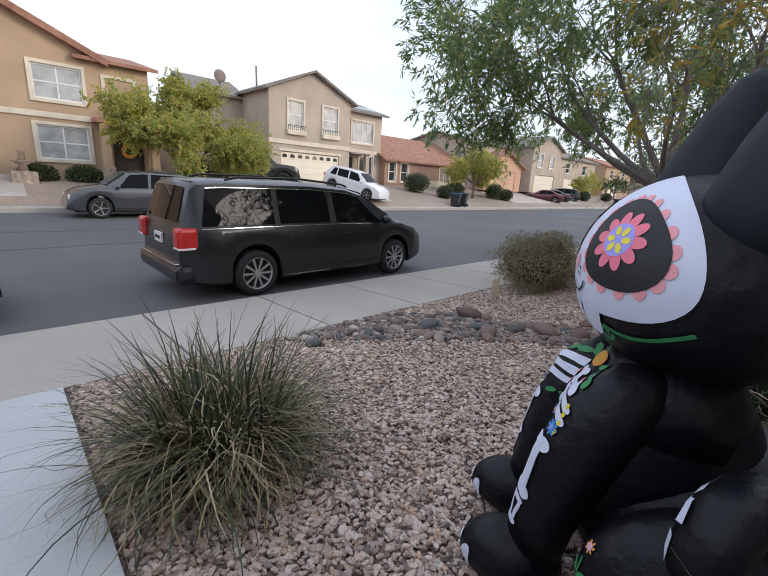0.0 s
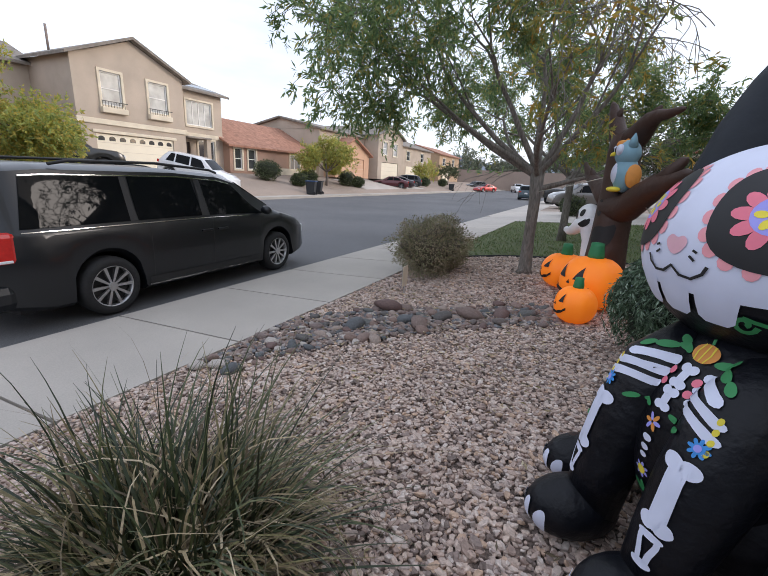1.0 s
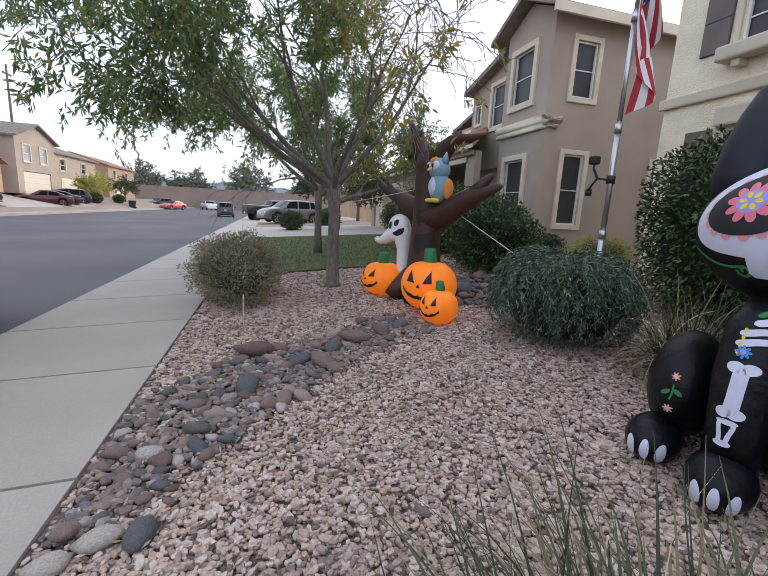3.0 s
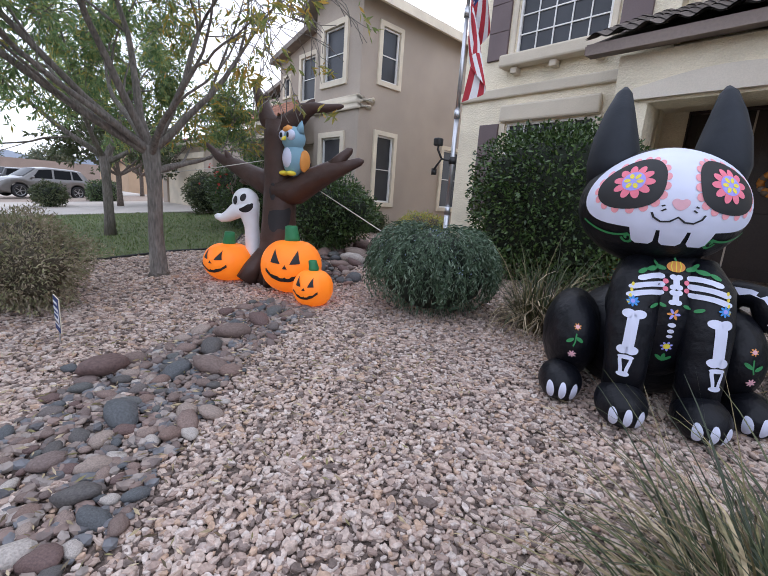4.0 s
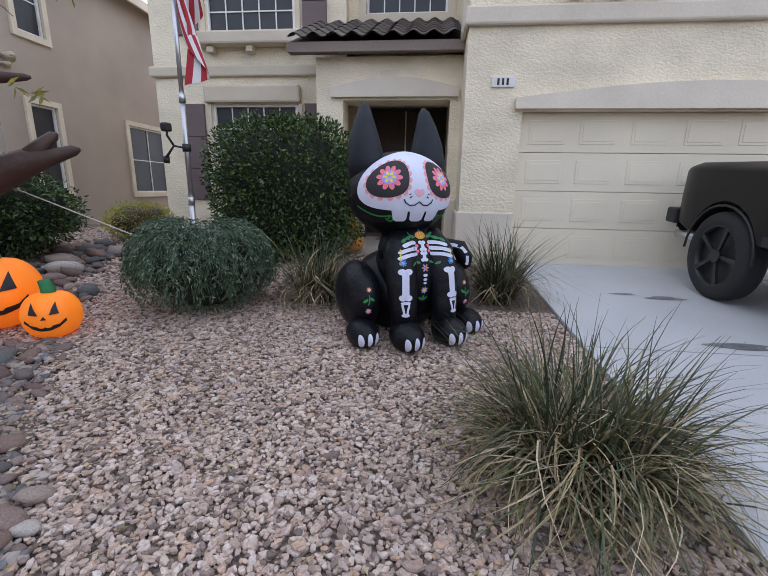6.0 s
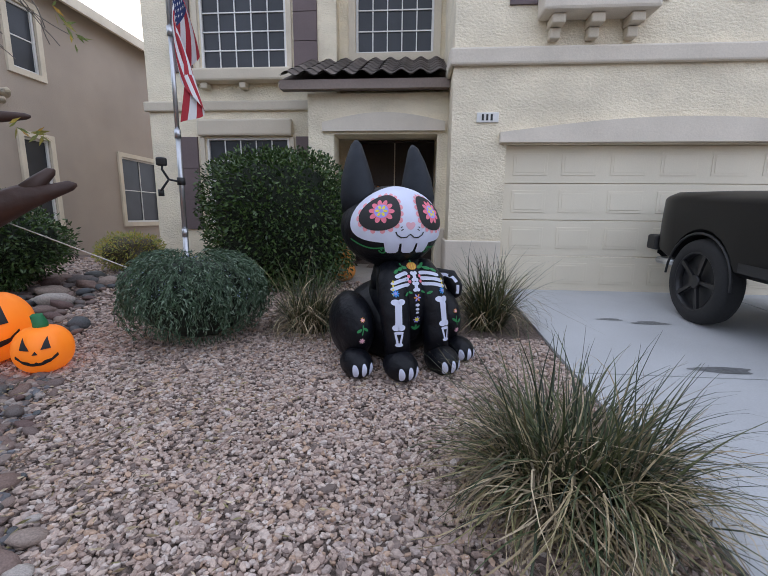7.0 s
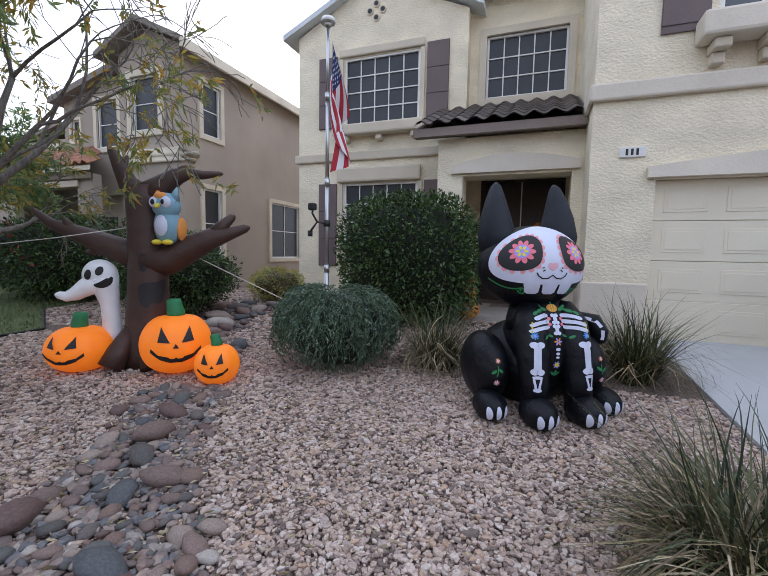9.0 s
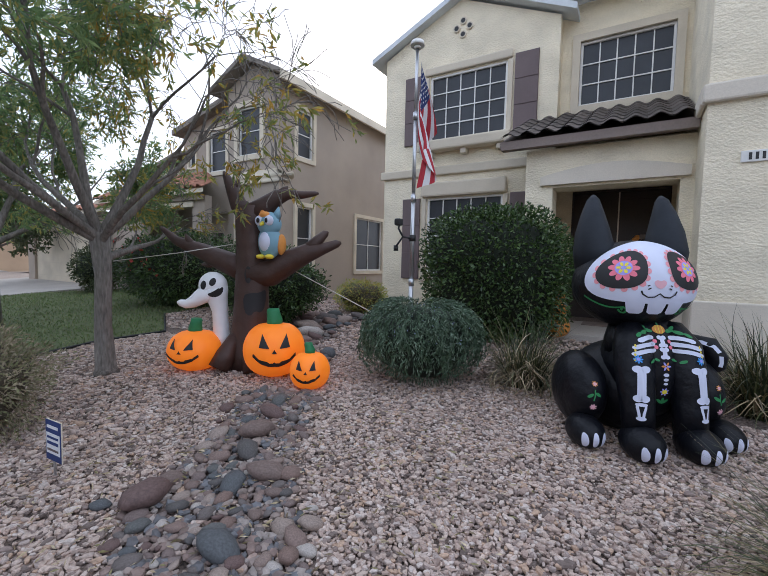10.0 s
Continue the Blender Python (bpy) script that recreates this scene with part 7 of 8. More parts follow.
    # breastbone, spine, small flowers, pumpkin at the collar
    for z0 in (0.705, 0.785):
        strip(pr, [(bx, z0 + 0.011 * i) for i in range(6)], 0.030, on_front, WHITE, 0.006)
        for z in (z0 + 0.003, z0 + 0.055):
            for sx in (-1, 1):
                pr.shape(oval(bx + sx * 0.014, z, 0.018, 0.014), on_front, WHITE, 0.0062, 1)
    for k in range(6):
        a = math.pi * k / 3
        pr.shape(oval(bx + 0.018 * math.cos(a), 0.645 + 0.018 * math.sin(a), 0.015, 0.007, a, 10), on_front, (ORANGE, LILAC)[k % 2], 0.006, 1)
    for z, r in ((0.585, 0.016), (0.55, 0.014), (0.52, 0.012)):
        pr.shape(oval(bx, z, r * 1.2, r * 0.8), on_front, WHITE, 0.006, 1)
    flower(pr, bx, 0.46, 0.030, on_front, 7, LILAC, YELLOW, None, 0.006)
    for a in (-0.9, 0.0, 0.9):
        pr.shape(oval(bx + 0.025 * math.sin(a), 0.375 + 0.015 * math.cos(a), 0.010, 0.026, -a, 10), on_front, GREEN, 0.006, 1)
    pr.shape(oval(bx, 0.895, 0.045, 0.030), on_front, ORANGE, 0.007, 3)
    for k in (-1, 0, 1):
        strip(pr, [(bx + k * 0.018, 0.868), (bx + k * 0.025, 0.895), (bx + k * 0.018, 0.922)], 0.005, on_front, YELLOW, 0.009)
    strip(pr, [(bx, 0.925), (bx + 0.008, 0.942)], 0.010, on_front, GREEN, 0.008)
    # bone on the tail
    def on_tail(x, z, lift):
        y = float(np.interp(bx - x, [0.43, 0.47, 0.54, 0.575], [-0.02, 0.05, 0.13, 0.17]))
        p, n, _, _ = pr.tree.find_nearest(Vector((x + 0.03, y + 0.09, z)))
        return p + n * lift
    strip(pr, [(bx - 0.45, 0.765), (bx - 0.49, 0.785), (bx - 0.55, 0.765), (bx - 0.58, 0.72)], 0.045, on_tail, WHITE, 0.006)
    strip(pr, [(bx - 0.585, 0.69), (bx - 0.585, 0.63), (bx - 0.58, 0.60)], 0.032, on_tail, WHITE, 0.006)
    return bm


CAT_AT = (1.80, 0.18)
cat = solid("inflatable_cat", build_cat(), [M[k] for k in CAT_MATS], "black inflatable cat with white skull mask and printed bones", "inflatable decoration", at=(CAT_AT[0], CAT_AT[1], slope(0.45) - 0.015), rz=28.6)


def pumpkin(at, r, h, face, label, turn_stem=0.0):
    t = thing("inflatable_pumpkin", at, 0, label, "inflatable pumpkin", "inflatable pumpkins")
    bm = bmesh.new()
    n, m = 40, 20
    rows = []
    for j in range(m + 1):
        e = -math.pi / 2 + math.pi * j / m
        row = []
        for i in range(n):
            a = 2 * math.pi * i / n
            k = 1 - 0.045 * (0.5 + 0.5 * math.cos(8 * a)) ** 3
            z = h / 2 * math.sin(e) * (0.97 if e > 1.2 else 1)
            row.append(bm.verts.new((r * k * math.cos(e) ** 0.8 * math.cos(a) if abs(e) < 1.57 else 0.001 * math.cos(a), r * k * math.cos(e) ** 0.8 * math.sin(a) if abs(e) < 1.57 else 0.001 * math.sin(a), h / 2 + z)))
        rows.append(row)
    for a, b in zip(rows, rows[1:]):
        for i in range(n):
            bm.faces.new((a[i], a[(i + 1) % n], b[(i + 1) % n], b[i])).smooth = True
    pr = Print(bm)
    fdir = Vector((face[0], face[1], 0)).normalized()
    side = Vector((-fdir.y, fdir.x, 0))

    def place(x, z, lift):
        return pr.ray(fdir * 2 + side * x + Vector((0, 0, z)), -fdir, lift)
    body = part("body", bm.copy(), M["nylon_orange_glow"], t, smooth=True)
    pr.bm = bmesh.new()
    k = r / 0.40 * 1.16
    hz = h / 0.60 * 1.03
    for s in (-1, 1):
        pr.shape(dense([(s * 0.05 * k, 0.35 * hz), (s * 0.155 * k, 0.36 * hz), (s * 0.12 * k, 0.49 * hz)], 4), place, 0, 0.012, 5)
    pr.shape(dense([(-0.03 * k, 0.30 * hz), (0.03 * k, 0.30 * hz), (0.0, 0.345 * hz)], 3), place, 0, 0.012, 2)
    up = [(-0.21, 0.30), (-0.15, 0.245), (-0.07, 0.225), (0.0, 0.22), (0.07, 0.225), (0.15, 0.245), (0.21, 0.30)]
    lo = [(0.215, 0.262), (0.14, 0.202), (0.05, 0.168), (-0.05, 0.168), (-0.14, 0.202), (-0.215, 0.262)]
    q = [(x * k, z * hz) for x, z in up]
    w = [(x * k, z * hz) for x, z in lo[::-1]]
    ua = dense(q[:-1] + [q[-1]], 1)
    g = []
    for i in range(25):
        f = i / 24
        def at_line(line, f):
            x = f * (len(line) - 1)
            a = min(int(x), len(line) - 2)
            return (line[a][0] * (1 - x + a) + line[a + 1][0] * (x - a), line[a][1] * (1 - x + a) + line[a + 1][1] * (x - a))
        a, b = at_line(q, f), at_line(w, f)
        if 9 <= i <= 11 or 13 <= i <= 15:
            a = (a[0], a[1] - 0.016 * hz)
        g.append((pr.bm.verts.new(place(*a, 0.012)), pr.bm.verts.new(place((a[0] + b[0]) / 2, (a[1] + b[1]) / 2, 0.014)), pr.bm.verts.new(place(*b, 0.012))))
    for a, b in zip(g, g[1:]):
        pr.bm.faces.new((a[0], b[0], b[1], a[1]))
        pr.bm.faces.new((a[1], b[1], b[2], a[2]))
    part("face", pr.bm, M["ink_black"], body, "black printed grinning face")
    bm = bmesh.new()
    sr = 0.085 * k
    tube(bm, [(0, 0, h - 0.05), (0, 0, h + 0.02), (turn_stem * 0.02, 0, h + 0.10 * k), (turn_stem * 0.03, 0, h + 0.145 * k), (turn_stem * 0.03, 0, h + 0.15 * k)], [sr * 1.05, sr, sr * 0.85, sr * 0.8, sr * 0.5], 16)
    part("stem", bm, M["nylon_green"], t, "green stem")
    return t


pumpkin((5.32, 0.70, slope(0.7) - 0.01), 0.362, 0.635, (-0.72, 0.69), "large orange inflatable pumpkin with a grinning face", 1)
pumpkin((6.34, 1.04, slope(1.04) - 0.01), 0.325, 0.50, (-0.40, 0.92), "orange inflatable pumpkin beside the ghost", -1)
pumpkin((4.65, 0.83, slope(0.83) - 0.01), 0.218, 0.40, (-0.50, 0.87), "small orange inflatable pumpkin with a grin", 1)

# dead tree with face
itree = thing("inflatable_tree", (5.86, 0.58, slope(0.6) - 0.01), 35, "brown inflatable bare tree with a dark face and branching arms", "inflatable decoration")
bm = bmesh.new()
tube(bm, [(0, 0, 0.0), (0, 0, 0.18), (0.0, 0, 0.45), (0, 0, 0.8), (-0.01, 0, 1.15), (0, 0, 1.5), (0.02, 0, 1.85), (0.03, 0, 2.02)], [0.31, 0.285, 0.245, 0.215, 0.205, 0.19, 0.18, 0.165], 26)
for a in (-2.2, -0.6, 0.7, 1.9, 3.0):
    tube(bm, [(0.20 * math.cos(a), 0.20 * math.sin(a), 0.42), (0.32 * math.cos(a), 0.32 * math.sin(a), 0.18), (0.42 * math.cos(a), 0.42 * math.sin(a), 0.02)], [0.07, 0.13, 0.13], 14)
pr = Print(bm)


def on_trunk(x, z, lift):
    return pr.ray(Vector((-0.84 - 0.91 * x, 1.82 - 0.42 * x, z)), (0.42, -0.91, 0), lift)


for x in (-0.075, 0.095):
    pr.shape(oval(x, 1.17, 0.038, 0.105), on_trunk, 1, 0.006, 3)
pr.shape(smooth_loop([(-0.13, 0.92), (-0.05, 0.95), (0.05, 0.95), (0.15, 1.0), (0.13, 0.78), (0.07, 0.70), (0.0, 0.73), (-0.06, 0.66), (-0.12, 0.72)], 1), on_trunk, 1, 0.006, 4)
ob = part("trunk", bm, [M["nylon_brown"], M["ink_black"]], itree)
for label_pts in (
    ([(0.03, 0.0, 1.90), (0.16, 0.02, 2.04), (0.22, 0.03, 2.20), (0.30, 0.05, 2.38), (0.33, 0.05, 2.43)], [0.15, 0.105, 0.085, 0.045, 0.015]),
    ([(0.0, 0.0, 1.90), (-0.18, 0.0, 2.03), (-0.34, 0.03, 2.15), (-0.46, 0.05, 2.18), (-0.62, 0.08, 2.17), (-0.80, 0.1, 2.19), (-0.84, 0.1, 2.195)], [0.16, 0.13, 0.095, 0.065, 0.05, 0.03, 0.012]),
    ([(-0.34, 0.03, 2.15), (-0.42, 0.03, 2.25), (-0.45, 0.03, 2.28)], [0.08, 0.035, 0.01]),
    ([(0.22, 0.03, 2.18), (0.17, 0.04, 2.30), (0.15, 0.04, 2.34)], [0.07, 0.03, 0.01]),
    ([(0.0, 0.02, 1.18), (-0.26, 0.04, 1.20), (-0.48, 0.07, 1.34), (-0.72, 0.10, 1.46), (-0.88, 0.12, 1.50), (-1.08, 0.14, 1.58), (-1.13, 0.14, 1.59)], [0.20, 0.17, 0.15, 0.12, 0.075, 0.05, 0.015]),
    ([(-0.70, 0.10, 1.46), (-0.82, 0.08, 1.60), (-0.93, 0.06, 1.71), (-0.96, 0.06, 1.73)], [0.10, 0.07, 0.045, 0.012]),
    ([(0.06, -0.02, 1.22), (0.38, -0.12, 1.33), (0.68, -0.20, 1.45), (0.88, -0.25, 1.52), (1.06, -0.30, 1.59), (1.25, -0.35, 1.74), (1.28, -0.36, 1.77)], [0.16, 0.14, 0.105, 0.08, 0.06, 0.03, 0.01]),
    ([(0.80, -0.24, 1.50), (0.88, -0.22, 1.62), (0.90, -0.21, 1.67)], [0.06, 0.035, 0.01]),
    ([(0.42, -0.13, 1.36), (0.60, -0.20, 1.28), (0.70, -0.23, 1.28)], [0.08, 0.05, 0.015]),
):
    part("branch", tube(bmesh.new(), label_pts[0], label_pts[1], 16), M["nylon_brown"], itree)
part("guy_rope", tube(bmesh.new(), [(-0.5, 0.05, 1.25), (-1.75, 0.22, 0.62), (-2.14, 0.26, 0.42)], 0.006, 6), M["rope"], itree, "thin pale guy rope")
part("guy_rope", tube(bmesh.new(), [(0.15, 0.0, 1.56), (0.85, 0.08, 1.42), (1.60, 0.155, 1.30)], 0.005, 6), M["rope"], itree, "thin pale guy rope")


def build_owl():
    bm = bmesh.new()
    blob(bm, (0, 0, 0.20), (0.155, 0.14, 0.21), 26, 18, 0)
    blob(bm, (0, 0.01, 0.42), (0.165, 0.145, 0.145), 26, 18, 0)
    for s in (-1, 1):
        tube(bm, [(s * 0.10, 0, 0.49), (s * 0.125, 0, 0.57), (s * 0.14, 0, 0.625)], [0.065, 0.035, 0.006], 12, True, 2 if s > 0 else 0)
        blob(bm, (s * 0.145, -0.06, 0.17), (0.04, 0.09, 0.13), 14, 10, 2)
        blob(bm, (s * 0.075, 0.12, 0.45), (0.062, 0.05, 0.062), 18, 12, 1)
        blob(bm, (s * 0.066, 0.162, 0.45), (0.026, 0.016, 0.030), 12, 8, 3)
        blob(bm, (s * 0.07, 0.10, 0.02), (0.055, 0.07, 0.03), 12, 8, 4)
    blob(bm, (0, 0.06, 0.20), (0.105, 0.10, 0.14), 20, 14, 1)
    blob(bm, (0.02, 0.075, 0.515), (0.085, 0.075, 0.05), 16, 10, 2)
    tube(bm, [(0, 0.13, 0.42), (0, 0.19, 0.40), (0, 0.205, 0.385)], [0.03, 0.018, 0.004], 10, True, 4)
    return bm


owl_bm = build_owl()
bmesh.ops.scale(owl_bm, vec=(0.92, 0.92, 1.0), verts=owl_bm.verts)
solid("inflatable_owl", owl_bm, [M["nylon_blue"], M["nylon_white"], M["ink_orange"], M["ink_black"], M["ink_yellow"]], "pale blue inflatable owl with orange brow perched on a branch", "inflatable decoration", at=(5.56, 0.56, 1.43), rz=10)


def build_ghost():
    bm = bmesh.new()
    tube(bm, [(-0.06, 0, 0.16), (-0.04, 0, 0.34), (-0.03, 0.0, 0.52), (-0.02, 0.0, 0.68), (0.01, 0, 0.84), (0.04, 0, 0.96)], [0.10, 0.10, 0.095, 0.095, 0.125, 0.16], 20)
    for dx, z in ((-0.12, 0.02), (-0.05, 0.06), (0.02, 0.0)):
        tube(bm, [(dx * 0.9, 0, 0.26), (dx, 0, 0.12), (dx - 0.01, 0, z)], [0.05, 0.035, 0.008], 10)
    blob(bm, (0.06, 0.01, 1.00), (0.175, 0.14, 0.175), 26, 18)
    tube(bm, [(0.06, 0.02, 0.94), (0.20, 0.03, 0.86), (0.30, 0.04, 0.79), (0.38, 0.05, 0.765), (0.45, 0.05, 0.785), (0.48, 0.05, 0.79)], [0.13, 0.10, 0.075, 0.055, 0.04, 0.012], 16)
    pr = Print(bm)

    def place(x, z, lift):
        return pr.ray((x, 2, z), (0, -1, 0), lift)
    pr.shape(oval(0.14, 1.01, 0.036, 0.056, 0.2), place, 1, 0.005, 3)
    pr.shape(oval(0.03, 1.05, 0.036, 0.050, 0.35), place, 1, 0.005, 3)
    pr.shape(smooth_loop([(0.10, 0.90), (0.03, 0.93), (-0.05, 0.985), (-0.085, 0.99), (-0.075, 0.91), (-0.02, 0.865), (0.05, 0.865)], 1), place, 1, 0.005, 3)
    return bm


solid("inflatable_ghost", build_ghost(), [M["ghost_lit_white"], M["ink_black"]], "white inflatable ghost leaning out from behind the tree", "inflatable decoration", at=(6.22, 0.80, slope(0.8) + 0.02), rz=38)

# ---- flagpole, sign and small things ----
PX, PY = 4.47, -1.12
pole = thing("flagpole", (PX, PY, slope(PY) - 0.02), 0, "silver telescopic flagpole with a white cap", "flagpole")
bm = bmesh.new()
disc(bm, (0, 0, 0), 0.034, 1.0, "z", 18)
disc(bm, (0, 0, 1.0), 0.030, 1.2, "z", 18)
disc(bm, (0, 0, 2.2), 0.026, 1.15, "z", 18)
disc(bm, (0, 0, 3.35), 0.022, 0.95, "z", 18)
part("tube", bm, M["steel"], pole)
for z in (0.99, 2.19, 3.34):
    part("collar", disc(bmesh.new(), (0, 0, z - 0.05), 0.038, 0.1, "z", 18), M["steel"], pole)
bm = bmesh.new()
disc(bm, (0, 0, 4.26), 0.05, 0.03, "z", 20)
disc(bm, (0, 0, 4.30), 0.10, 0.06, "z", 24, 0, 0.085)
part("cap", bm, M["white"], pole, "white round cap")
bm = bmesh.new()
tube(bm, [(0, 0.02, 1.62), (0.10, 0.10, 1.64), (0.16, 0.12, 1.55), (0.20, 0.12, 1.50)], 0.014, 8)
tube(bm, [(0.10, 0.10, 1.64), (0.17, 0.11, 1.76), (0.16, 0.11, 1.82)], 0.014, 8)
box(bm, 0.12, 0.22, 0.06, 0.16, 1.80, 1.90, 0.02)
disc(bm, (0.21, 0.10, 1.44), 0.035, 0.08, "z", 12)
disc(bm, (0, 0, 1.58), 0.048, 0.09, "z", 16)
part("spotlight", bm, M["black_metal"], pole, "small black solar spotlight on a bracket")

flag = thing("flag", (PX, PY, 0), 0, "limp flag with red and white stripes and a starred blue corner", "flag")
NU, NV = 36, 26


def cloth(u, v):
    """u along the fly, v down the hoist, both 0 to 1: the flag hangs in folds beside its pole."""
    z = 4.22 - 0.80 * v - 0.98 * u + 0.06 * math.sin(7 * v) * u
    fold = u ** 0.6
    x = -0.07 - 0.13 * fold * math.sin(2.6 * v * 3.14 + 2.2 * u) - 0.12 * u + 0.06 * v * u
    y = 0.0 + 0.07 * fold * math.cos(3.4 * v * 3.14 + 1.5 * u) - 0.10 * u
    return (x, y, z)


def cloth_bm(cells, lift=0.0):
    bm = bmesh.new()
    vs = {}
    for i, j in cells:
        q = []
        for a, b in ((i, j), (i + 1, j), (i + 1, j + 1), (i, j + 1)):
            if (a, b) not in vs:
                vs[a, b] = bm.verts.new(cloth(a / NU, b / NV))
            q.append(vs[a, b])
        bm.faces.new(q).smooth = True
    return bm


CU, CV = 14, 14
for k in range(13):
    cells = [(i, j) for i in range(NU) for j in (2 * k, 2 * k + 1) if not (i < CU and j < CV)]
    part("stripe", cloth_bm(cells), M["flag_red" if k % 2 == 0 else "flag_white"], flag)
canton = part("canton", cloth_bm([(i, j) for i in range(CU) for j in range(CV)]), M["flag_blue"], flag, "navy blue corner")
star_bm = bmesh.new()
for r in range(9):
    for c in range(6 if r % 2 == 0 else 5):
        u = (0.06 + (c + (0.5 if r % 2 else 0)) * 0.16) * CU / NU
        v = (0.07 + r * 0.108) * CV / NV
        p = Vector(cloth(u, v))
        du = (Vector(cloth(u + 0.01, v)) - p).normalized()
        dv = (Vector(cloth(u, v + 0.01)) - p).normalized()
        nn = du.cross(dv).normalized()
        for sg in (1, -1):
            ring = []
            for k in range(10):
                a = math.pi * k / 5
                rr = 0.020 if k % 2 == 0 else 0.008
                ring.append(star_bm.verts.new(p + nn * 0.004 * sg + du * rr * math.cos(a) + dv * rr * math.sin(a)))
            star_bm.faces.new(ring if sg > 0 else ring[::-1])
part("stars", star_bm, M["flag_white"], canton, "small white stars")

sign = thing("yard_sign", (5.0, 2.97, slope(2.97)), 4, "small blue and white yard sign on a metal stake", "yard sign")
part("stake", boxes((-0.012, 0.012, -0.004, 0.004, -0.05, 0.16)), M["steel"], sign)
part("board", box(bmesh.new(), -0.10, 0.10, -0.004, 0.004, 0.10, 0.38, 0.002), M["trim_cream"], sign)
part("print_panel", boxes((-0.097, 0.097, 0.0045, 0.0065, 0.103, 0.377)), M["flag_blue"], sign, "navy printed face")
part("print_panel", boxes((-0.085, 0.085, 0.007, 0.009, 0.15, 0.29)), M["flag_white"], sign, "white printed band")
for z0, z1, m in ((0.325, 0.345, "flag_white"), (0.255, 0.27, "flag_blue"), (0.215, 0.235, "flag_blue"), (0.17, 0.185, "shutter")):
    part("print_bar", boxes((-0.07, 0.07, 0.0095, 0.0115, z0, z1)), M[m], sign)

for (x, y, lid) in ((26.9, 20.6, "bin_lid"), (28.2, 20.9, "bin"), (64.5, 21.0, "bin"), (65.6, 21.2, "bin")):
    b = thing("wheelie_bin", (x, y, -0.20), 200, "dark plastic wheelie bin at the kerb", "wheelie bin", "bins at the kerb")
    bm = bmesh.new()
    vs = [bm.verts.new(p) for p in ((-0.27, -0.3, 0.03), (0.27, -0.3, 0.03), (0.27, 0.25, 0.03), (-0.27, 0.25, 0.03), (-0.33, -0.38, 1.0), (0.33, -0.38, 1.0), (0.33, 0.36, 1.0), (-0.33, 0.36, 1.0))]
    for f in ((3, 2, 1, 0), (4, 5, 6, 7), (0, 1, 5, 4), (1, 2, 6, 5), (2, 3, 7, 6), (3, 0, 4, 7)):
        bm.faces.new([vs[i] for i in f])
    part("body", bm, M["bin"], b)
    part("lid", box(bmesh.new(), -0.35, 0.35, -0.40, 0.42, 1.0, 1.07, 0.02), M[lid], b)
    for s in (-1, 1):
        part("wheel", disc(bmesh.new(), (s * 0.30 - 0.03, 0.30, 0.12), 0.12, 0.06, "x", 14), M["tyre"], b)

# wreath and pumpkins at the entry, pots, lamps
bm = bmesh.new()
rng = random.Random(6)
for i in range(26):
    a = 2 * math.pi * i / 26
    blob(bm, (0.17 * math.cos(a) + rng.uniform(-0.02, 0.02), rng.uniform(-0.02, 0.02), 0.17 * math.sin(a)), (0.05, 0.035, 0.05), 8, 6, rng.choice((0, 0, 1)))
for i, (x, z, k) in enumerate(((1.62, 1.85, 1.0), (2.45, 1.85, 0.8))):
    w = new("wreath", mesh_of(bm.copy(), "wreath", [M["ink_orange"], M["fascia"]], True))
    w.matrix_basis = pose(x, YB - 0.11, z) @ Matrix.Scale(k, 4)
    tagged(w, "orange autumn wreath on the dark entry door", "wreath", "wreaths")
bm.free()
bm = bmesh.new()
blob(bm, (0, 0, 0.17), (0.20, 0.20, 0.17), 20, 14)
blob(bm, (0, 0, 0.44), (0.15, 0.15, 0.13), 20, 14)
blob(bm, (0, 0, 0.66), (0.11, 0.11, 0.10), 20, 14)
solid("pumpkin_stack", bm, [M["ink_orange"]], "stack of orange pumpkins on the entry step", "pumpkin", at=(2.72, -2.75, 0.30))
part("doormat", boxes((1.7, 2.5, -4.6, -4.1, 0.361, 0.375)), M["fascia"], None)
tagged(bpy.data.objects["doormat"], "brown doormat in the entry", "doormat")


def pot(at, r, h, mat, label, plant=True):
    p = thing("plant_pot", at, 0, label, "plant pot")
    bm = bmesh.new()
    tube(bm, [(0, 0, 0), (0, 0, h * 0.5), (0, 0, h * 0.9), (0, 0, h)], [r * 0.65, r * 0.95, r, r * 1.06], 18)
    part("pot", bm, mat, p)
    if plant:
        rng = np.random.default_rng(int(r * 1000))
        u = rng.normal(size=(500, 3))
        u /= np.linalg.norm(u, axis=1, keepdims=True)
        ob = new("foliage", leaves(u * r * 1.3 + np.array([0, 0, h + r]), u, 0.1, 0.035, rng, "foliage", M["leaf_far"]))
        ob.parent = p
    return p


pot((17.6, -3.0, 0.28), 0.28, 0.45, M["black_metal"], "dark round plant pot beside the pale garage")
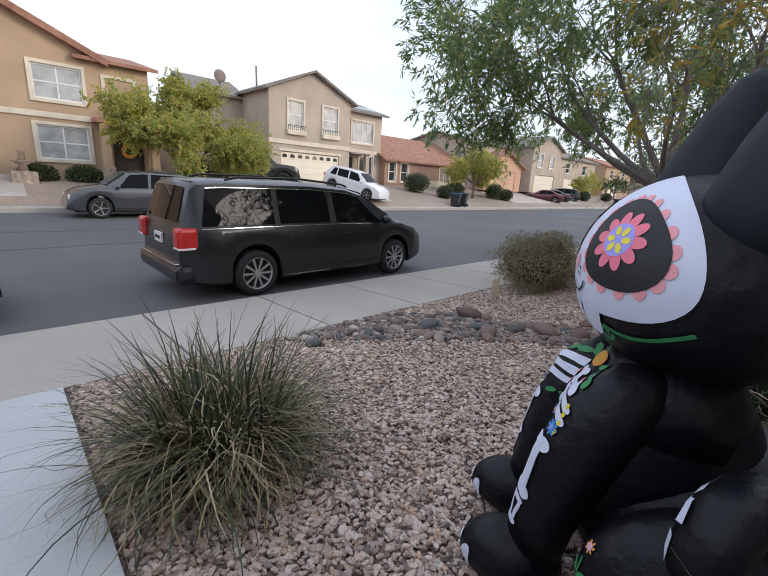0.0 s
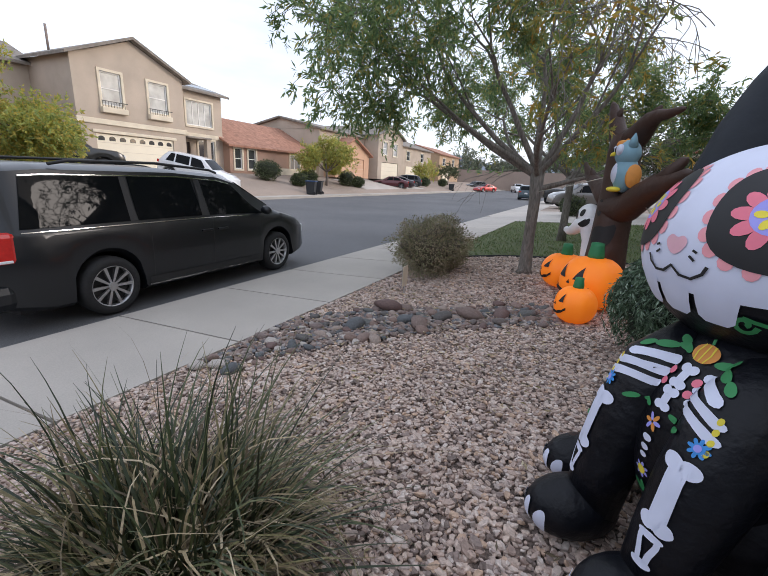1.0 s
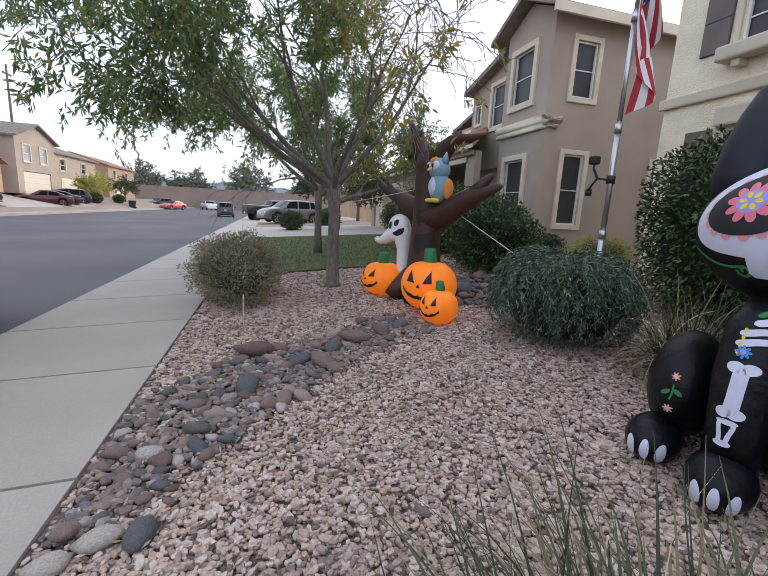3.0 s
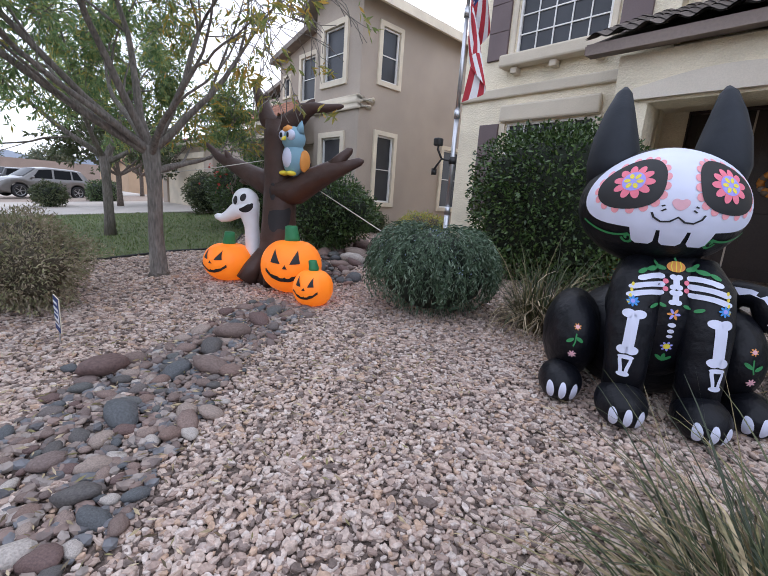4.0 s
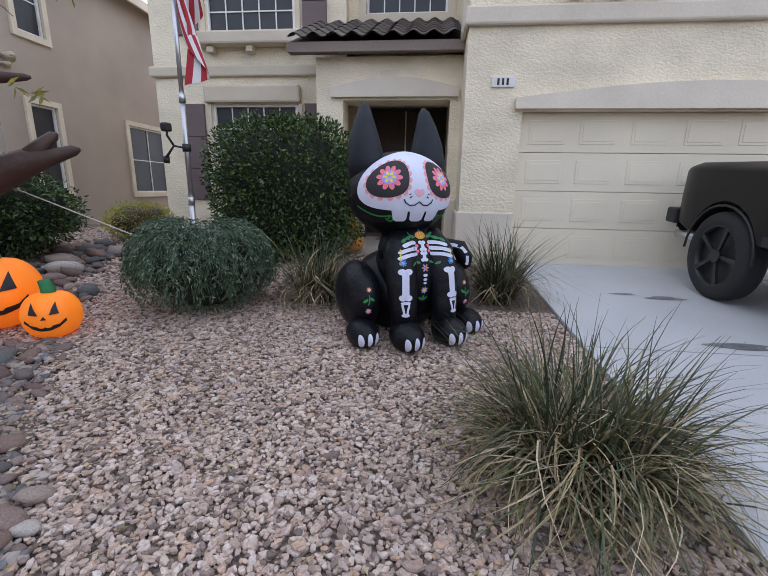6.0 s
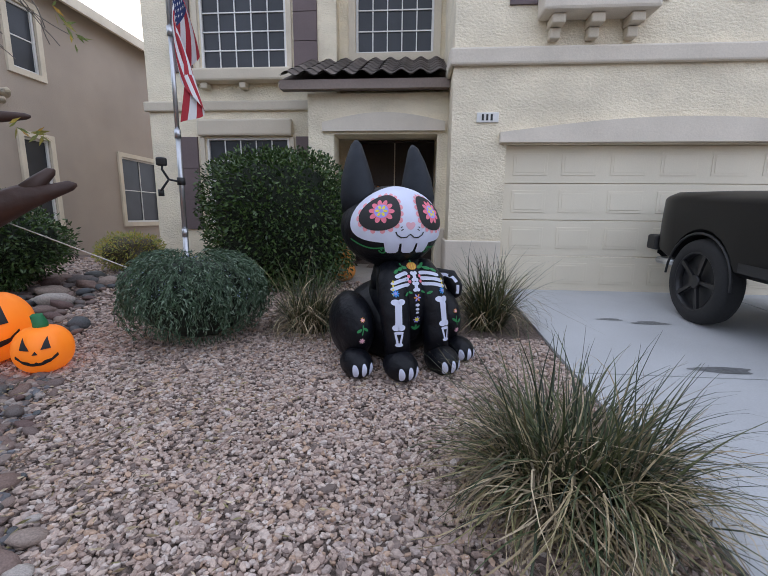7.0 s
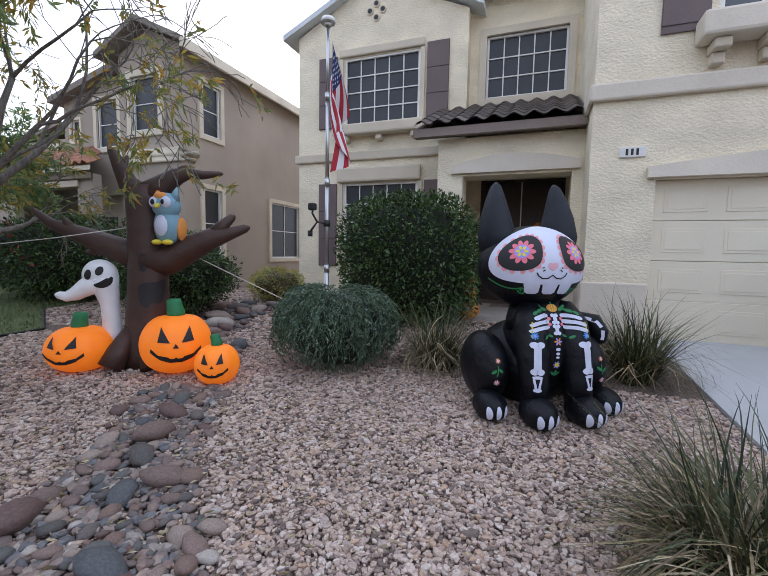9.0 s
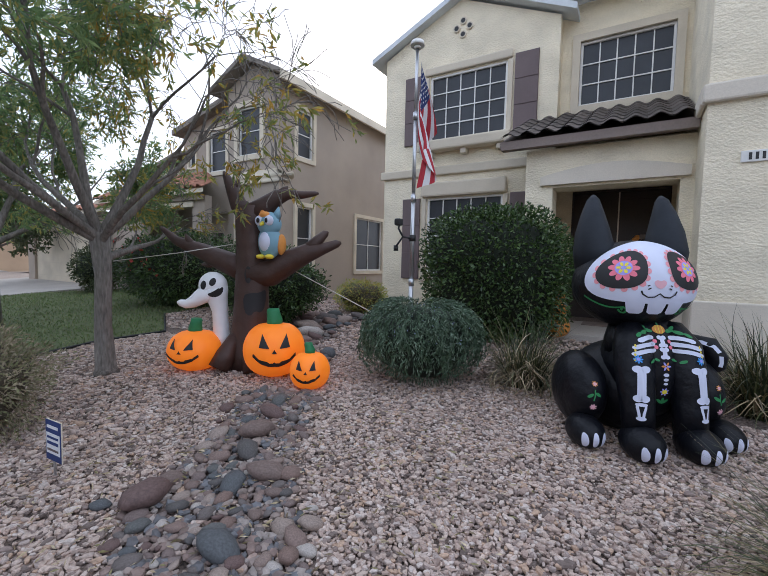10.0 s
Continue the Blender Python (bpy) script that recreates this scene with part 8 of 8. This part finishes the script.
# fountain and bright flowers by the tan house
f = thing("stone_fountain", (0.9, 23.9, 0.45), 0, "tiered stone garden fountain across the street", "fountain")
part("base", box(bmesh.new(), -0.45, 0.45, -0.45, 0.45, 0, 0.55, 0.05), M["stone_veneer"], f)
part("bowl", tube(bmesh.new(), [(0, 0, 0.55), (0, 0, 0.8), (0, 0, 0.95), (0, 0, 1.0)], [0.2, 0.15, 0.4, 0.42], 18), M["stone_veneer"], f)
part("finial", tube(bmesh.new(), [(0, 0, 1.0), (0, 0, 1.3), (0, 0, 1.4)], [0.15, 0.1, 0.2], 14), M["stone_veneer"], f)
p = pot((-0.75, 23.3, 0.40), 0.38, 0.7, M["terracotta"], "terracotta urn of orange flowers across the street", False)
rng = np.random.default_rng(77)
u = rng.normal(size=(260, 3))
u /= np.linalg.norm(u, axis=1, keepdims=True)
ob = new("flowers", leaves(u * 0.4 + np.array([0, 0, 0.95]), u, 0.12, 0.10, rng, "flowers", M["ink_orange"]))
ob.parent = p
bm = boxes((-14, 1.6, 21.2, 23.4, -0.4, 0.05))
for v in bm.verts:
    if v.co.z > 0:
        v.co.z = -0.18 + (v.co.y - 21.2) * 0.19 + 0.06
solid("lawn", bm, M["lawn_soil"], "green lawn in front of the tan house", "lawn", kind="structure")

# ---- stones ----
def pebble(seed, sub=1, flat=0.7, rough=0.25):
    """A stone as vertex and face arrays, about 1 across."""
    bm = bmesh.new()
    bmesh.ops.create_icosphere(bm, subdivisions=sub, radius=0.5)
    for v in bm.verts:
        k = 1 + rough * noise.noise(v.co * 2.2 + Vector((seed, seed * 0.7, 0)))
        v.co = Vector((v.co.x * k, v.co.y * k * 0.78, v.co.z * k * flat))
    v = np.array([q.co for q in bm.verts])
    f = np.array([[q.index for q in g.verts] for g in bm.faces])
    bm.free()
    return v, f


def flake(seed):
    """A chip of crushed stone: an uneven flat top, bevelled edge and sloping flanks, about 1 long."""
    r = random.Random(seed)
    n = 6
    ang = [2 * math.pi * (k + r.uniform(-0.3, 0.3)) / n for k in range(n)]
    rad = [r.uniform(0.38, 0.54) for _ in range(n)]
    tip, tilt = r.uniform(-0.08, 0.08), r.uniform(-0.12, 0.12)
    v = [(0.84 * q * math.cos(a) + tip * 0.5, 0.60 * q * math.sin(a), 0.20 + tilt * q * math.cos(a) + r.uniform(-0.04, 0.04)) for a, q in zip(ang, rad)]
    v += [(q * math.cos(a), 0.72 * q * math.sin(a), r.uniform(0.0, 0.10)) for a, q in zip(ang, rad)]
    f = [(0, k, k + 1) for k in range(1, n - 1)]
    for k in range(n):
        j = (k + 1) % n
        f += [(k, n + k, n + j), (k, n + j, j)]
    v += [(0.8 * q * math.cos(a), 0.58 * q * math.sin(a), -0.30) for a, q in zip(ang, rad)]
    for k in range(n):
        j = (k + 1) % n
        f += [(n + k, 2 * n + k, 2 * n + j), (n + k, 2 * n + j, n + j)]
    return np.array(v), np.array(f)


bed_poly = [(2.00, 3.60), (2.65, 2.98), (3.28, 2.46), (3.82, 1.95), (4.15, 1.45), (4.48, 0.92), (5.15, 1.15), (4.85, 1.65), (4.48, 2.35), (4.25, 2.90), (3.72, 3.26), (3.38, 3.60)]
bed2_poly = [(4.9, 0.1), (5.6, -0.35), (6.2, -1.4), (6.5, -2.8), (7.6, -2.8), (7.3, -1.3), (6.9, -0.3), (6.3, 0.3), (5.6, 0.5)]
rng = np.random.default_rng(101)


def gravel(x0, x1, y0, y1, count, size, seed):
    rng = np.random.default_rng(seed)
    px, py = rng.uniform(x0, x1, count), rng.uniform(y0, y1, count)
    ok = (py < 3.60) & (px > 0.19) & ~((px < 1.12) & (py < -2.36)) & ~((px < 3.42) & (py < -2.84)) & (py > -4.66)
    yard = inside(px, py, pts_yard)
    jx, jy = px + rng.normal(0, 0.09, count), py + rng.normal(0, 0.09, count)
    bed = inside(jx, jy, bed_poly) | inside(jx, jy, bed2_poly)
    ok &= yard & (~bed | (rng.random(count) < 0.35))
    px, py = px[ok], py[ok]
    n = len(px)
    vs, fs, off = [], [], 0
    kinds = [flake(900 + k) for k in range(8)]
    pick = rng.integers(0, 8, n)
    for k in range(8):
        m = pick == k
        c = int(m.sum())
        s = size * rng.lognormal(0, 0.28, c)
        sc = np.stack([s * rng.uniform(0.9, 1.35, c), s, s * rng.uniform(0.55, 0.9, c)], 1)
        pos = np.stack([px[m], py[m], 0.10 - 0.06 * py[m] - 0.008 + rng.uniform(-0.34, 0.34, c) * size], 1)
        v, f = scatter(kinds[k][0], kinds[k][1], pos, turns(c, rng, 0.30), sc)
        vs.append(v)
        fs.append(f + off)
        off += len(v)
    return np.concatenate(vs), np.concatenate(fs)


pts_yard = [(0.19, 3.61), (0.19, -2.34), (1.12, -2.36), (1.12, -5.0), (10.6, -5.0), (10.6, -1.05), (8.72, 0.0), (8.97, 1.0), (8.72, 2.35), (7.85, 3.61)]
for x0, x1, y0, y1, cnt, size, seed in ((0.19, 3.2, -0.3, 3.61, 36000, 0.034, 1), (3.2, 5.4, -0.6, 3.61, 22000, 0.037, 2), (5.4, 9.0, 0.0, 3.61, 17000, 0.044, 3), (1.1, 10.6, -4.7, -0.3, 20000, 0.052, 4)):
    v, f = gravel(x0, x1, y0, y1, cnt, size, seed)
    tagged(new("gravel", soup(v, f, "gravel", M["gravel"])), "crushed pinkish tan gravel covering the yard", "gravel", kind="stuff")

# dry creek of river rocks
creek = thing("rock_bed", label="dry creek bed of rounded grey, brown and rust river rocks", category="rock bed", kind="structure")
meshes = []
for k in range(10):
    v, f = pebble(500 + k, 2, 0.52, 0.35)
    me = soup(v, f, "river_rock", M["river"])
    me.polygons.foreach_set("use_smooth", [True] * len(me.polygons))
    meshes.append(me)
placed = []


def drop_rocks(poly, n, lo, hi, seed, parent, sink=0.12):
    rng = np.random.default_rng(seed)
    xs = [p[0] for p in poly]
    ys_ = [p[1] for p in poly]
    made = tries = 0
    while made < n and tries < 20000:
        tries += 1
        x, y = rng.uniform(min(xs), max(xs)), rng.uniform(min(ys_), max(ys_))
        s = lo + (hi - lo) * rng.random() ** 2.2
        if not inside(np.array([x + rng.normal(0, 0.07)]), np.array([y + rng.normal(0, 0.07)]), poly)[0] or y > 3.54:
            continue
        if any((x - a) ** 2 + (y - b) ** 2 < (0.36 * (s + c)) ** 2 for a, b, c in placed):
            continue
        placed.append((x, y, s))
        m = pose(x, y, slope(y) + s * 0.5 * 0.52 - s * sink, rng.normal(0, 10), rng.normal(0, 10), rng.uniform(0, 360)) @ Matrix.Diagonal((s * 1.15, s, s, 1))
        share("river_rock", meshes[int(rng.integers(0, 10))], parent, m)
        made += 1


for x, y, s in ((4.28, 1.86, 0.30), (4.18, 2.80, 0.32), (4.10, 2.12, 0.22), (4.45, 1.55, 0.24), (3.75, 2.25, 0.26), (4.62, 1.30, 0.20), (3.85, 2.45, 0.20), (3.45, 2.85, 0.24)):
    placed.append((x, y, s))
    share("river_rock", meshes[int(s * 1000) % 10], creek, pose(x, y, slope(y) + s * 0.14, 4, -5, s * 1500) @ Matrix.Diagonal((s * 1.2, s * 0.9, s, 1)))
drop_rocks(bed_poly, 292, 0.055, 0.165, 7, creek)
rubble = thing("rock_pile", label="pile of flat reddish-brown landscape rocks behind the pumpkins", category="rock bed", kind="structure")
drop_rocks(bed2_poly, 120, 0.12, 0.42, 8, rubble)
# small pebbles between the rocks, and dry leaves
rng = np.random.default_rng(55)
n = 5200
px, py = rng.uniform(2.0, 5.2, n), rng.uniform(0.9, 3.58, n)
ok = inside(px, py, bed_poly)
px, py = px[ok], py[ok]
kv, kf = pebble(3, 1, 0.6, 0.3)
s = rng.uniform(0.03, 0.085, len(px))
v, f = scatter(kv, kf, np.stack([px, py, 0.10 - 0.06 * py + 0.004], 1), turns(len(px), rng, 0.3), np.stack([s, s, s], 1))
tagged(new("creek_pebbles", soup(v, f, "creek_pebbles", M["river_far"])), "small grey-brown pebbles between the river rocks", "pebbles", kind="stuff")
n = 900
px = np.concatenate([rng.uniform(2.2, 5.2, n), rng.uniform(0.3, 7.5, n // 2)])
py = np.concatenate([rng.uniform(0.9, 3.5, n), rng.uniform(0.0, 3.5, n // 2)])
pos = np.stack([px, py, 0.10 - 0.06 * py + 0.03], 1)
d = rng.normal(size=pos.shape) * np.array([1, 1, 0.15])
tagged(new("dry_leaves", leaves(pos, d, 0.05, 0.012, rng, "dry_leaves", M["straw"])), "dry yellow willow leaves fallen on the stones", "fallen leaves", kind="stuff")
